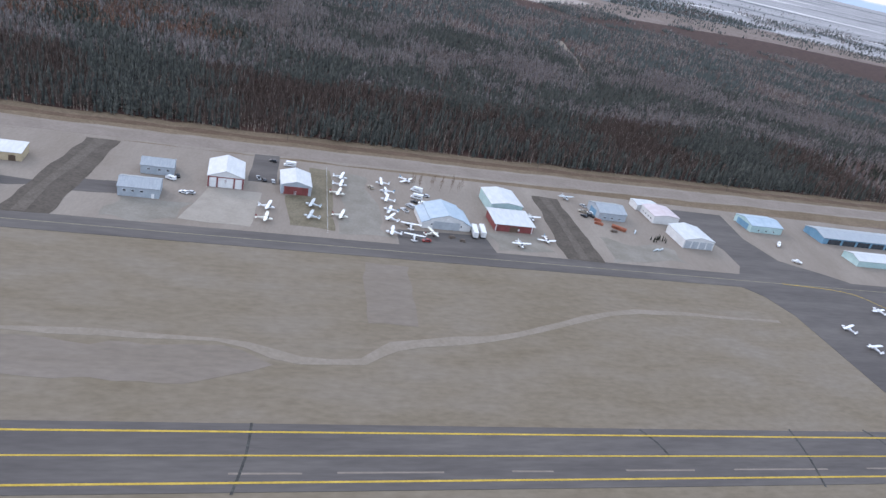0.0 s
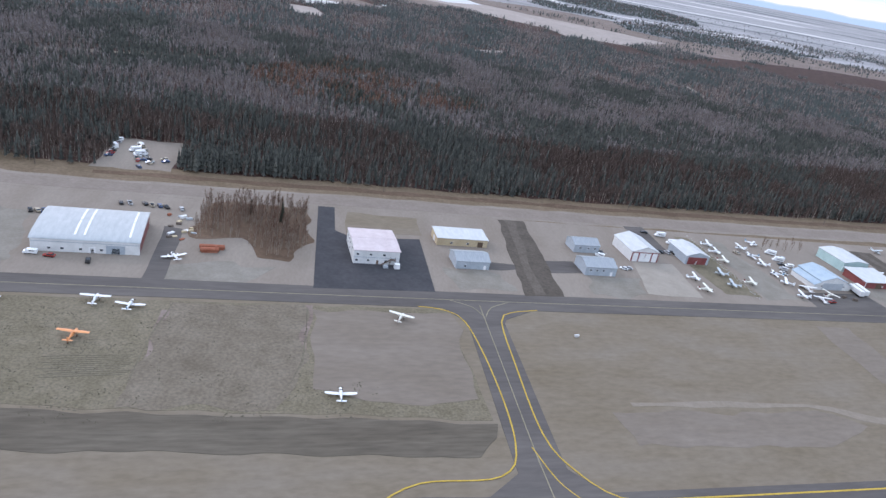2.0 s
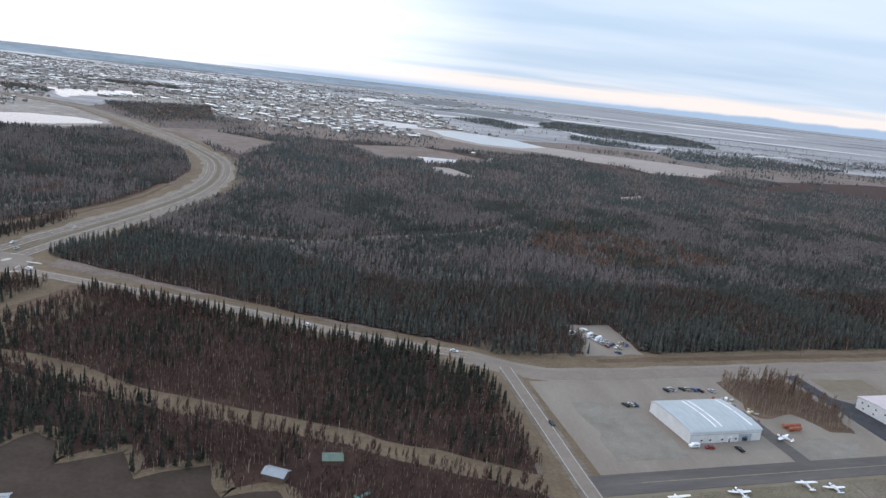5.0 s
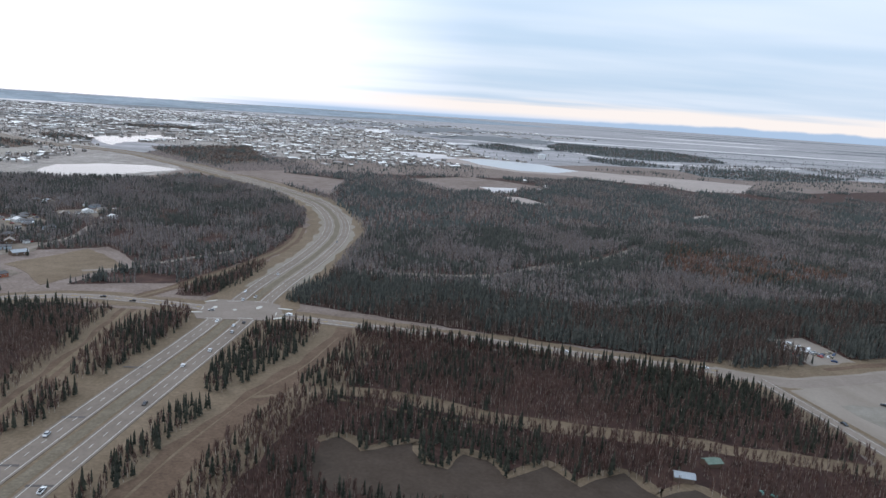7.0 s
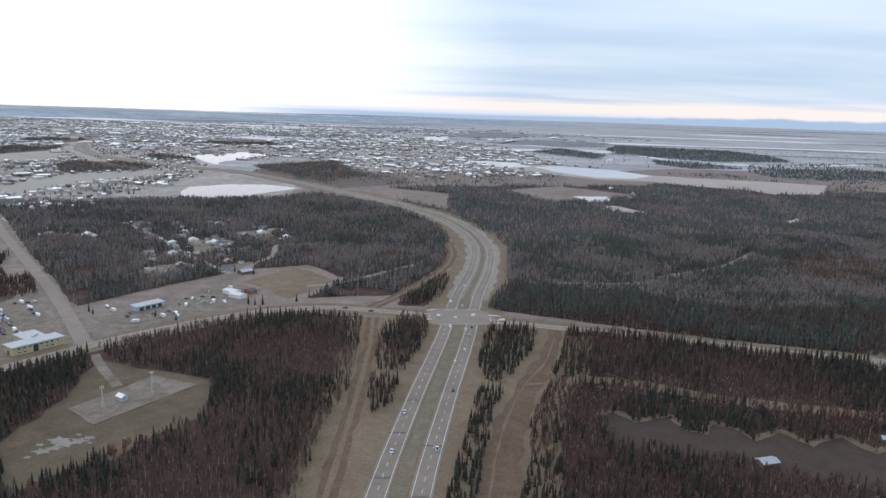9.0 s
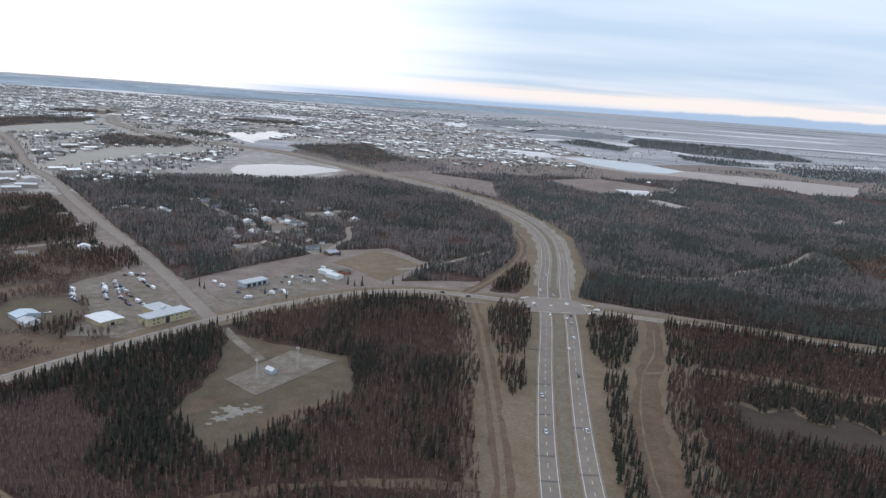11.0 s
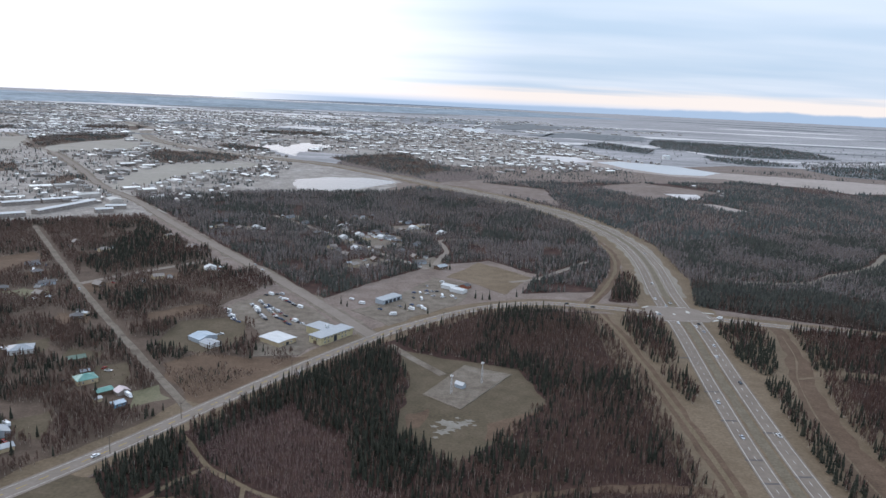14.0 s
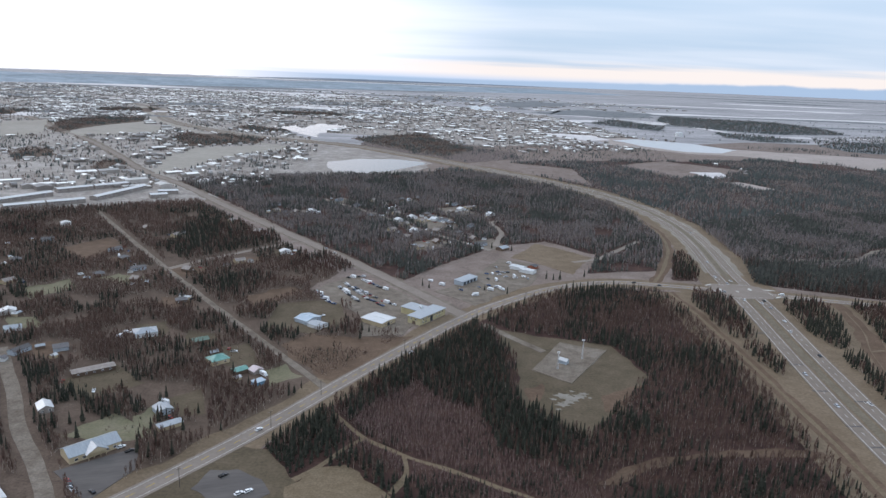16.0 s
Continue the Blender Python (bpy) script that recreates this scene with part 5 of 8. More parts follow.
wood("far block of mauve bare woods", [(-1440, 1640), (-1450, 1893), (-1366, 1947), (-1174, 1800), (-1008, 1631), (-993, 1469), (-1071, 1401), (-1134, 1344), (-1240, 1450)], 11, 2, 0.04, 7.0, twigs=M_hazed_mauve_twig)
for belt in ([(-130, 3560), (30, 4100), (330, 4000), (640, 3900), (700, 3500), (610, 3020), (210, 2860), (0, 3000), (-150, 3200)], [(149, 2300), (317, 2540), (772, 2598), (900, 2500), (620, 2250), (318, 2074), (160, 2110)], [(-60, 2830), (135, 2680), (192, 2450), (-27, 2380), (-120, 2520)], [(-560, 3100), (-380, 3500), (-217, 3050), (-324, 2744), (-441, 2900)]):
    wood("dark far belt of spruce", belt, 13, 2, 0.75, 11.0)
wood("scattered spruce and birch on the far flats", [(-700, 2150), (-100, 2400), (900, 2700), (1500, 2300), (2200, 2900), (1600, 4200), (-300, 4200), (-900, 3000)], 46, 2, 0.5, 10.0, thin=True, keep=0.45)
wood("row of dark spruce along the crossing road", [(-515, 272), (-575, 283), (-650, 301), (-748, 320), (-746, 308), (-650, 289), (-575, 271), (-520, 262)], 3.4, 0, 1.2, 11.0)
wood("row of dark spruce along the crossing road", [(-1105, 196), (-1125, 172), (-1190, 62), (-1215, 15), (-1203, 8), (-1175, 55), (-1110, 160), (-1095, 185)], 3.6, 0, 1.2, 10.0)

# ---- the far town ----


def town(label, spots):
    VV, FF, MM = [], [], []
    for x, y, w, d, h, a, m in spots:
        c, s = math.cos(a), math.sin(a)
        k = len(VV)
        for z, gx in ((0, 1), (h, 1)):
            for px, py in ((-w, -d), (w, -d), (w, d), (-w, d)):
                VV.append((x + (px * c - py * s) / 2, y + (px * s + py * c) / 2, z))
        for px in (-w, w):
            VV.append((x + px * c / 2, y + px * s / 2, h * 1.35))
        FF += [(k, k + 1, k + 5, k + 4), (k + 1, k + 2, k + 6, k + 5), (k + 2, k + 3, k + 7, k + 6), (k + 3, k, k + 4, k + 7), (k + 4, k + 5, k + 9, k + 8), (k + 6, k + 7, k + 8, k + 9), (k + 5, k + 6, k + 9), (k + 7, k + 4, k + 8)]
        MM += [0, 0, 0, 0, m, m, 0, 0]
    ob = mesh_object("town_buildings", VV, FF, [M_town_wall, M_town_white, M_town_grey])
    ob.data.polygons.foreach_set("material_index", MM)
    return tagged(ob, label, "town", kind="stuff")


M_town_wall = surface("town_walls", [(0.16, 0.145, 0.14), (0.28, 0.26, 0.25), (0.42, 0.40, 0.395)], 40, 12, fine_amount=0.15, island=0.7)
M_town_white = surface("town_white_roofs", [(0.62, 0.63, 0.64), (0.80, 0.81, 0.82)], 40, 12, rough=0.5, fine_amount=0.08, island=0.7)
M_town_grey = surface("town_grey_roofs", [(0.17, 0.165, 0.17), (0.32, 0.315, 0.32), (0.46, 0.455, 0.46)], 40, 12, fine_amount=0.1, island=0.7)


def town_spots(poly, step, keep, small, big, seed):
    g = np.random.default_rng(seed)
    p = np.array(poly)
    gx, gy = np.meshgrid(np.arange(p[:, 0].min(), p[:, 0].max(), step), np.arange(p[:, 1].min(), p[:, 1].max(), step))
    P = np.stack([gx.ravel(), gy.ravel()], 1) + g.uniform(-0.35, 0.35, (gx.size, 2)) * step
    P = P[inside(P, poly)]
    for line, d in ((HIGHWAY, 40), (NORTH_WEST, 26), (TOWN_ROAD, 26)):
        P = P[~near_line(P, line, d)]
    for area in [POND] + far_woods + FAR_OPEN:
        P = P[~inside(P, area)]
    out = []
    for x, y in P:
        q = 0.5 + noise.noise((x / 300, y / 300, 4))
        if g.random() > keep * min(1.5, max(0.1, q * 1.6)):
            continue
        large = g.random() < 0.22
        w, d = (g.uniform(*big), g.uniform(big[0] * 0.6, big[1] * 0.6)) if large else (g.uniform(*small), g.uniform(small[0] * 0.7, small[1] * 0.7))
        out.append((x, y, w, d, g.uniform(3.2, 6.5), 0.85 + g.integers(0, 2) * 1.571 + g.normal(0, 0.05), 1 if g.random() < (0.5 if large else 0.3) else 2))
    return out


spots = town_spots([(-1480, 860), (-1900, 700), (-2700, 1500), (-3300, 2200), (-3000, 2900), (-2200, 2600), (-1560, 1700), (-1480, 1150)], 24, 0.62, (7, 12), (16, 40), 1)
spots += town_spots([(-3400, 2400), (-1200, 1900), (-500, 2300), (-700, 3600), (-2000, 5200), (-4800, 5200), (-4600, 3000)], 36, 0.7, (9, 17), (22, 60), 2)
spots += town_spots([(-1300, 1900), (-1050, 1560), (-650, 1800), (-350, 2200), (-700, 2500)], 30, 0.7, (9, 15), (20, 42), 3)
spots += town_spots([(-620, 1450), (-450, 1570), (-420, 1300), (-530, 1330)], 24, 0.32, (8, 13), (14, 22), 4)
spots += town_spots([(-4300, 4800), (-600, 3900), (600, 5200), (-600, 7000), (-3000, 6000)], 90, 0.5, (18, 30), (40, 110), 5)
town("sprawling far town of low pale buildings", spots)
HOUSE_SPOTS = [(x, y, 0, 0, 0, 0.9 + 0.4 * math.sin(x * 0.7), 0) for x, y in HOUSE_AT]
wood("scattered far trees in town", [(-1480, 860), (-1900, 700), (-3300, 2200), (-3000, 2900), (-1560, 1700)], 10, 2, 0.4, 8.0, gaps=0.02, keep=0.75)
wood("scattered far trees in town", [(-3400, 2400), (-1200, 1900), (-500, 2300), (-700, 3600), (-2000, 5200), (-4800, 5200), (-4600, 3000)], 20, 2, 0.4, 9.0, gaps=0.03, keep=0.7)

# ---- kit for things ----
M_sheet = surface("grey_sheet_metal", [(0.33, 0.36, 0.39), (0.42, 0.45, 0.48)], 5, 0.7, rough=0.45, fine_amount=0.08, coords="object")
M_roof_grey = surface("grey_metal_roof", [(0.238, 0.257, 0.277), (0.310, 0.330, 0.350)], 4, 0.6, rough=0.4, fine_amount=0.1, stretch=(0, 0.2), coords="object")
M_roof_big = surface("blue_grey_metal_roof", [(0.306, 0.330, 0.344), (0.387, 0.409, 0.421)], 7, 0.8, rough=0.4, fine_amount=0.06, stretch=(0, 0.25), coords="object")
M_roof_white = surface("white_metal_roof", [(0.424, 0.432, 0.432), (0.520, 0.524, 0.528)], 6, 0.8, rough=0.4, fine_amount=0.07, stretch=(0, 0.25), coords="object")
M_roof_blue = surface("pale_blue_metal_roof", [(0.267, 0.338, 0.406), (0.356, 0.424, 0.482)], 5, 0.8, rough=0.4, fine_amount=0.08, coords="object")
M_roof_pink = surface("faded_pink_roof", [(0.440, 0.361, 0.365), (0.528, 0.456, 0.459)], 5, 0.8, rough=0.55, fine_amount=0.08, coords="object")
M_roof_green = surface("green_metal_roof", [(0.085, 0.212, 0.178), (0.153, 0.306, 0.264)], 4, 0.7, rough=0.5, fine_amount=0.1, coords="object")
M_roof_dun = surface("brown_grey_roof", [(0.20, 0.17, 0.15), (0.30, 0.265, 0.24)], 3, 0.5, fine_amount=0.15, coords="object")
M_roof_moss = surface("dull_green_roof", [(0.11, 0.15, 0.12), (0.16, 0.20, 0.165)], 3, 0.5, fine_amount=0.15, coords="object")
M_roof_dark = surface("dark_shingle_roof", [(0.09, 0.085, 0.085), (0.16, 0.15, 0.15)], 3, 0.4, fine_amount=0.2, coords="object", obj=0.4)
M_wall_white = surface("white_siding", [(0.558, 0.561, 0.557), (0.666, 0.667, 0.661)], 4, 0.6, rough=0.6, fine_amount=0.06, coords="object")
M_wall_grey = surface("grey_siding", [(0.30, 0.34, 0.38), (0.38, 0.42, 0.46)], 4, 0.6, rough=0.6, fine_amount=0.08, coords="object")
M_wall_tan = surface("tan_siding", [(0.40, 0.32, 0.20), (0.50, 0.41, 0.27)], 4, 0.6, rough=0.7, fine_amount=0.08, coords="object")
M_wall_yellow = surface("pale_yellow_stucco", [(0.374, 0.320, 0.172), (0.459, 0.402, 0.242)], 4, 0.6, rough=0.8, fine_amount=0.06, coords="object")
M_wall_blue = surface("blue_siding", [(0.10, 0.22, 0.32), (0.16, 0.30, 0.42)], 4, 0.6, rough=0.6, fine_amount=0.08, coords="object")
M_wall_teal = surface("pale_teal_siding", [(0.33, 0.47, 0.47), (0.43, 0.57, 0.56)], 4, 0.6, rough=0.6, fine_amount=0.08, coords="object")
M_wall_brown = surface("brown_siding", [(0.10, 0.07, 0.05), (0.18, 0.13, 0.10)], 3, 0.5, fine_amount=0.15, coords="object", obj=0.5)
M_wall_dun = surface("dun_siding", [(0.22, 0.19, 0.17), (0.30, 0.265, 0.24)], 4, 0.6, fine_amount=0.1, coords="object")
M_red = surface("red_paint", [(0.17, 0.04, 0.04), (0.24, 0.065, 0.06)], 3, 0.5, rough=0.5, fine_amount=0.12, coords="object")
M_pane = surface("dark_window", [(0.03, 0.035, 0.045), (0.06, 0.07, 0.08)], 2, 0.5, rough=0.1, fine_amount=0.1, coords="object")
M_trim = surface("white_trim", [(0.66, 0.66, 0.66), (0.76, 0.76, 0.76)], 2, 0.4, rough=0.6, fine_amount=0.05, coords="object")
M_rust = surface("rusty_steel", [(0.22, 0.07, 0.04), (0.34, 0.14, 0.09)], 2, 0.4, fine_amount=0.2, coords="object")
M_plane = surface("white_aircraft_paint", [(0.666, 0.675, 0.684), (0.738, 0.738, 0.747)], 3, 0.5, rough=0.35, fine_amount=0.04, coords="object")
M_cream = surface("cream_aircraft_paint", [(0.66, 0.64, 0.56), (0.74, 0.72, 0.64)], 3, 0.5, rough=0.4, fine_amount=0.05, coords="object")
M_orange = surface("orange_aircraft_paint", [(0.62, 0.24, 0.08), (0.70, 0.30, 0.12)], 3, 0.5, rough=0.4, fine_amount=0.06, coords="object")
M_silver = surface("bare_aluminium", [(0.42, 0.46, 0.48), (0.54, 0.57, 0.59)], 3, 0.4, rough=0.4, metal=0.4, fine_amount=0.08, coords="object")
M_purple = surface("dark_purple_paint", [(0.035, 0.03, 0.10), (0.05, 0.042, 0.14)], 3, 0.5, rough=0.35, fine_amount=0.05, coords="object")
M_rubber = surface("black_rubber", [(0.012, 0.012, 0.012), (0.03, 0.03, 0.03)], 0.6, 0.1, fine_amount=0.1, coords="object")
M_wood = surface("weathered_pole", [(0.10, 0.08, 0.065), (0.16, 0.13, 0.11)], 2, 0.3, fine_amount=0.2, coords="object")
M_steel = surface("galvanised_steel", [(0.42, 0.43, 0.44), (0.52, 0.53, 0.54)], 2, 0.3, rough=0.45, fine_amount=0.08, coords="object")
CAR_PAINT = {c: surface(c + "_car_paint", cols, 2, 0.5, rough=0.25, fine_amount=0.04, coords="object") for c, cols in {
    "white": [(0.70, 0.71, 0.72), (0.76, 0.77, 0.78)], "black": [(0.015, 0.016, 0.018), (0.03, 0.03, 0.033)], "red": [(0.25, 0.03, 0.025), (0.30, 0.045, 0.035)],
    "silver": [(0.40, 0.41, 0.43), (0.48, 0.49, 0.50)], "blue": [(0.04, 0.07, 0.15), (0.06, 0.10, 0.20)], "tan": [(0.34, 0.29, 0.22), (0.40, 0.35, 0.27)]}.items()}


def box(bm, x0, x1, y0, y1, z0, z1, taper=0.0):
    v = [bm.verts.new((x + sx * -taper * tz, y + sy * -taper * tz, z)) for z, tz in ((z0, 0), (z1, 1)) for x, y, sx, sy in ((x0, y0, -1, -1), (x1, y0, 1, -1), (x1, y1, 1, 1), (x0, y1, -1, 1))]
    for q in ((3, 2, 1, 0), (4, 5, 6, 7), (0, 1, 5, 4), (1, 2, 6, 5), (2, 3, 7, 6), (3, 0, 4, 7)):
        bm.faces.new([v[i] for i in q])


def tube(bm, a, b, r0, r1=None, n=6):
    a, b = Vector(a), Vector(b)
    r1 = r0 if r1 is None else r1
    q = (b - a).to_track_quat("Z", "Y")
    A = [bm.verts.new(a + q @ Vector((r0 * math.cos(6.2832 * k / n), r0 * math.sin(6.2832 * k / n), 0))) for k in range(n)]
    B = [bm.verts.new(b + q @ Vector((r1 * math.cos(6.2832 * k / n), r1 * math.sin(6.2832 * k / n), 0))) for k in range(n)]
    for k in range(n):
        bm.faces.new((A[k], A[(k + 1) % n], B[(k + 1) % n], B[k]))
    bm.faces.new(A[::-1])
    bm.faces.new(B)


def loft(bm, rings):
    """A closed skin over rings of points, capped at both ends."""
    R = [[bm.verts.new(p) for p in ring] for ring in rings]
    n = len(R[0])
    for a, b in zip(R[:-1], R[1:]):
        for k in range(n):
            bm.faces.new((a[k], a[(k + 1) % n], b[(k + 1) % n], b[k]))
    bm.faces.new(R[0][::-1])
    bm.faces.new(R[-1])
    bmesh.ops.recalc_face_normals(bm, faces=bm.faces)


def prism(bm, outline, x0, x1, axis="x"):
    """An outline in (across, up), run along an axis."""
    if axis == "x":
        rings = [[(x, p, q) for p, q in outline] for x in (x0, x1)]
    else:
        rings = [[(p, y, q) for p, q in outline] for y in (x0, x1)]
    loft(bm, rings)


def thing(name, x, y, turn, label, category, group=""):
    e = new(name)
    e.empty_display_size = 0.5
    e.matrix_basis = pose(x, y, 0.0, 0, 0, turn)
    return tagged(e, label, category, group)


def building(name, x, y, turn, w, d, eave, rise, roof, wall_m, roof_m, label, category="building", openings=(), over=0.35, base=0.1, group="", ridge_m=None):
    """A building w wide along its own x and d deep, with a roof: ridge_x, ridge_y, hip, mono, arch or flat.
    openings: (face, kind, offset, sill, width, height, material), face one of front, back, left, right."""
    t = thing(name, x, y, turn, label, category, group)
    hw, hd = w / 2, d / 2
    bm = bmesh.new()
    if roof == "ridge_x":
        prism(bm, [(-hd, 0), (hd, 0), (hd, eave), (0, eave + rise), (-hd, eave)], -hw, hw, "x")
    elif roof == "ridge_y":
        prism(bm, [(-hw, 0), (hw, 0), (hw, eave), (0, eave + rise), (-hw, eave)], -hd, hd, "y")
    elif roof == "arch":
        arc = [(hw * math.cos(a), eave + rise * math.sin(a)) for a in np.linspace(0, math.pi, 13)]
        prism(bm, [(-hw, 0), (hw, 0)] + arc, -hd, hd, "y")
    elif roof == "archx":
        arc = [(hd * math.cos(a), eave + rise * math.sin(a)) for a in np.linspace(0, math.pi, 13)]
        prism(bm, [(-hd, 0), (hd, 0)] + arc, -hw, hw, "x")
    elif roof == "mono":
        prism(bm, [(-hd, 0), (hd, 0), (hd, eave + rise), (-hd, eave)], -hw, hw, "x")
    else:
        box(bm, -hw, hw, -hd, hd, 0, eave)
    part("wall", bm, wall_m, t)
    bm = bmesh.new()
    o, th = over, 0.22
    if roof in ("ridge_x", "ridge_y"):
        h = hd if roof == "ridge_x" else hw
        k = rise / h
        lo = eave - o * k
        out = [(-h - o, lo + 0.04), (0, eave + rise + 0.04), (h + o, lo + 0.04), (h + o, lo + 0.04 + th), (0, eave + rise + 0.04 + th), (-h - o, lo + 0.04 + th)]
        prism(bm, out, *((-hw - o, hw + o, "x") if roof == "ridge_x" else (-hd - o, hd + o, "y")))
    elif roof in ("arch", "archx"):
        h = hw if roof == "arch" else hd
        up = [((h + 0.1) * math.cos(a), eave + 0.03 + (rise + 0.05) * math.sin(a)) for a in np.linspace(0, math.pi, 17)]
        top = [((h + 0.3) * math.cos(a), eave + 0.03 + (rise + 0.3) * math.sin(a)) for a in np.linspace(math.pi, 0, 17)]
        prism(bm, up + top, *((-hd - o, hd + o, "y") if roof == "arch" else (-hw - o, hw + o, "x")))
    elif roof == "mono":
        k = rise / d
        prism(bm, [(-hd - o, eave - o * k + 0.04), (hd + o, eave + rise + o * k + 0.04), (hd + o, eave + rise + o * k + 0.26), (-hd - o, eave - o * k + 0.26)], -hw - o, hw + o, "x")
    elif roof == "hip":
        r = max(0.3, abs(hw - hd))
        ends = [(-r, 0), (r, 0)] if hw > hd else [(0, -r), (0, r)]
        lo = [bm.verts.new(p) for p in ((-hw - o, -hd - o, eave), (hw + o, -hd - o, eave), (hw + o, hd + o, eave), (-hw - o, hd + o, eave))]
        mid = [bm.verts.new((v.co.x, v.co.y, eave + 0.2)) for v in lo]
        a, b = [bm.verts.new((*p, eave + rise)) for p in ends]
        bm.faces.new(lo[::-1])
        for k in range(4):
            bm.faces.new((lo[k], lo[(k + 1) % 4], mid[(k + 1) % 4], mid[k]))
        if hw > hd:
            for q in ((mid[0], mid[1], b, a), (mid[2], mid[3], a, b), (mid[1], mid[2], b), (mid[3], mid[0], a)):
                bm.faces.new(q)
        else:
            for q in ((mid[1], mid[2], b, a), (mid[3], mid[0], a, b), (mid[0], mid[1], a), (mid[2], mid[3], b)):
                bm.faces.new(q)
    else:
        box(bm, -hw - o, hw + o, -hd - o, hd + o, eave, eave + 0.35)
    rf = part("roof", bm, roof_m, t)
    if roof in ("ridge_x", "ridge_y"):
        bm = bmesh.new()
        z = eave + rise + 0.2
        if roof == "ridge_x":
            box(bm, -hw - o, hw + o, -0.25, 0.25, z, z + 0.12, 0.1)
        else:
            box(bm, -0.25, 0.25, -hd - o, hd + o, z, z + 0.12, 0.1)
        part("ridge_cap", bm, ridge_m or roof_m, rf)
    for face, kind, off, sill, ow, oh, om in openings:
        bm = bmesh.new()
        rot, depth = {"front": (0, hd), "back": (180, hd), "left": (-90, hw), "right": (90, hw)}[face]
        box(bm, off - ow / 2, off + ow / 2, -depth - 0.09, -depth + 0.05, sill, sill + oh)
        bmesh.ops.transform(bm, matrix=pose(0, 0, 0, 0, 0, rot), verts=bm.verts)
        if kind == "window":
            fr = part("window", bm, M_trim, t)
            bm = bmesh.new()
            box(bm, off - ow / 2 + 0.1, off + ow / 2 - 0.1, -depth - 0.12, -depth - 0.085, sill + 0.1, sill + oh - 0.1)
            bmesh.ops.transform(bm, matrix=pose(0, 0, 0, 0, 0, rot), verts=bm.verts)
            part("pane", bm, om, fr)
        else:
            part(kind, bm, om, t)
    return t


def hangar(name, u0, u1, v0, v1, *args, **kw):
    """A building on the airfield's axes; its front looks to the runway."""
    return building(name, *field((u0 + u1) / 2, (v0 + v1) / 2), AXIS, u1 - u0, v1 - v0, *args, **kw)


def windows(face, offs, sill=1.2, w=1.4, h=1.1):
    return [(face, "window", o, sill, w, h, M_pane) for o in offs]


# ---- hangars ----
big = hangar("hangar", -106.1, -64.2, 39.3, 73.2, 5.8, 1.6, "archx", M_wall_white, M_roof_big, "large white hangar with a broad curved blue-grey roof", "hangar",
       [("front", "door", 11.5, 0, 7.5, 4.0, M_wall_grey), ("front", "door", 11.5, 0.05, 3.2, 2.6, M_pane), ("front", "porch", 2.4, 0, 2.6, 3.0, M_trim), ("front", "door", 2.4, 0, 1.1, 2.2, M_pane)]
       + windows("front", (-14, -9, -2, 6)) + [("front", "band", 0, 4.5, 41.4, 0.25, M_wall_grey), ("right", "end_panel", 0, 0.4, 31, 4.4, M_red)], over=0.5)
for ux in (-4.6, -0.9, 16.8):
    for sy in (-1, 1):
        bm = bmesh.new()
        ys = [sy * q for q in (0.5, 4.0, 7.5, 11.0, 14.0)]
        zs = [5.8 + 0.03 + 1.9 * math.sqrt(1 - (y / 17.3) ** 2) for y in ys]
        prism(bm, [(y, z - 0.1) for y, z in zip(ys, zs)] + [(y, z + 0.16) for y, z in zip(ys[::-1], zs[::-1])], ux - 0.45, ux + 0.45, "x")
        part("skylight", bm, M_trim, big, "white translucent roof light")
pad_hangar = hangar("hangar", 28.5, 50.5, 42.5, 68, 7.0, 0.9, "ridge_x", M_wall_white, M_roof_pink, "white two-storey hangar with a faded pink roof on black asphalt", "hangar",
       windows("front", (-9.5, -9.5001, -4, 4.5), 1.5) + windows("front", (-9.2, -3, 3.5), 4.6) + windows("left", (-9, -5, 0, 6), 4.5) + windows("left", (-8, -1), 1.5)
       + [("front", "door", 0.5, 0, 1.2, 2.2, M_wall_brown), ("right", "door", 0, 0, 6, 4.5, M_sheet)])
bm = bmesh.new()
for k in range(9):
    box(bm, 1.5 + 0.55 * k, 2.1 + 0.55 * k, -14.2, -12.9, 0.36 * k, 0.36 * k + 0.12)
box(bm, 6.4, 9.0, -14.4, -12.8, 3.2, 3.35)
for xx, yy in ((6.5, -14.3), (8.9, -14.3), (6.5, -12.9), (8.9, -12.9)):
    box(bm, xx - 0.07, xx + 0.07, yy - 0.07, yy + 0.07, 0, 4.3)
part("outside_stair", bm, M_wall_brown, pad_hangar, "dark steel outside stair")
bm = bmesh.new()
box(bm, 8.2, 10.8, -17.2, -14.9, 0, 2.5)
part("equipment_box", bm, M_trim, pad_hangar)
bm = bmesh.new()
box(bm, 3.0, 5.2, -16.8, -15.0, 0, 1.3)
part("equipment_box", bm, M_sheet, pad_hangar)
bm = bmesh.new()
box(bm, -11.12, 11.12, -12.9, -12.78, 3.5, 3.75)
part("wall_band", bm, M_wall_grey, pad_hangar)
hangar("workshop", 76, 104, 69.5, 82, 4.2, 0.9, "mono", M_wall_tan, M_roof_white, "long tan workshop with a white metal roof", "workshop",
       windows("front", (-6, 3)) + [("front", "door", 10, 0, 3, 3, M_wall_brown), ("left", "shed_door", 0, 0, 3, 3.0, M_wall_white)])
hangar("hangar", 79.3, 96.8, 42.5, 55.5, 4.2, 2.2, "ridge_x", M_wall_grey, M_roof_grey, "small grey metal hangar with a ridged roof", "hangar",
       [("front", "door", 6.3, 0, 1.3, 2.4, M_trim)] + windows("front", (-4,)))
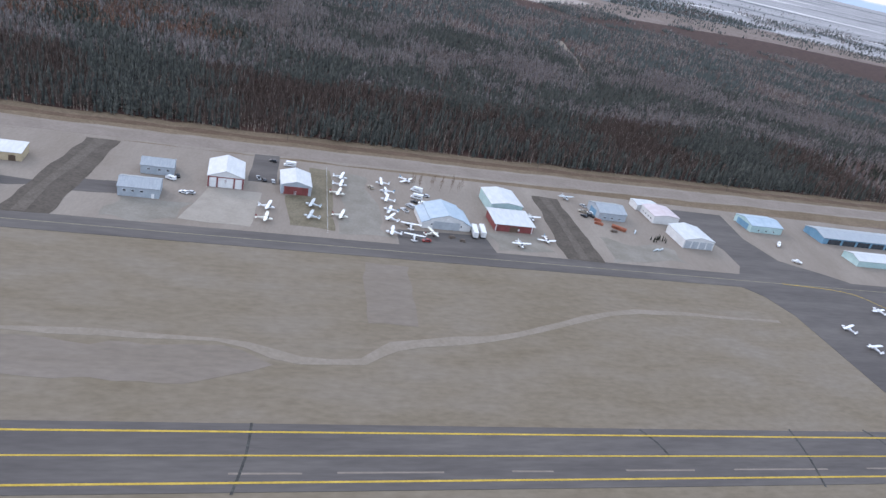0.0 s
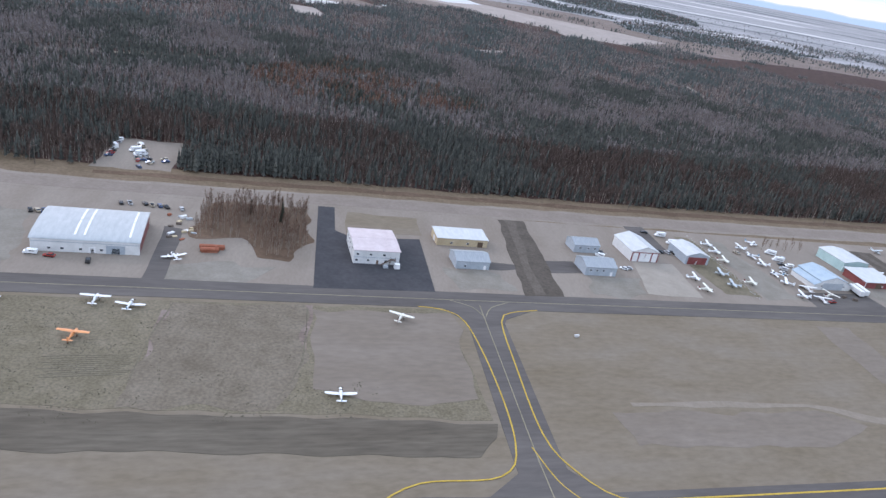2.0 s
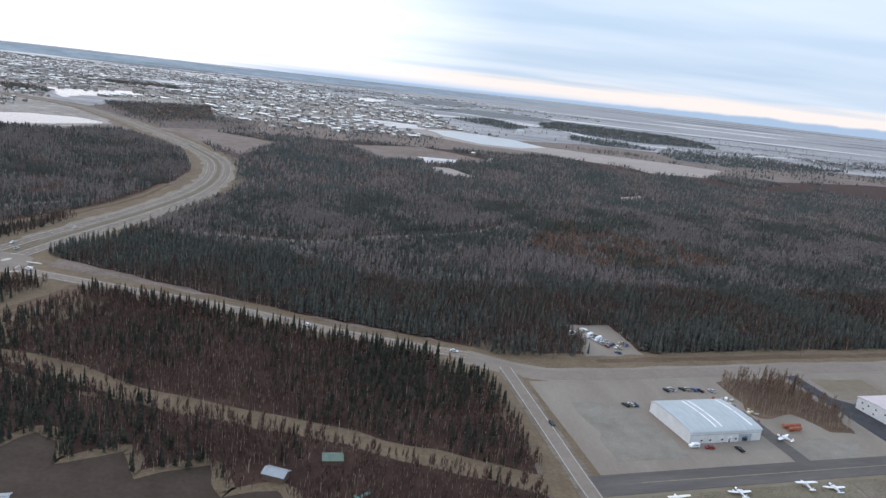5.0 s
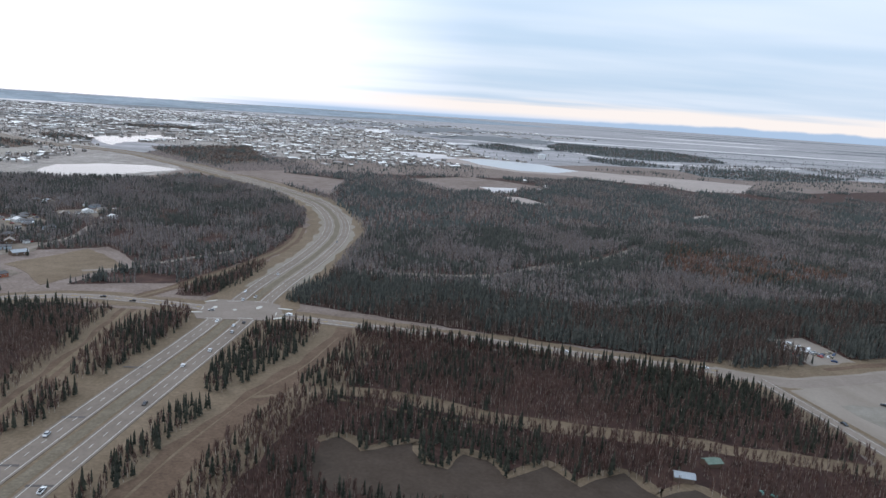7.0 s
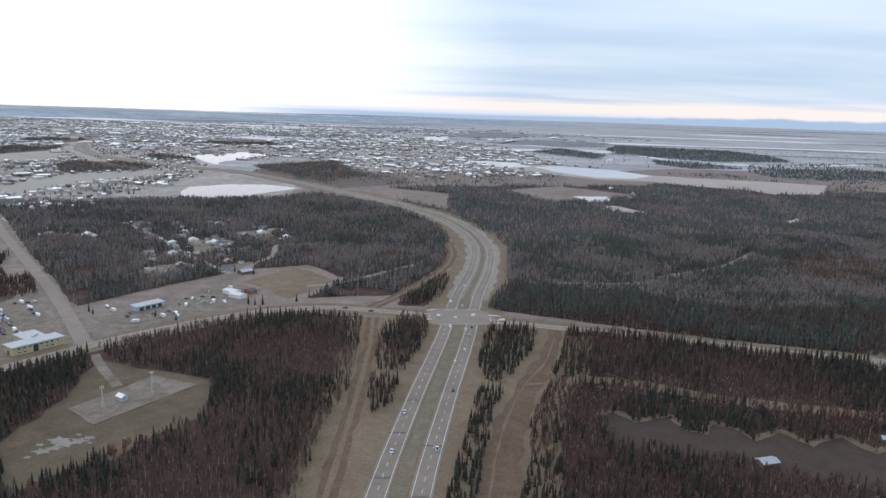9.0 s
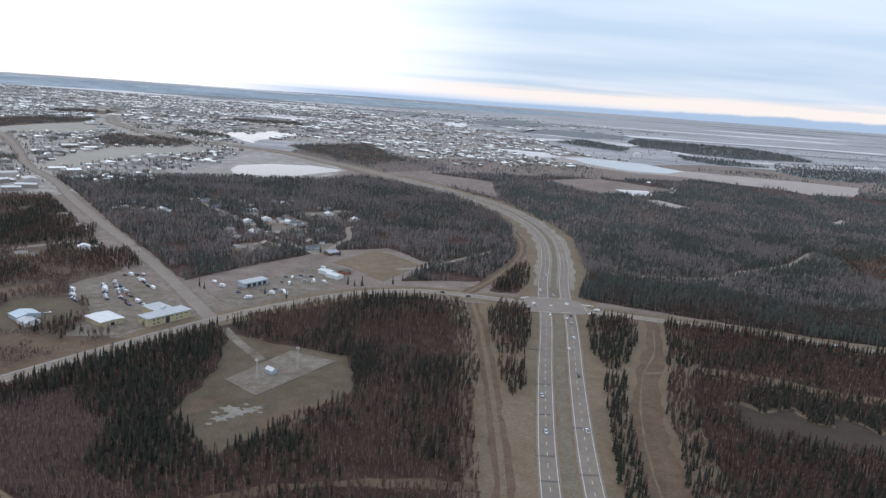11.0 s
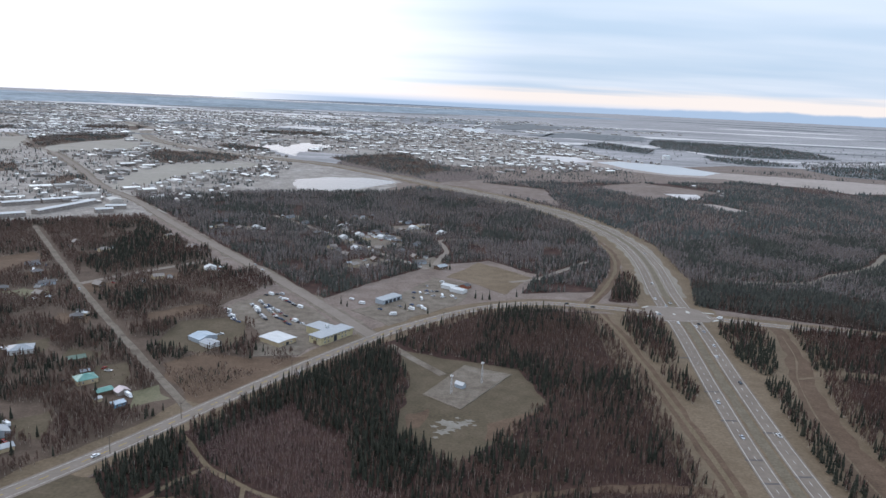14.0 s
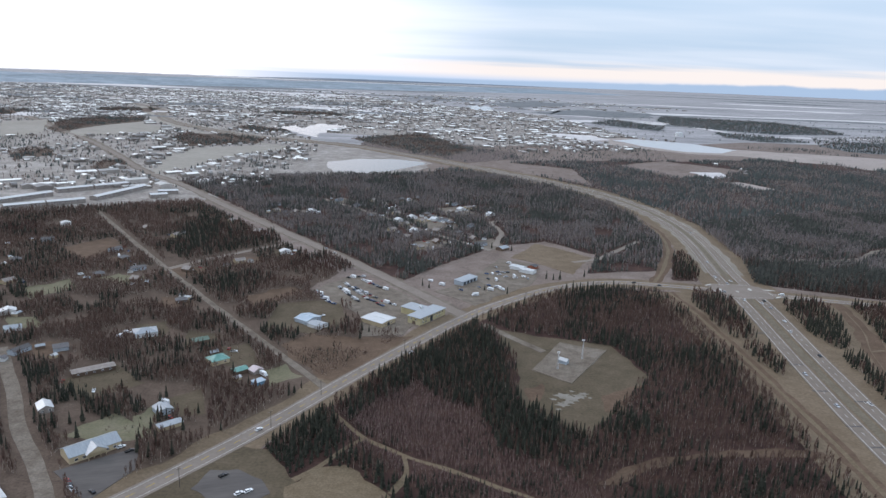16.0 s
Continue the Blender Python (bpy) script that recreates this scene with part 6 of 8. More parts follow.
hangar("hangar", 150, 168, 42.5, 56, 4.8, 2.4, "ridge_x", M_wall_grey, M_roof_grey, "grey metal hangar with three windows and a white door", "hangar",
       windows("front", (-6, -2.4, 1.4), 2.6) + [("front", "door", 6.2, 0, 1.3, 2.4, M_trim)])
hangar("hangar", 156, 171.5, 71, 82.5, 4.6, 2.2, "ridge_x", M_wall_grey, M_roof_grey, "grey metal building with a ridged roof", "building",
       windows("front", (-4, 1, 5), 2.4))
t = hangar("hangar", 188, 205.5, 63.5, 86, 6.0, 3.0, "ridge_y", M_wall_white, M_roof_white, "white hangar with dark red trim round its door panels", "hangar",
           [("front", "door_panel", -6.1, 0.1, 2.5, 5.1, M_trim), ("front", "door_panel", 0, 0.1, 6.6, 5.1, M_trim), ("front", "door_panel", 6.1, 0.1, 2.5, 5.1, M_trim)]
           + [("front", "post", o, 0, 0.75, 5.9, M_red) for o in (-8.3, -4.1, 4.1, 8.3)] + [("front", "beam", 0, 5.3, 17.2, 0.5, M_red), ("front", "emblem", 0, 2.6, 0.9, 2.0, M_red)]
           + windows("right", (-6, 0, 6), 2.5))
hangar("hangar", 224, 239.5, 64, 83, 5.2, 2.2, "ridge_y", M_wall_grey, M_roof_white, "grey hangar with a wide red door and a white roof", "hangar",
       [("front", "door", 0, 0.05, 12.4, 4.4, M_red), ("front", "wicket_door", -0.5, 0.05, 1.2, 2.2, M_trim), ("front", "post", 0.001 - 3.6, 0, 0.25, 4.5, M_wall_brown), ("front", "post", 3.6, 0, 0.25, 4.5, M_wall_brown)])
t = hangar("hangar", 298.5, 317, 39, 59, 5.6, 2.6, "ridge_y", M_wall_white, M_roof_blue, "hangar with a pale blue metal roof and lean-tos", "hangar",
           [("front", "door", 0, 0.05, 14.5, 4.4, M_sheet), ("front", "lamp", 0, 5.6, 0.9, 0.6, M_trim)] + windows("front", (-8, 8), 2.0, 0.9))
for sx in (-1, 1):
    bm = bmesh.new()
    prism(bm, [(sx * 9.2, 0), (sx * 13.4, 0), (sx * 13.4, 3.2), (sx * 9.2, 5.0)], -10, 9, "y")
    lt = part("lean_to", bm, M_wall_white, t, "low side wing")
    bm = bmesh.new()
    prism(bm, [(sx * 9.1, 5.1), (sx * 13.8, 3.1), (sx * 13.8, 3.35), (sx * 9.1, 5.4)], -10.4, 9.4, "y")
    part("lean_to_roof", bm, M_roof_blue, lt)
hangar("warehouse", 340, 359, 66, 89, 6.2, 1.4, "ridge_y", M_wall_teal, M_roof_white, "pale green warehouse with a white roof", "warehouse", windows("front", (-5, 5), 3))
t = hangar("open_shed", 336.5, 358.5, 44, 61.5, 4.3, 0.9, "mono", M_red, M_roof_white, "red shed with a white roof on pale posts", "shed",
           [("front", "post", o, 0, 0.5, 4.2, M_trim) for o in (-10.6, 10.4)] + [("front", "door", 0, 0, 5, 3.2, M_wall_brown), ("front", "wheel_emblem", 2.6, 1.0, 1.2, 1.2, M_trim)], over=0.9)
hangar("house", 412.5, 431, 74, 91, 4.8, 2.6, "ridge_x", M_wall_grey, M_roof_grey, "blue-grey building with a grey metal roof", "building", windows("front", (-5, 0, 5)) + [("left", "door", 0, 0, 8, 4, M_wall_blue)])
hangar("storage_unit", 450, 465, 96, 106, 4.0, 0.8, "ridge_x", M_wall_white, M_roof_white, "white storage building beside a gravel drive", "storage")
hangar("storage_unit", 452.5, 470.5, 77.5, 95, 5.0, 1.2, "ridge_y", M_wall_white, M_roof_pink, "white storage building with a pinkish roof", "storage", windows("left", (-5, -1.5, 2, 5.5), 1.6))
hangar("hangar", 455.5, 476, 45.5, 66, 5.4, 2.0, "ridge_y", M_wall_white, M_roof_white, "white hangar with tall grey door panels", "hangar",
       [("front", "door_panel", o, 0.1, 4.0, 4.6, M_sheet) for o in (-7.5, -2.6, 2.6, 7.5)])
hangar("hangar", 528, 553, 80.5, 99, 4.8, 2.0, "ridge_x", M_wall_teal, M_roof_blue, "pale hangar with a blue metal roof", "hangar", windows("front", (-6, 0, 6)) + [("left", "door", 0, 0, 12, 4.2, M_wall_blue)])
hangar("hangar_row", 582, 690, 74, 93, 4.4, 2.0, "ridge_x", M_wall_blue, M_roof_grey, "long blue row of open hangar bays", "hangar",
       [("front", "bay_door", -44 + 12.6 * k, 0.05, 10.6, 3.6, M_pane) for k in range(8)])
hangar("hangar_row", 584, 660, 43, 57, 4.0, 1.8, "ridge_x", M_wall_teal, M_roof_white, "pale teal row of hangar bays with a white roof", "hangar",
       [("front", "bay_door", -30 + 10 * k, 0.05, 8.6, 3.2, M_wall_teal) for k in range(7)])

# ---- light aircraft ----


def ring(x, hw, z0, z1, n=10):
    zc, hz = (z0 + z1) / 2, (z1 - z0) / 2
    return [(hw * math.cos(a), x, zc + hz * math.sin(a)) for a in [6.2832 * k / n for k in range(n)]]


def plane_parts(t, paint, high=True, twin=False, strip_m=None):
    """Parts of a small aircraft that points to +y, standing on its wheels; span about 10.9 m, length 8.2 m."""
    bm = bmesh.new()
    loft(bm, [ring(3.3, 0.28, 0.95, 1.45), ring(2.9, 0.5, 0.75, 1.65), ring(1.7, 0.58, 0.6, 1.75), ring(0.9, 0.6, 0.55, 2.25 if high else 2.05), ring(-0.4, 0.6, 0.6, 2.3 if high else 2.1), ring(-1.6, 0.42, 0.75, 1.8), ring(-4.6, 0.12, 1.05, 1.45)])
    f = part("fuselage", bm, paint, t)
    bm = bmesh.new()
    prism(bm, [(1.72, 1.72), (0.92, 2.22), (0.88, 1.6), (1.7, 1.5)], -0.52, 0.52, "x")
    part("windshield", bm, M_pane, f)
    zw = 2.25 if high else 0.85
    for s in (-1, 1):
        bm = bmesh.new()
        dz = 0.12 if high else 0.45
        loft(bm, [[(s * 0.3, 1.05, zw), (s * 0.3, 0.2, zw + 0.16), (s * 0.3, -0.6, zw + 0.04), (s * 0.3, 0.2, zw - 0.03)],
                  [(s * 3.2, 1.05, zw + dz * 0.5), (s * 3.2, 0.2, zw + dz * 0.5 + 0.15), (s * 3.2, -0.6, zw + dz * 0.5 + 0.03), (s * 3.2, 0.2, zw + dz * 0.5 - 0.03)],
                  [(s * 5.45, 0.8, zw + dz), (s * 5.45, 0.2, zw + dz + 0.08), (s * 5.45, -0.35, zw + dz + 0.02), (s * 5.45, 0.2, zw + dz - 0.02)]])
        part("wing", bm, paint, t)
        if high:
            bm = bmesh.new()
            tube(bm, (s * 0.55, 0.5, 0.75), (s * 2.7, 0.5, 2.28), 0.05, 0.05, 4)
            part("wing_strut", bm, paint, t)
        if twin:
            bm = bmesh.new()
            loft(bm, [ring(1.9, 0.2, 0.75, 1.2), ring(1.2, 0.36, 0.6, 1.3), ring(-0.6, 0.2, 0.8, 1.15)])
            for v in bm.verts:
                v.co.x += s * 2.0
            part("engine_nacelle", bm, paint, t)
        bm = bmesh.new()
        loft(bm, [[(s * 0.05, -3.7, 1.3), (s * 0.05, -4.1, 1.38), (s * 0.05, -4.7, 1.3), (s * 0.05, -4.1, 1.26)], [(s * 1.7, -4.0, 1.32), (s * 1.7, -4.2, 1.36), (s * 1.7, -4.65, 1.32), (s * 1.7, -4.2, 1.29)]])
        part("tailplane", bm, paint, t)
    bm = bmesh.new()
    loft(bm, [[(-0.06, -3.5, 1.35), (0.06, -3.5, 1.35), (0.06, -4.7, 1.35), (-0.06, -4.7, 1.35)], [(-0.03, -4.3, 2.6), (0.03, -4.3, 2.6), (0.03, -4.85, 2.6), (-0.03, -4.85, 2.6)]])
    part("fin", bm, strip_m or paint, t)
    bm = bmesh.new()
    tube(bm, (0, 3.3, 1.2), (0, 3.55, 1.2), 0.16, 0.03, 8)
    part("spinner", bm, M_silver, t)
    bm = bmesh.new()
    box(bm, -0.95, 0.95, 3.36, 3.40, 1.13, 1.27)
    part("propeller", bm, M_rubber, t)
    for x, y in ((-1.15, 0.4), (1.15, 0.4), (0, 2.5) if not high else (0, -4.3)):
        bm = bmesh.new()
        r = 0.32 if abs(x) > 0.1 or not high else 0.16
        tube(bm, (x - 0.09, y, r), (x + 0.09, y, r), r, r, 10)
        wh = part("wheel", bm, M_rubber, t)
        bm = bmesh.new()
        tube(bm, (x, y, r), (x * 0.4, y, 0.85 if y > -3 else 1.1), 0.05, 0.06, 4)
        part("gear_leg", bm, paint, wh)
    return t


def stand(u, v, du, dv):
    """A pose at (u, v) on the airfield with the nose along (du, dv)."""
    a = math.degrees(math.atan2(dv, du)) - 90 + AXIS
    x, y = field(u, v)
    return pose(x, y, 0.24, 0, 0, a)


PLANES = {
    "white high-wing light aircraft": (M_plane, True, False, None),
    "cream high-wing light aircraft": (M_cream, True, False, M_red),
    "green high-wing light aircraft": (M_roof_green, True, False, None),
    "silver high-wing light aircraft": (M_silver, True, False, None),
    "orange high-wing light aircraft": (M_orange, True, False, None),
    "white low-wing light aircraft": (M_plane, False, False, M_wall_blue),
    "white twin-engined light aircraft": (M_plane, False, True, None)}
W, C, GN, S, O, LW, TW = PLANES
first = {}
for kind, u, v, du, dv, where in (
        (W, 217.5, 43.5, 1, -0.25, "parked on gravel"), (C, 216.3, 30.2, 1, -0.15, "parked on gravel"), (S, 239.4, 51.1, -1, 0.3, "parked on gravel"), (S, 237.9, 37.1, -1, 0.3, "parked on gravel"),
        (W, 258.1, 92.4, 1, -0.3, "parked in a row"), (W, 256.8, 81.5, 1, -0.25, "parked in a row"), (C, 254.3, 69.2, 1, -0.3, "parked in a row"), (C, 253.2, 41, 1, -0.3, "parked on gravel"),
        (W, 280.8, 90.3, -1, 0.1, "parked in a row"), (LW, 281.9, 79.3, -1, 0.1, "parked in a row"), (W, 280.6, 67.5, -1, 0.3, "parked in a row"), (LW, 280.4, 54.7, -1, 0.35, "parked in a row"),
        (W, 278.9, 43.6, -1, 0.7, "parked in a row"), (W, 277.4, 27.7, -1, 0.25, "parked in a row"), (W, 288.5, 37, 0.2, 1, "parked beside a hangar"), (W, 288, 24.5, 0.25, 1, "parked beside a hangar"),
        (C, 298.5, 30.2, 1, 0.3, "parked before a hangar"), (LW, 296.8, 99.3, 0.6, -0.7, "parked near the road"), (W, 345.7, 26.5, 0.05, -1, "parked before a shed"),
        (LW, 363.8, 35.5, 0, -1, "parked beside bare dirt"), (W, 364.4, 62.5, 0.05, -1, "parked beside a shed"), (S, 401, 100, 0.1, -1, "parked near the road"),
        (W, 505.4, -35.9, -0.4, 1, "parked on asphalt"), (W, 506.9, -52.6, -0.15, 1, "parked on asphalt"), (TW, 545.8, -14.8, -0.25, 1, "parked on asphalt"),
        (C, -142.2, -3.7, 0, 1, "tied down on rough grass"), (TW, -110.8, -2.2, 0.1, 1, "tied down on rough grass"), (W, -74.4, -1.2, 0.1, 1, "tied down on rough grass"), (LW, -61.9, -4.6, 0.15, 1, "tied down on rough grass"),
        (O, -77, -26.5, 0.2, 1, "tied down on rough grass"), (C, 42, -8.5, 0.5, 0.9, "tied down on rough grass"), (LW, 11.3, -60.5, 0.06, 1, "tied down on rough grass"), (TW, -50.3, 38.5, -0.45, 1, "parked beside a big hangar"), (GN, -271.6, 11.7, -0.5, 0.9, "parked beside a dark basin")):
    m = stand(u, v, du, dv)
    if kind not in first:
        first[kind] = plane_parts(thing("light_aircraft", 0, 0, 0, kind + " " + where, "aircraft", "parked light aircraft"), *PLANES[kind])
        first[kind].matrix_basis = m
    else:
        tagged(copy_thing(first[kind], m), kind + " " + where)

# ---- retired three-engined jet ----


def jetliner():
    """A narrow jet that points to +y, 46 m long, with engines at the tail and a high tailplane."""
    t = thing("jetliner", 0, 0, 0, "retired white cargo jet with a purple tail on rough grass", "aircraft")
    bm = bmesh.new()
    R = [ring(22, 0.3, 2.6, 3.3, 14), ring(20.6, 1.3, 1.9, 4.1, 14), ring(18.5, 1.8, 1.6, 4.9, 14), ring(15, 1.9, 1.5, 5.3, 14), ring(-8, 1.9, 1.5, 5.3, 14), ring(-12, 1.75, 1.8, 5.3, 14), ring(-17, 1.2, 2.8, 5.2, 14), ring(-20.5, 0.55, 3.6, 4.9, 14)]
    loft(bm, R)
    f = part("fuselage", bm, M_plane, t, "white fuselage")
    bm = bmesh.new()
    loft(bm, [ring(-10.5, 1.93, 1.62, 5.36, 14), ring(-12.2, 1.80, 1.82, 5.36, 14), ring(-17, 1.24, 2.76, 5.24, 14), ring(-20.6, 0.58, 3.56, 4.94, 14)])
    part("tail_band", bm, M_purple, f, "dark purple tail end")
    bm = bmesh.new()
    box(bm, -1.35, 1.35, 18.9, 19.7, 4.35, 4.75)
    part("cockpit_window", bm, M_pane, f)
    for sx in (-1, 1):
        bm = bmesh.new()
        for k, (y, L) in enumerate(((12.4, 0.9), (11.2, 0.9), (10.0, 0.9), (8.9, 0.8))):
            box(bm, sx * 1.84 if sx < 0 else 1.78, sx * 1.78 if sx < 0 else 1.95, y - L / 2, y + L / 2, 3.4, 4.4 if k else 4.7)
        part("lettering_bar", bm, M_purple, f)
        bm = bmesh.new()
        box(bm, -1.95 if sx < 0 else 1.80, -1.80 if sx < 0 else 1.95, 6.6, 8.0, 3.4, 4.5)
        part("lettering_bar", bm, M_orange, f)
        bm = bmesh.new()
        loft(bm, [[(sx * 1.2, 5.5, 2.0), (sx * 1.2, 1.5, 2.5), (sx * 1.2, -2.6, 2.1), (sx * 1.2, 1.5, 1.75)], [(sx * 6.5, 0.6, 2.6), (sx * 6.5, -1.4, 2.85), (sx * 6.5, -3.6, 2.6), (sx * 6.5, -1.4, 2.45)],
                  [(sx * 17.2, -7.0, 3.7), (sx * 17.2, -8.1, 3.8), (sx * 17.2, -9.6, 3.7), (sx * 17.2, -8.1, 3.6)]])
        wg = part("wing", bm, M_plane, t)
        bm = bmesh.new()
        loft(bm, [[(sx * 1.9, -2.4, 2.2), (sx * 1.9, -3.7, 1.95), (sx * 1.9, -3.8, 2.05)], [(sx * 6.4, -3.4, 2.7), (sx * 6.4, -4.6, 2.45), (sx * 6.4, -4.7, 2.55)]])
        part("flap", bm, M_sheet, wg)
        bm = bmesh.new()
        loft(bm, [[(sx * 2.6 + 0.75 * math.cos(a), y, 4.0 + 0.75 * q * math.sin(a)) for a in [6.2832 * k / 12 for k in range(12)]] for y, q in ((-9.2, 0.9), (-10.5, 1.0), (-13.5, 0.7))])
        part("engine", bm, M_plane, t)
        bm = bmesh.new()
        loft(bm, [[(sx * 0.1, -19.6, 9.3), (sx * 0.1, -20.6, 9.45), (sx * 0.1, -22.4, 9.3), (sx * 0.1, -20.6, 9.2)], [(sx * 5.4, -22.2, 9.2), (sx * 5.4, -22.8, 9.28), (sx * 5.4, -23.8, 9.2), (sx * 5.4, -22.8, 9.14)]])
        part("tailplane", bm, M_plane, t)
        bm = bmesh.new()
        tube(bm, (sx * 2.8, -1.5, 0.6), (sx * 2.4, -1.5, 2.3), 0.16, 0.2, 6)
        lg = part("gear_leg", bm, M_steel, t)
        for q in (-0.45, 0.45):
            bm = bmesh.new()
            tube(bm, (sx * 2.8 + q - 0.2, -1.5, 0.6), (sx * 2.8 + q + 0.2, -1.5, 0.6), 0.6, 0.6, 10)
            part("wheel", bm, M_rubber, lg)
    bm = bmesh.new()
    tube(bm, (0, 17.4, 0.45), (0, 17.4, 2.0), 0.14, 0.14, 6)
    lg = part("gear_leg", bm, M_steel, t)
    bm = bmesh.new()
    tube(bm, (-0.35, 17.4, 0.45), (0.35, 17.4, 0.45), 0.45, 0.45, 10)
    part("wheel", bm, M_rubber, lg)
    bm = bmesh.new()
    loft(bm, [[(-0.3, -12.5, 5.2), (0.3, -12.5, 5.2), (0.3, -19.5, 4.8), (-0.3, -19.5, 4.8)], [(-0.12, -18.6, 9.4), (0.12, -18.6, 9.4), (0.12, -22.2, 9.4), (-0.12, -22.2, 9.4)]])
    fin = part("fin", bm, M_purple, t, "dark purple fin")
    bm = bmesh.new()
    loft(bm, [[(0.7 * math.cos(a), y, 5.9 + 0.6 * math.sin(a)) for a in [6.2832 * k / 12 for k in range(12)]] for y in (-10.8, -14.5)])
    part("centre_intake", bm, M_plane, t)
    return t


jet = jetliner()
jet.matrix_basis = stand(-143.9, -26.1, 1, 1)
jet.scale = (0.97, 0.97, 0.97)
for u, v, a in ((-127.6, -13.4, 30), (-136.4, -22.6, 40)):
    x, y = field(u, v)
    pod = thing("engine_nacelle", x, y, a, "white engine shell set down on rough grass", "aircraft part", "engine shells")
    bm = bmesh.new()
    loft(bm, [[(q * math.cos(b), yy, 1.15 + q * math.sin(b)) for b in [6.2832 * k / 12 for k in range(12)]] for yy, q in ((-1.5, 0.85), (-0.8, 1.12), (1.0, 1.1), (1.5, 0.9))])
    part("shell", bm, M_plane, pod)
    bm = bmesh.new()
    box(bm, -0.9, 0.9, -1.2, 1.2, 0.0, 0.25)
    part("cradle", bm, M_steel, pod)
    pod.location.z = 0.16

far_tank = thing("water_tank", -300, 2525, 0, "big white water tank with a domed roof", "tank")
bm = bmesh.new()
tube(bm, (0, 0, 0), (0, 0, 13), 15, 15, 24)
part("shell", bm, M_wall_white, far_tank)
bm = bmesh.new()
loft(bm, [[(q * math.cos(a), q * math.sin(a), z) for a in [6.2832 * k / 24 for k in range(24)]] for z, q in ((13.0, 15.6), (13.6, 15.6), (16.5, 9.0), (17.6, 2.0))])
part("roof", bm, M_roof_white, far_tank)

# ---- vehicles ----


def vehicle(kind, colour, label, group="parked cars"):
    """A car, pickup, van or motorhome that points to +y."""
    t = thing(kind, 0, 0, 0, label, kind.replace("_", " "), group)
    paint = CAR_PAINT[colour]
    bm = bmesh.new()
    if kind in ("van", "motorhome"):
        L, H = (6.8, 2.9) if kind == "motorhome" else (5.2, 2.1)
        prism(bm, [(-L / 2, 0.45), (L / 2, 0.45), (L / 2, 1.2), (L / 2 - 0.9, 1.45), (L / 2 - 1.3, H), (-L / 2, H)], -1.0, 1.0, "x")
    else:
        L = 5.2 if kind == "pickup" else 4.6
        prism(bm, [(-L / 2, 0.4), (L / 2, 0.4), (L / 2, 0.85), (L / 2 - 1.2, 1.0), (-L / 2, 1.02)], -0.92, 0.92, "x")
    body = part("body", bm, paint, t)
    if kind not in ("van", "motorhome"):
        bm = bmesh.new()
        back = -0.3 if kind == "pickup" else -L / 2 + 0.5
        prism(bm, [(back, 1.0), (L / 2 - 1.25, 1.0), (L / 2 - 1.9, 1.52), (back + 0.35, 1.52)], -0.82, 0.82, "x")
        part("cabin", bm, M_pane, t)
        bm = bmesh.new()
        box(bm, -0.76, 0.76, back + 0.38, L / 2 - 1.92, 1.51, 1.57)
        part("car_roof", bm, paint, t)
        if kind == "pickup":
            bm = bmesh.new()
            box(bm, -0.75, 0.75, -L / 2 + 0.15, -0.45, 1.0, 1.045)
            part("load_bed", bm, M_rubber, t)
    else:
        bm = bmesh.new()
        prism(bm, [(L / 2 - 0.86, 1.50), (L / 2 - 1.22, 2.05), (L / 2 - 1.30, 2.02), (L / 2 - 0.95, 1.46)], -0.85, 0.85, "x")
        part("windshield", bm, M_pane, t)
        for sx in (-1, 1):
            bm = bmesh.new()
            box(bm, sx * 1.0 - 0.02, sx * 1.0 + 0.02, -L / 2 + 1.0, L / 2 - 2.2, 1.35, 1.75)
            part("side_window", bm, M_pane, t)
    for x in (-0.82, 0.82):
        for y in (-L / 2 + 0.9, L / 2 - 0.95):
            bm = bmesh.new()
            tube(bm, (x - 0.11, y, 0.34), (x + 0.11, y, 0.34), 0.34, 0.34, 10)
            part("wheel", bm, M_rubber, t)
    return t


vstock = {}


def park(kind, colour, x, y, turn, where, z=0.32):
    key = (kind, colour)
    label = f"{colour} {kind.replace('_', ' ')} {where}"
    if key not in vstock:
        vstock[key] = vehicle(kind, colour, label)
        vstock[key].matrix_basis = pose(x, y, z, 0, 0, turn)
        return vstock[key]
    return tagged(copy_thing(vstock[key], pose(x, y, z, 0, 0, turn)), label)


for i, (u, v) in enumerate(((-80, 96.4), (-76, 97), (-69, 97), (-65.7, 96.3), (-62, 95.6), (-58.8, 94.6), (-51.5, 93.6), (-116, 80.4), (-113, 80.4), (-110.6, 80.6))):
    park(("car", "pickup")[i % 2], ("black", "silver", "black", "tan", "blue")[i % 5], *field(u, v), AXIS + 12 + 7 * (i % 3), "parked behind a hangar", 0.13)
for k, c, u, v, a in (("pickup", "black", -82.9, 31.3, 5), ("car", "red", -97.9, 34.3, 80), ("van", "white", -105.3, 36.4, 90), ("car", "black", 216, 78, 10), ("car", "silver", 220.5, 77.5, 5), ("pickup", "black", 224.5, 77.5, 0),
                      ("motorhome", "white", 232, 92, 85), ("car", "black", 221, 107, 70), ("pickup", "black", 173.5, 71.5, 10), ("van", "white", 170.5, 67, 60), ("car", "white", 178, 52, 60), ("car", "silver", 181, 52.5, 70),
                      ("van", "white", 301, 68, 80), ("pickup", "black", 297, 70, 70), ("car", "tan", 274, 84, 20), ("pickup", "black", 409, 77, 40), ("car", "white", 410, 82, 80)):
    park(k, c, *field(u, v), AXIS + a, "parked on the apron", 0.13)
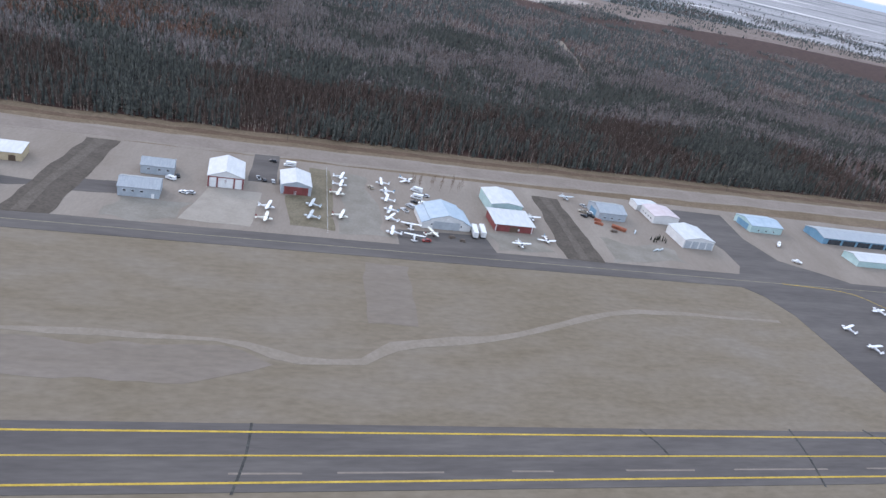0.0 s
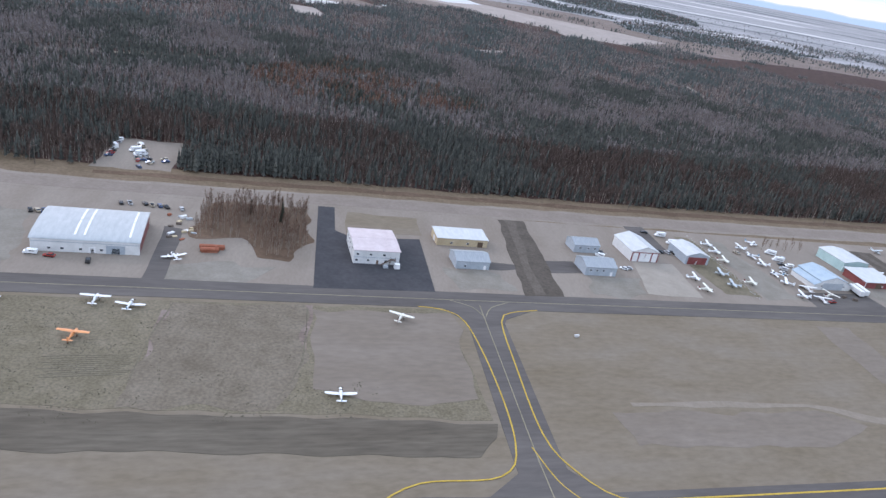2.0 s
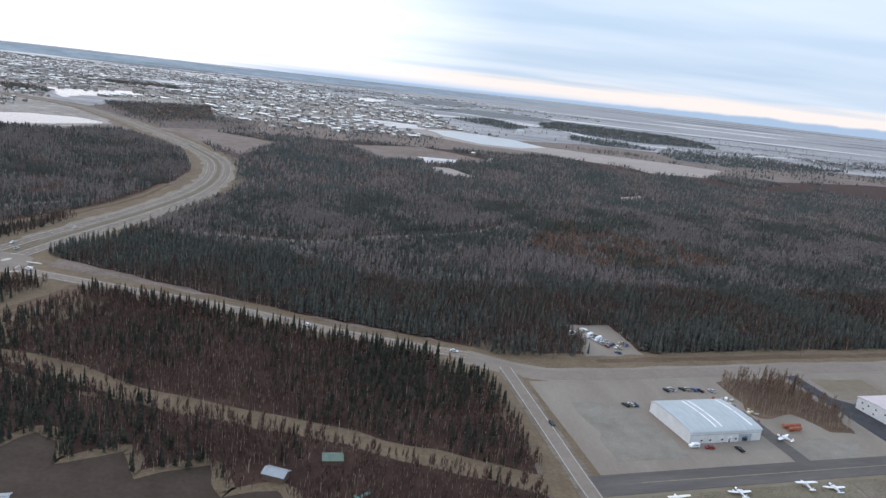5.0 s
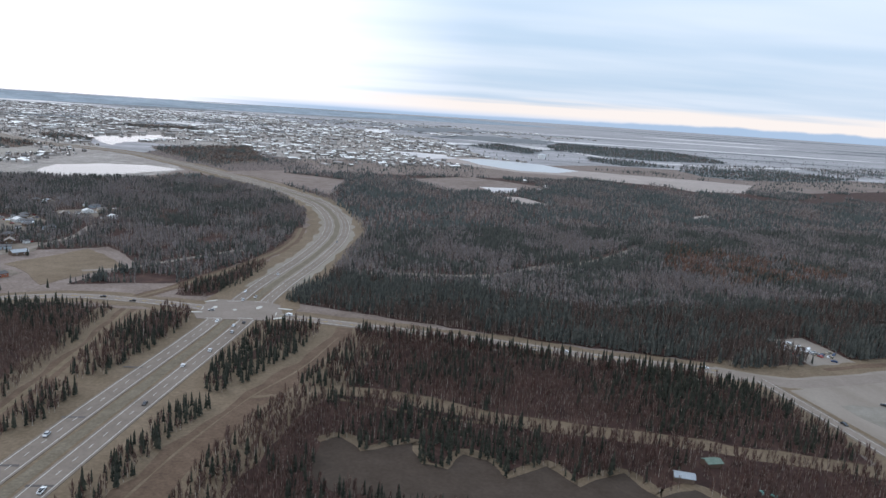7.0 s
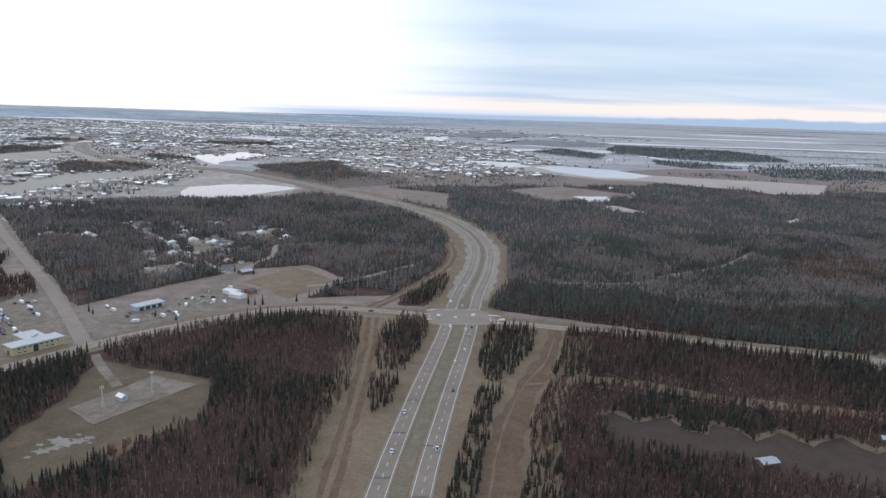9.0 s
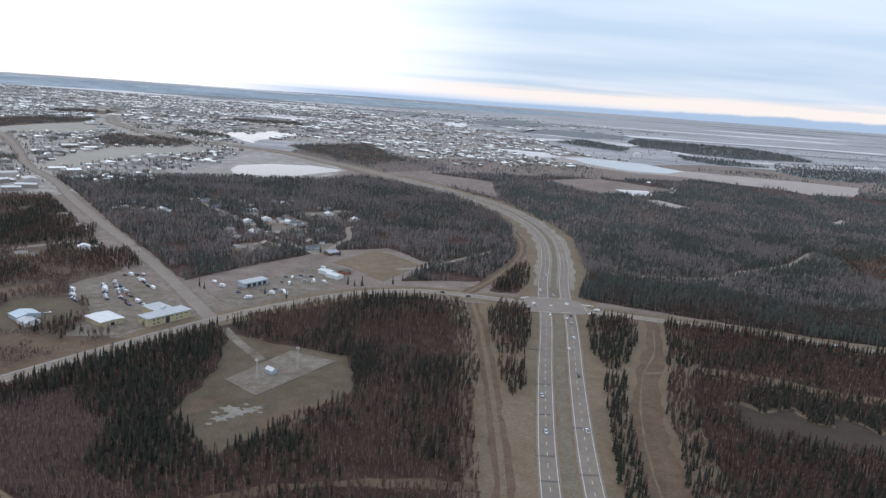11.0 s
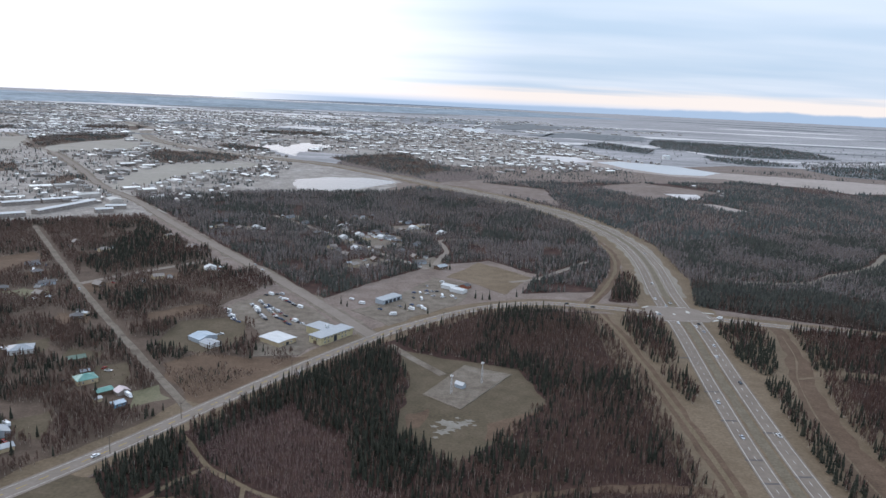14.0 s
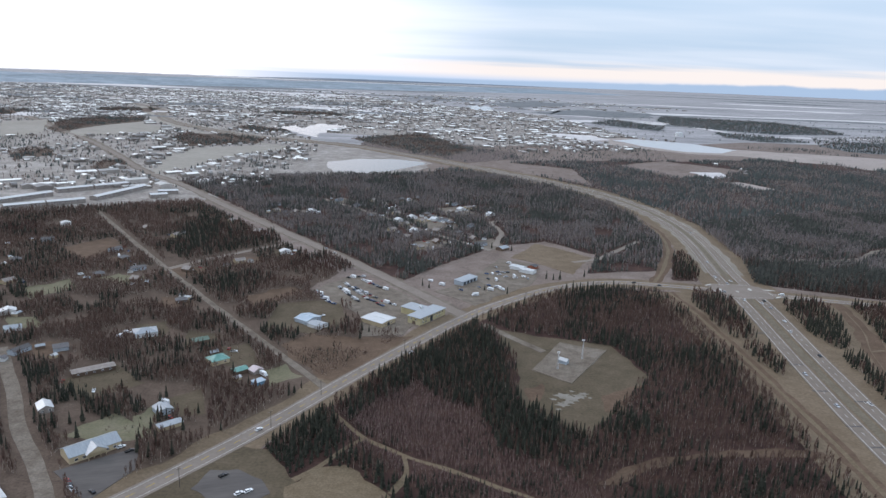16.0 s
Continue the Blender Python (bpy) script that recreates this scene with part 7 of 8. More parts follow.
# traffic and cars on roads
for k, c, x, y, a in (("car", "white", -839, 234, 4), ("car", "black", -839, 179, 184), ("pickup", "white", -845, 94, 4), ("car", "silver", -870, 88, 183), ("car", "white", -832, 314, 3), ("car", "black", -827, 322, 3), ("car", "silver", -843, 379, 185),
                      ("car", "black", -921, 358, 98), ("car", "black", -946, 364, 95), ("car", "white", -1276, 427, 40), ("car", "white", -1162, 141, 152), ("car", "white", -1240, 12, -30), ("pickup", "red", -449, 133, 196), ("car", "black", -459, 207, 196), ("car", "white", -508, 287, 255),
                      ("car", "white", -600, 302, 80), ("pickup", "white", -836, 390, 5), ("car", "white", -848, 404, 185), ("car", "silver", -858, 347, 95), ("car", "white", -846, 322, 184), ("van", "white", -800, 346, 80), ("car", "white", -832, 262, 4), ("car", "silver", -868, 140, 183), ("car", "white", -836, 470, 4), ("pickup", "silver", -806, 640, 10), ("car", "silver", -829, 300, 3), ("car", "silver", -1290, 447, 40)):
    park(k, c, x, y, a, "on the road")
# the storage lot beside the yellow building
rv = random.Random(5)
rows = [((-1265, 281), (-1245, 249), 11), ((-1247, 300), (-1221, 256), 15), ((-1243, 312), (-1212, 262), 15), ((-1246, 330), (-1226, 338), 4), ((-1210, 262), (-1196, 246), 5), ((-1232, 300), (-1206, 268), 12), ((-1228, 326), (-1200, 296), 12), ((-1200, 262), (-1186, 250), 4), ((-1256, 262), (-1240, 244), 5)]
for (xa, ya), (xb, yb), n in rows:
    for k in range(n):
        f = (k + 0.5) / n
        kind, col = rv.choice((("motorhome", "white"), ("car", "tan"), ("car", "silver"), ("pickup", "white"), ("car", "black"), ("van", "silver"), ("car", "blue"), ("pickup", "black"), ("car", "red"), ("car", "white")))
        park(kind, col, xa + (xb - xa) * f + rv.uniform(-0.6, 0.6), ya + (yb - ya) * f + rv.uniform(-0.6, 0.6), 58 + rv.uniform(-8, 8), "parked in a storage lot", 0.17)
for x, y, a, k, c in ((-1068, 404, 60, "motorhome", "white"), (-1059, 391, 60, "motorhome", "white"), (-1089, 320, 20, "motorhome", "white"), (-1086, 316, 30, "van", "white"), (-1092, 324, 80, "van", "silver"), (-1062, 366, 40, "van", "white"), (-1058, 360, 10, "car", "silver"),
                      (-1159, 334, 50, "van", "white"), (-1147, 322, 60, "motorhome", "white"), (-1100, 352, 30, "car", "black"), (-1095, 372, 10, "van", "white"), (-1083, 380, 50, "pickup", "silver"), (-1075, 420, 60, "van", "white"), (-1090, 400, 20, "car", "silver"), (-1110, 318, 40, "pickup", "tan")):
    park(k, c, x, y, a, "parked in a work yard", 0.17)
for i, (x, y, c, k) in enumerate(((-1319, -50, "red", "car"), (-1316.5, -53, "black", "car"), (-1314, -56, "white", "pickup"), (-1311, -58.5, "silver", "car"), (-1302, -58, "black", "car"), (-1308.5, -15.5, "white", "car"), (-1302, -19, "black", "pickup"), (-1231, -52, "white", "car"), (-1227, -49.5, "white", "car"), (-1244, -37, "black", "pickup"))):
    park(k, c, x, y, 55 if i < 5 else -40, "parked on asphalt", 0.26)
# vehicles and scrap in the yard in the woods
yv = random.Random(12)
SCRAP = [(-96 - 0.12 * k * yv.uniform(0.7, 1.3), 196 - 4.2 * k) for k in range(8)] + [(-84 + 7 * (k / 22) + yv.uniform(-3.5, 3.5), 192 - 1.6 * k) for k in range(22)] + [(-67, 167), (-66, 163), (-79, 151)]
for i, (u, v) in enumerate(SCRAP):
    kind, col = yv.choice((("motorhome", "white"), ("van", "white"), ("car", "silver"), ("car", "white"), ("pickup", "tan"), ("car", "tan"), ("car", "black"), ("car", "blue"), ("pickup", "white"), ("car", "red")))
    park(kind, col, *field(u, v), AXIS + yv.choice((0, 30, 90, 120)), "stored in a yard cut into the woods", 0.15)
# white freight trailers
for u, v, a in ((327, 37, -8), (322.5, 36, -8)):
    x, y = field(u, v)
    tr = thing("freight_trailer", x, y, AXIS + a, "white freight trailer beside a hangar", "trailer", "freight trailers")
    bm = bmesh.new()
    box(bm, -1.3, 1.3, -5.5, 5.5, 1.1, 3.9)
    part("cargo_box", bm, M_wall_white, tr)
    bm = bmesh.new()
    box(bm, -1.2, 1.2, -5.4, 5.2, 0.85, 1.1)
    part("chassis", bm, M_rubber, tr)
    for yy in (-4.2, -3.0, 3.6):
        bm = bmesh.new()
        tube(bm, (-1.0, yy, 0.5), (1.0, yy, 0.5), 0.1, 0.1, 6)
        part("axle", bm, M_steel, tr)
        for xa, xb in ((-1.25, -0.8), (0.8, 1.25)):
            bm = bmesh.new()
            tube(bm, (xa, yy, 0.5), (xb, yy, 0.5), 0.5, 0.5, 10)
            part("wheel", bm, M_rubber, tr)
    tr.location.z = 0.13
# rusty red tanks and beams
for u, v, a, L in ((-35, 49.6, 0, 11), (-36, 46.4, 3, 8), (421, 62, -38, 9)):
    x, y = field(u, v)
    tk = thing("storage_tank", x, y, AXIS + a, "long rusty red tank on skids beside the gravel", "tank", "rusty tanks")
    bm = bmesh.new()
    tube(bm, (-L / 2, 0, 1.3), (L / 2, 0, 1.3), 1.0, 1.0, 12)
    part("tank", bm, M_rust, tk)
    for q in (-0.7, 0.7):
        bm = bmesh.new()
        box(bm, -L / 2 + 0.5, L / 2 - 0.5, q - 0.12, q + 0.12, 0, 0.5)
        part("skid", bm, M_rust, tk)
    tk.location.z = 0.12

# ---- buildings along the roads ----
t = building("office_building", -1155.5, 221, 57.5, 37, 13, 6.2, 0, "flat", M_wall_yellow, M_roof_grey, "pale yellow two-storey office with a grey flat roof", "office",
             windows("front", (-14, -10, -6, 2, 6, 10, 14), 4.0, 2.0, 1.3) + windows("front", (-14, -10, 6, 10), 1.2, 2.0, 1.3) + [("front", "doorway", -2, 0, 3.6, 5.2, M_pane)] + windows("left", (-3, 2), 3.8, 1.8, 1.3) + [("left", "bay_door", 0, 0, 3.4, 2.8, M_wall_brown)], over=0.8)
bm = bmesh.new()
box(bm, -3, 12, 6.5, 26, 0, 5.8)
wg = part("rear_wing", bm, M_wall_yellow, t)
bm = bmesh.new()
box(bm, -3.7, 12.7, 6.2, 26.7, 5.8, 6.15)
part("rear_roof", bm, M_roof_grey, wg)
for x, y in ((4, 9), (7, 12)):
    bm = bmesh.new()
    box(bm, x - 1.2, x + 1.2, y - 1, y + 1, 6.1, 7.6)
    part("rooftop_unit", bm, M_steel, wg)
t.location.z = 0.1
building("workshop", -1195.5, 205.5, 57.5, 18, 22, 4.0, 0.5, "ridge_y", M_wall_tan, M_roof_white, "low workshop with a broad white roof", "workshop", windows("front", (-4, 4)) + [("front", "door", 0, 0, 3, 2.6, M_pane)], over=0.8)
building("house", -1254.5, 200, 57, 17, 14, 3.2, 1.8, "ridge_y", M_wall_grey, M_roof_blue, "house with a pale blue ribbed roof", "house", windows("front", (-4, 4)))
building("house", -1243.5, 187.5, 57, 11, 13, 2.8, 1.4, "ridge_y", M_wall_white, M_roof_grey, "low pale outbuilding with a grey roof", "house", windows("front", (-3, 3)))
building("workshop", -1123, 338, 57, 28, 10, 4.0, 0.6, "mono", M_wall_grey, M_roof_grey, "grey workshop in a gravel work yard", "workshop", [("front", "bay_door", o, 0, 4, 3.2, M_pane) for o in (-9, -3, 3, 9)])
building("shed", -1066, 398, 60, 9, 16, 3.6, 1.0, "ridge_y", M_wall_white, M_roof_white, "white roofed shed in a work yard", "shed")
building("shed", -1056, 386, 60, 9, 16, 3.6, 1.0, "ridge_y", M_wall_white, M_roof_white, "white roofed shed in a work yard", "shed")
building("house", -1049, 404, 60, 9, 9, 3.2, 1.4, "ridge_x", M_rust, M_roof_dark, "small rust-red house beside white sheds", "house", windows("front", (-2, 2)))
building("house", -1080, 484, 50, 14, 10, 3.2, 1.8, "ridge_x", M_wall_brown, M_roof_grey, "house at the edge of a dry field", "house", windows("front", (-3, 3)))
t = building("lodge", -1322.5, -20.5, 49, 27, 13, 3.8, 3.0, "ridge_x", M_wall_tan, M_roof_grey, "log lodge with a grey metal roof and a gabled porch", "lodge", windows("front", (-10, -6, 6, 10), 1.0, 1.8, 1.4))
bm = bmesh.new()
prism(bm, [(-5.2, 3.4), (5.2, 3.4), (0, 6.4)], -9.0, -0.5, "y")
pr = part("porch_gable", bm, M_wall_tan, t)
bm = bmesh.new()
prism(bm, [(-5.9, 3.2), (0, 6.55), (5.9, 3.2), (5.9, 3.45), (0, 6.85), (-5.9, 3.45)], -9.4, -0.2, "y")
part("porch_roof", bm, M_roof_grey, pr)
for o in (-4.6, -1.6, 1.6, 4.6):
    bm = bmesh.new()
    tube(bm, (o, -8.6, 0), (o, -8.6, 3.6), 0.22, 0.22, 8)
    part("porch_post", bm, M_wall_tan, t)
building("house", -1374, 22, 40, 8, 11, 3.0, 2.0, "ridge_y", M_wall_dun, M_roof_white, "small white house with a white roof", "house", windows("front", (-2, 2)))
building("mobile_home", -1374, 78, 40, 27, 8, 3.0, 0.6, "ridge_x", M_wall_brown, M_roof_dun, "long dark mobile home with a brown-grey roof", "house", windows("front", (-10, -5, 0, 5, 10)))
building("house", -1371, 150, 30, 17, 13, 3.4, 2.8, "hip", M_wall_white, M_roof_grey, "pale house with a hipped grey roof", "house", windows("front", (-5, 0, 5)))
building("house", -1298, 106, 45, 13, 11, 3.2, 3.0, "hip", M_wall_tan, M_roof_green, "tan house with a green hipped roof", "house", windows("front", (-3, 3)) + windows("left", (0,)))
building("house", -1277, 90, 50, 10, 7, 2.8, 1.2, "ridge_x", M_wall_brown, M_roof_green, "outbuilding with a dark green roof", "house")
building("house", -1324, 140, 40, 12, 8, 2.8, 1.4, "ridge_x", M_wall_brown, M_roof_moss, "cabin with a dull green roof among trees", "house")
building("shed", -1266, 92, 50, 8, 7, 2.4, 1.8, "ridge_y", M_wall_dun, M_roof_pink, "shed with a faded pinkish roof", "shed")
building("carport", -1259, 74, 50, 8, 5, 2.3, 0.3, "mono", M_wall_blue, M_roof_blue, "bright blue tarpaulin shelter", "shed")
building("house", -1304, 28, 45, 9, 10, 3.0, 1.6, "ridge_y", M_wall_grey, M_roof_grey, "small grey house with a metal roof", "house", windows("front", (-2, 2)))
building("house", -1292, 10, 45, 14, 5, 2.4, 0.5, "mono", M_wall_tan, M_roof_grey, "low open shed behind spruces", "shed")
building("house", -1417, 113, 35, 10, 9, 2.8, 1.8, "ridge_x", M_wall_grey, M_roof_dark, "grey house among bare trees", "house")
building("house", -1473, 144, 35, 12, 9, 2.8, 1.8, "ridge_x", M_wall_white, M_roof_grey, "pale house among bare trees", "house")
building("warehouse", -1352, -66, 49, 12, 34, 5.0, 1.2, "ridge_y", M_wall_white, M_roof_white, "white warehouse beside a gravel lane", "warehouse")
building("shed", -1047, 138, 57, 4.2, 6.5, 2.8, 1.3, "ridge_y", M_wall_grey, M_roof_white, "small blue-grey equipment hut in a gravel yard", "shed", [("front", "door", 0, 0, 1.1, 2.1, M_sheet)])
building("hut", -662, 97, 20, 11, 7, 2.6, 1.2, "ridge_x", M_wall_brown, M_roof_grey, "small hut with a pale grey roof by the basin", "hut")
building("hut", -575, 134, -12, 9, 6, 2.6, 1.2, "ridge_x", M_wall_brown, M_roof_grey, "small hut with a pale roof by the basin", "hut")
building("hut", -556, 150, 12, 8, 6, 2.4, 1.0, "ridge_x", M_wall_brown, M_roof_moss, "small hut with a dull green roof among trees", "hut")

# houses scattered among the trees, and the apartment rows
protos = [building("house", 0, 0, 0, w, d, 3.0, r, k, wm, rm, lab, "house", windows("front", (-w / 4, w / 4)) + [("front", "door", 0, 0, 1.1, 2.1, M_wall_brown)], group="scattered houses")
          for w, d, r, k, wm, rm, lab in ((11, 8, 2.0, "ridge_x", M_wall_tan, M_roof_dun, "tan house with a brown-grey roof among trees"), (12, 9, 2.2, "ridge_y", M_wall_white, M_roof_white, "white house with a white roof among trees"),
                                          (10, 8, 2.4, "hip", M_wall_brown, M_roof_dark, "brown house with a dark hipped roof among trees"), (14, 7, 1.4, "ridge_x", M_wall_grey, M_roof_dark, "long grey house with a dark roof among trees"),
                                          (9, 9, 2.6, "ridge_y", M_wall_brown, M_roof_dun, "brown cabin with a brown-grey roof among trees"))]
placed = set()
for k, (x, y, w, d, h, a, m) in enumerate(HOUSE_SPOTS):
    src = protos[k % 5]
    mm = pose(x, y, 0.05, 0, 0, math.degrees(a))
    if src in placed:
        copy_thing(src, mm)
    else:
        placed.add(src)
        src.matrix_basis = mm
for xa, ya, xb, yb in ((-1808, 606, -1770, 694), (-1768, 577, -1732, 615), (-1730, 617, -1695, 654), (-1776, 719, -1742, 763), (-1740, 766, -1706, 810), (-1690, 670, -1668, 791), (-1621, 709, -1601, 725), (-1624, 746, -1597, 759)):
    L = math.hypot(xb - xa, yb - ya)
    building("apartment_row", (xa + xb) / 2, (ya + yb) / 2, math.degrees(math.atan2(yb - ya, xb - xa)), L, 13, 6.0, 1.6, "ridge_x", M_wall_dun, M_roof_white, "long two-storey apartment row with a white roof", "apartments",
             windows("front", [-L / 2 + 4 + 5 * q for q in range(int((L - 6) / 5))], 3.8, 1.8, 1.3), group="apartment rows")

# vehicles and sheds round the houses
hv = random.Random(44)
sheds = [building("shed", 0, 0, 0, w, d, 2.3, 0.9, "ridge_x", wm, rm, lab, "shed", group="garden sheds") for w, d, wm, rm, lab in ((4.5, 3.5, M_wall_tan, M_roof_white, "small pale shed beside a house"), (6, 4, M_wall_brown, M_roof_grey, "small brown shed beside a house"), (5, 5, M_wall_white, M_roof_dark, "small white shed with a dark roof"))]
shed_used = set()
for k, (x, y, *_) in enumerate(HOUSE_SPOTS + [(x, y) for x, y in ((-1298, 106), (-1371, 150), (-1304, 28), (-1254, 200), (-1417, 113), (-1277, 90), (-1374, 50), (-1310, 120), (-1190, 650), (-1160, 600), (-1100, 520), (-1175, 490))]):
    for q in range(2 if k % 3 else 3):
        a, d = hv.uniform(0, 6.283), hv.uniform(10, 19)
        px, py = x + d * math.cos(a), y + d * math.sin(a)
        if hv.random() < 0.3:
            src = sheds[hv.randrange(3)]
            if src in shed_used:
                copy_thing(src, pose(px, py, 0.05, 0, 0, hv.uniform(0, 360)))
            else:
                shed_used.add(src)
                src.matrix_basis = pose(px, py, 0.05, 0, 0, 30)
        else:
            kind, col = hv.choice((("car", "silver"), ("car", "black"), ("pickup", "white"), ("van", "white"), ("motorhome", "white"), ("car", "red"), ("pickup", "tan"), ("car", "blue")))
            park(kind, col, px, py, hv.uniform(0, 360), "in a yard beside a house", 0.07)
# more vehicles in the work yard by the crossing
for k in range(22):
    f, g = hv.random(), hv.uniform(-0.5, 0.5)
    px, py = -1122 + 62 * f + 24 * g, 300 + 108 * f - 34 * g
    if inside(np.array([(px, py)]), YARD)[0] and math.hypot(px + 1123, py - 338) > 17 and math.hypot(px + 1061, py - 392) > 16:
        kind, col = hv.choice((("car", "silver"), ("car", "black"), ("pickup", "white"), ("van", "white"), ("pickup", "tan"), ("car", "blue"), ("motorhome", "white")))
        park(kind, col, px, py, hv.choice((20, 60, 110)) + hv.uniform(-8, 8), "parked in a work yard", 0.17)
# campers and vans beside the blue-roofed hangar and the white hangar
for k, c, u, v, a in (("motorhome", "white", 301, 86, 60), ("motorhome", "white", 299, 76, 70), ("van", "silver", 293, 63, 40), ("pickup", "white", 289, 57.5, 30), ("car", "silver", 305, 80, 80), ("car", "red", 294, 23, 95), ("motorhome", "white", 230, 103, 85), ("pickup", "silver", 213, 80, 10), ("car", "black", 404, 76, 40), ("pickup", "tan", 406, 83, 70), ("car", "silver", 410, 92, 20)):
    park(k, c, *field(u, v), AXIS + a, "parked beside a hangar", 0.18)


def boat(x, y, turn, L, label):
    """A small boat on blocks, bow to +y."""
    t = thing("boat", x, y, turn, label, "boat", "boats ashore")
    bm = bmesh.new()
    loft(bm, [[(w * px, yy, 0.5 + pz * 1.1) for px, pz in ((-1, 1), (-0.8, 0.35), (0, 0), (0.8, 0.35), (1, 1))] for yy, w in ((-L / 2, 1.0), (0, 1.15), (L * 0.3, 0.8), (L / 2, 0.08))])
    part("hull", bm, M_trim, t)
    bm = bmesh.new()
    box(bm, -0.75, 0.75, -L * 0.2, L * 0.12, 1.55, 2.5, 0.15)
    part("cabin", bm, M_plane, t)
    for yy in (-L * 0.3, L * 0.2):
        bm = bmesh.new()
        box(bm, -0.7, 0.7, yy - 0.2, yy + 0.2, 0, 0.75)
        part("block", bm, M_wood, t)
    t.location.z = 0.14
    return t


boat(*field(538, 63), AXIS - 40, 9, "white cabin boat ashore on blocks")
boat(*field(533, 39), AXIS + 60, 6, "small white boat ashore on blocks")
for u, v, a in ((433, 37.5, -60), (436.5, 38.5, -60), (431, 60, -35)):
    fl = thing("seaplane_float", *field(u, v), AXIS + a, "grey seaplane float lying on gravel", "float", "seaplane floats")
    bm = bmesh.new()
    loft(bm, [[(px * w, yy, 0.1 + pz * h) for px, pz in ((-0.35, 1), (-0.4, 0.4), (0, 0), (0.4, 0.4), (0.35, 1))] for yy, w, h in ((-3.0, 0.3, 0.4), (-0.5, 1, 0.7), (2.0, 1, 0.8), (3.0, 0.2, 0.75))])
    part("hull", bm, M_silver, fl)
    fl.location.z = 0.13
for u, v, a, L in ((410, 67, -30, 5.5), (411.5, 72, -28, 4.5), (309, 30, 20, 3.5), (314, 27, -15, 3), (288, 41, 40, 3.5), (416, 58, 10, 4)):
    pl = thing("timber_stack", *field(u, v), AXIS + a, "weathered reddish stack of timber on gravel", "timber", "timber stacks")
    for z, inset in ((0, 0), (0.45, 0.25), (0.9, 0.5)):
        bm = bmesh.new()
        box(bm, -L / 2 + inset, L / 2 - inset, -1.0 + inset * 0.5, 1.0 - inset * 0.5, z, z + 0.4)
        part("layer", bm, M_rust if L > 4 else M_wood, pl)
    pl.location.z = 0.13

# ---- single trees ----


M_birch_twig = surface("birch_twigs", [(0.101, 0.051, 0.035), (0.137, 0.079, 0.059), (0.185, 0.125, 0.100)], 5, 1.0, fine_amount=0.25, island=0.5)


def tree(kind, h, seed, label):
    rnd = random.Random(seed)
    t = thing(kind, 0, 0, 0, label, "tree")
    bm = bmesh.new()
    if kind == "spruce_tree":
        tube(bm, (0, 0, 0), (0, 0, 0.9 * h), 0.018 * h, 0.004 * h, 6)
        part("trunk", bm, M_bark, t)
        bm = bmesh.new()
        tiers = 9
        for k in range(tiers):
            z = h * (0.10 + 0.84 * k / tiers)
            r = 0.17 * h * (1 - 0.88 * k / tiers) * rnd.uniform(0.85, 1.15)
            top = bm.verts.new((0, 0, min(h, z + 0.20 * h)))
            rim = []
            for q in range(9):
                a = 6.2832 * (q + 0.5 * (k % 2)) / 9 + rnd.uniform(-0.15, 0.15)
                rr = r * rnd.uniform(0.65, 1.1) * (1 if q % 2 else 0.75)
                rim.append(bm.verts.new((rr * math.cos(a), rr * math.sin(a), z - rnd.uniform(0, 0.03) * h)))
            for q in range(9):
                bm.faces.new((rim[q], rim[(q + 1) % 9], top))
        part("crown", bm, M_spruce, t)
    else:
        tube(bm, (0, 0, 0), (0.02 * h, 0, 0.95 * h), 0.014 * h, 0.003 * h, 6)
        limbs = []
        for k in range(15):
            z, a = h * (0.22 + 0.62 * (k + rnd.random()) / 15), rnd.uniform(0, 6.2832)
            L = 0.15 * h * (1.2 - z / h)
            tip = (L * math.cos(a), L * math.sin(a), z + rnd.uniform(0.12, 0.22) * h)
            tube(bm, (0.01 * h, 0, z), tip, 0.004 * h, 0.0015 * h, 3)
            limbs.append((z, a, tip))
        part("trunk", bm, M_bark, t)
        bm = bmesh.new()
        for z, a, tip in limbs:
            for q in range(8):
                f = rnd.uniform(0.15, 1.0)
                p = Vector((tip[0] * f, tip[1] * f, z + (tip[2] - z) * f))
                d = Vector((rnd.uniform(-0.35, 0.35) + 0.25 * math.cos(a), rnd.uniform(-0.35, 0.35) + 0.25 * math.sin(a), rnd.uniform(0.8, 1.4))).normalized() * rnd.uniform(0.10, 0.19) * h
                w = d.cross(Vector((rnd.uniform(-1, 1), rnd.uniform(-1, 1), 0.2))).normalized() * 0.0038 * h
                bm.faces.new([bm.verts.new(v) for v in (p - w, p + w, p + d)])
        part("crown", bm, M_birch_twig, t)
    return t


spr = [tree("spruce_tree", 10, s, "dark green spruce standing at a roadside") for s in (1, 2, 3)]
bir = [tree("birch_tree", 9, s, "bare brown birch beside open ground") for s in (4, 5, 6)]
used = set()


def plant(stock, i, x, y, size, label, z=0.1):
    src = stock[i % len(stock)]
    m = pose(x, y, z, 0, 0, (37 * i) % 360) @ Matrix.Scale(size, 4)
    if src not in used:
        used.add(src)
        src.matrix_basis = m
        return tagged(src, label)
    ob = copy_thing(src, pose(x, y, z, 0, 0, (37 * i) % 360))
    ob.scale = (size, size, size)
    return tagged(ob, label)


TR = random.Random(21)
n = 0
for x, y in ((-1350, 7), (-1344, 10), (-1341, 28), (-1330, 22), (-1301, 5), (-1301, 15), (-1297, -20), (-1289, -24), (-1292, -10), (-1283, 7), (-1282, 28), (-1278, -20), (-1280, 86), (-1264, 69), (-1337, -9), (-1310, 47)):
    n += 1
    plant(spr, n, x, y, TR.uniform(0.8, 1.25), "dark green spruce in a yard between houses")
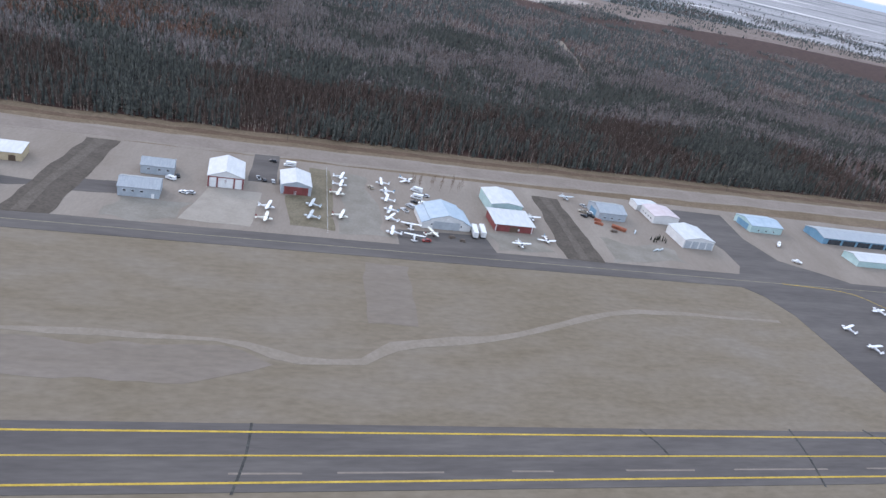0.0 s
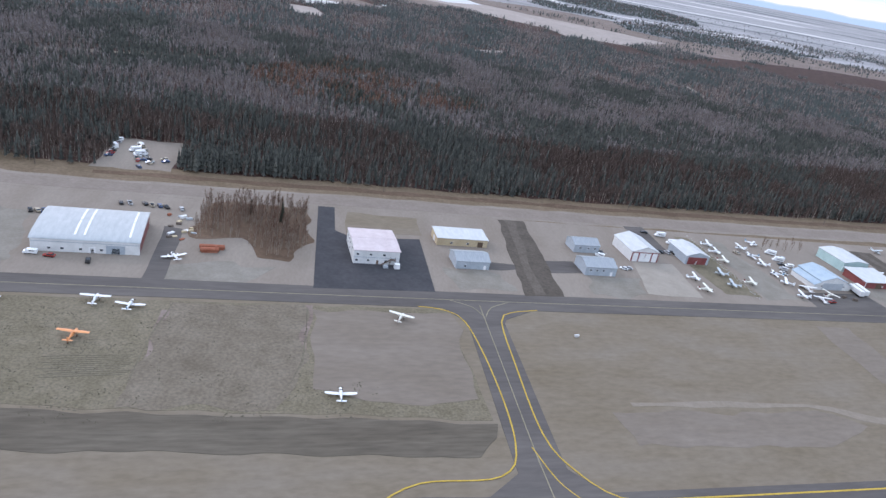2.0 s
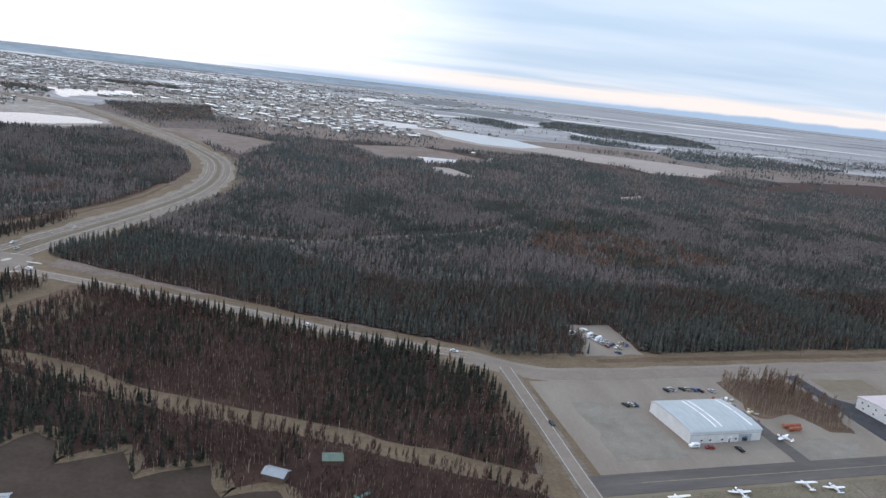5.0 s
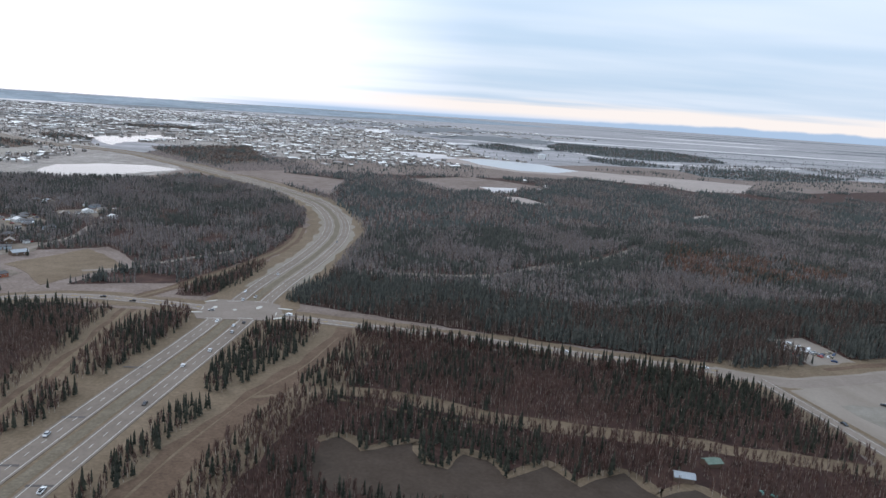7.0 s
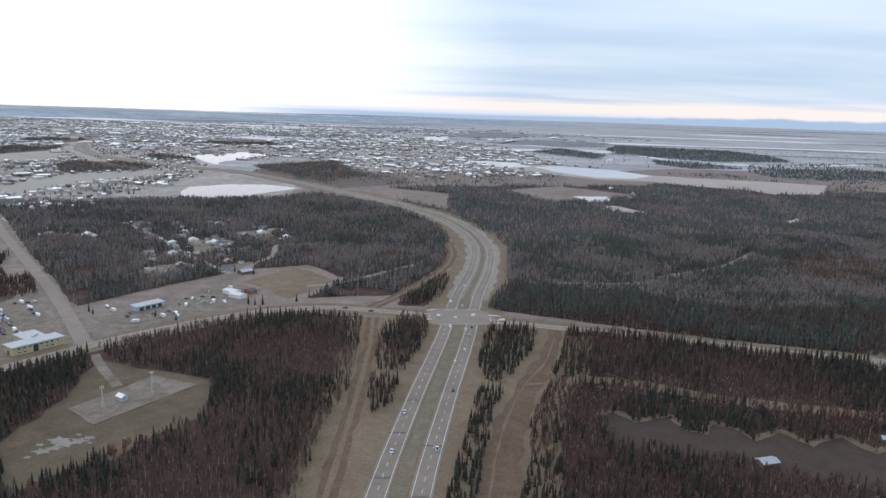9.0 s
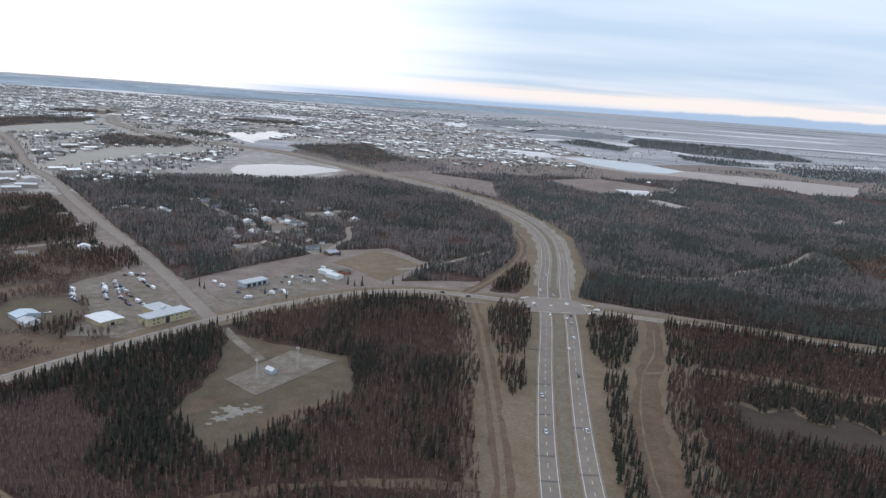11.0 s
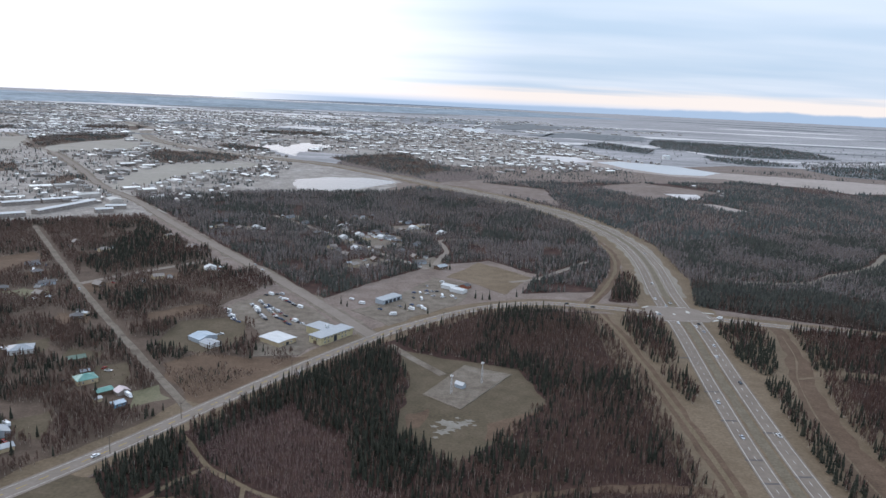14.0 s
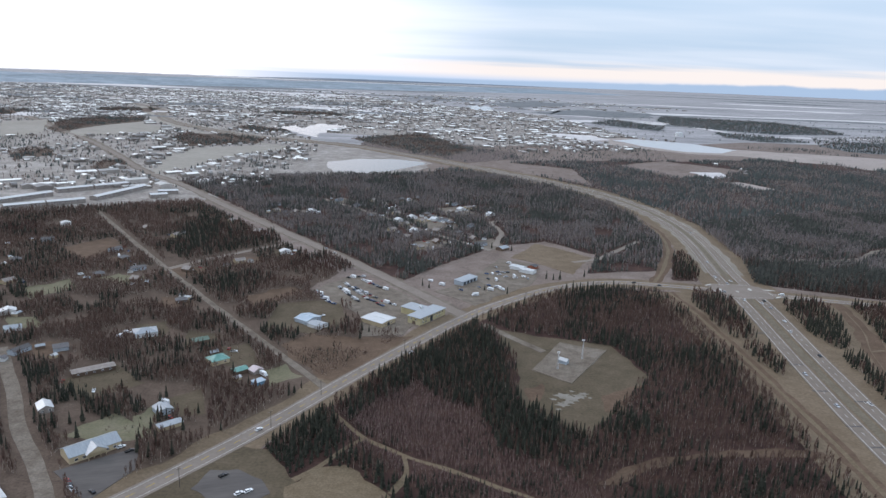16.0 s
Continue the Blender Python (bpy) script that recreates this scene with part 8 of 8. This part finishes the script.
# spruces beside the roads and on the highway verge
for (xa, ya), (xb, yb), k in (((-520, 270), (-745, 318), 30), ((-1100, 196), (-1212, 20), 26), ((-822, 290), (-778, 318), 9), ((-868, 320), (-880, 215), 8), ((-878, 190), (-890, 132), 6), ((-812, 182), (-834, 60), 12), ((-1118, 182), (-1090, 150), 6), ((-1082, 66), (-1048, 22), 12)):
    for q in range(k):
        f = (q + TR.random()) / k
        n += 1
        plant(spr, n, xa + (xb - xa) * f + TR.uniform(-3, 3), ya + (yb - ya) * f + TR.uniform(-3, 3), TR.uniform(0.7, 1.25), "dark green spruce at the edge of the woods")
for x, y, size in ((-1038, 363, 1.00), (-1031, 361, 0.80), (-1024, 362, 1.10), (-1082, 303, 0.80), (-1104, 312, 0.70), (-996, 378, 0.90), (-1166, 316, 0.90), (-1159, 310, 0.70), (-1206, 182, 1.00), (-1218, 187, 1.10), (-1212, 183, 0.80), (-1219, 179, 0.90), (-1200, 181, 0.70), (-1059, 288, 0.60), (-1120, 465, 1.00), (-1113, 461, 0.80), (-1093, 487, 0.90), (-1069, 479, 0.90)):
    n += 1
    plant(spr, n, x, y, size, "dark green spruce beside a work yard")
# the grove beside the big hangar
GROVE = [(-45, 62), (-40, 104), (-22, 108), (12, 106), (10, 62), (-4, 40), (-14, 46), (-22, 62)]
GP = np.array([(TR.uniform(-46, 16), TR.uniform(36, 108)) for _ in range(620)])
for q, (u, v) in enumerate(GP[inside(GP, GROVE)][:270]):
    plant(bir, q, *field(u, v), TR.uniform(0.8, 1.2), "bare brown birch in a grove beside a hangar", 0.13)
for u, v, s in ((-3, 84, 1.25), (-18, 93, 1.0), (-2.2, 86, 0.9)):
    n += 1
    plant(spr, n, *field(u, v), s, "dark spruce in a bare birch grove", 0.13)
for u, v in ((299, 92), (301, 95), (303, 90), (305, 96), (311, 93), (313, 96), (316, 91), (318, 95), (323, 93), (325, 97), (327, 91), (330, 95)):
    n += 1
    plant(bir, n, *field(u, v), TR.uniform(0.75, 1.0), "bare tree behind a blue-roofed hangar", 0.13)
for q in range(12):
    n += 1
    plant(spr, n, *field(437 + 0.9 * q, 51 + TR.uniform(-2.5, 2.5)), TR.uniform(0.3, 0.45), "young spruce beside a white hangar", 0.13)
struct(slab("grove_floor", [field(u, v) for u, v in GROVE], 0.145, M_brown_verge, soft=5, step=2), "brown litter under a birch grove", "litter")

# ---- poles, masts and fences ----


def utility_pole(x, y, turn, h=11.0):
    t = thing("utility_pole", x, y, turn, "weathered wooden utility pole beside a road", "pole", "utility poles")
    bm = bmesh.new()
    tube(bm, (0, 0, 0), (0, 0, h), 0.2, 0.13, 8)
    part("pole", bm, M_wood, t)
    bm = bmesh.new()
    box(bm, -1.3, 1.3, -0.08, 0.08, h - 0.9, h - 0.7)
    arm = part("crossarm", bm, M_wood, t)
    for o in (-1.15, 0.0, 1.15):
        bm = bmesh.new()
        tube(bm, (o, 0, h - 0.7), (o, 0, h - 0.35), 0.07, 0.05, 6)
        part("insulator", bm, M_steel, arm)
    return t


first_pole = utility_pole(-1102, 221, 35)
for x, y, a in ((-1066, 278, 35), (-1132, 176, 30), (-1167, 141, 30), (-1234, 16, 28), (-1262, -49, 28), (-1214, 62, 30), (-544, 224 + 68, 75), (-620, 312 - 3, 75)):
    copy_thing(first_pole, pose(x, y, 0.1, 0, 0, a))
for u, v in ((-129, 143), (60, 143), (230, 146), (400, 150), (560, 156)):
    copy_thing(first_pole, pose(*field(u, v), 0.1, 0, 0, AXIS))


def mast(x, y, h, label):
    t = thing("lattice_mast", x, y, 20, label, "mast", "radio masts")
    r0, r1 = 0.8, 0.3
    feet = [(r0 * math.cos(k * 2.094), r0 * math.sin(k * 2.094)) for k in range(3)]
    for fx, fy in feet:
        bm = bmesh.new()
        tube(bm, (fx, fy, 0), (fx * r1 / r0, fy * r1 / r0, h), 0.09, 0.06, 5)
        part("leg", bm, M_steel, t)
    n = int(h / 1.6)
    for k in range(n):
        za, zb = h * k / n, h * (k + 1) / n
        fa, fb = 1 - (1 - r1 / r0) * k / n, 1 - (1 - r1 / r0) * (k + 1) / n
        for q in range(3):
            (ax, ay), (bx, by) = feet[q], feet[(q + 1) % 3]
            bm = bmesh.new()
            tube(bm, (ax * fa, ay * fa, za), (bx * fb, by * fb, zb), 0.05, 0.05, 4)
            part("brace", bm, M_steel, t)
    bm = bmesh.new()
    for q in range(4):
        a = q * 1.5708
        box(bm, 0.9 * math.cos(a) - 0.16, 0.9 * math.cos(a) + 0.16, 0.9 * math.sin(a) - 0.16, 0.9 * math.sin(a) + 0.16, h - 0.5, h + 0.7)
    part("antenna_head", bm, M_trim, t)
    t.location.z = 0.2
    return t


mast(-1032, 148, 15, "slim lattice mast with white antennas in a gravel yard")
mast(-1053, 126, 13, "pale lattice mast in a gravel yard")

# the yard's low wall and the small sign on the grass
bm = bmesh.new()
for a, b in (((-1072, 122), (-1046, 102)), ((-1046, 102), (-1010, 168))):
    tube(bm, (*a, 0.4), (*b, 0.4), 0.35, 0.35, 4)
tagged(part("yard_kerb", bm, M_pale, None), "low pale kerb round a gravel yard", "kerb")
x, y = field(118, -19)
sg = thing("taxiway_sign", x, y, AXIS, "small white box sign on mown grass", "sign")
bm = bmesh.new()
box(bm, -1.0, 1.0, -0.25, 0.25, 0.3, 1.3)
part("sign_box", bm, M_trim, sg)
for o in (-0.7, 0.7):
    bm = bmesh.new()
    tube(bm, (o, 0, 0), (o, 0, 0.35), 0.06, 0.06, 6)
    part("leg", bm, M_steel, sg)
fn = thing("fence", *field(248, 64), AXIS, "thin wire fence on posts between two aprons", "fence")
for k in range(18):
    v = -41 + 82 * k / 17
    bm = bmesh.new()
    tube(bm, (v * 0.07, v, 0), (v * 0.07, v, 1.8), 0.06, 0.06, 6)
    part("post", bm, M_steel, fn)
for z in (0.6, 1.2, 1.75):
    bm = bmesh.new()
    tube(bm, (-41 * 0.07, -41, z), (41 * 0.07, 41, z), 0.025, 0.025, 4)
    part("wire", bm, M_steel, fn)
# clutter between the big hangar and the grove
CL = random.Random(3)
for q in range(16):
    u, v = -58 + 14 * CL.random(), 56 + 30 * CL.random()
    x, y = field(u, v)
    c = thing("scrap_crate", x, y, CL.uniform(0, 90), "crate of scrap beside a hangar", "crate", "scrap crates")
    L, w, h = CL.uniform(1.2, 3.4), CL.uniform(0.9, 1.6), CL.uniform(0.5, 1.3)
    bm = bmesh.new()
    box(bm, -L / 2, L / 2, -w / 2, w / 2, 0.12, h, 0.06)
    part("crate_body", bm, CL.choice((M_wood, M_trim, M_rust, M_sheet, M_wall_tan)), c)
    bm = bmesh.new()
    box(bm, -L / 2 + 0.1, L / 2 - 0.1, -w / 2 + 0.1, w / 2 - 0.1, 0, 0.12)
    part("pallet", bm, M_wood, c)
    c.location.z = 0.13

# ---- set the whole plan down at its scale ----
for ob in list(scene.objects):
    if ob.parent is None and ob.type in {"MESH", "EMPTY"}:
        ob.location = ob.location * SCALE
        ob.scale = ob.scale * SCALE
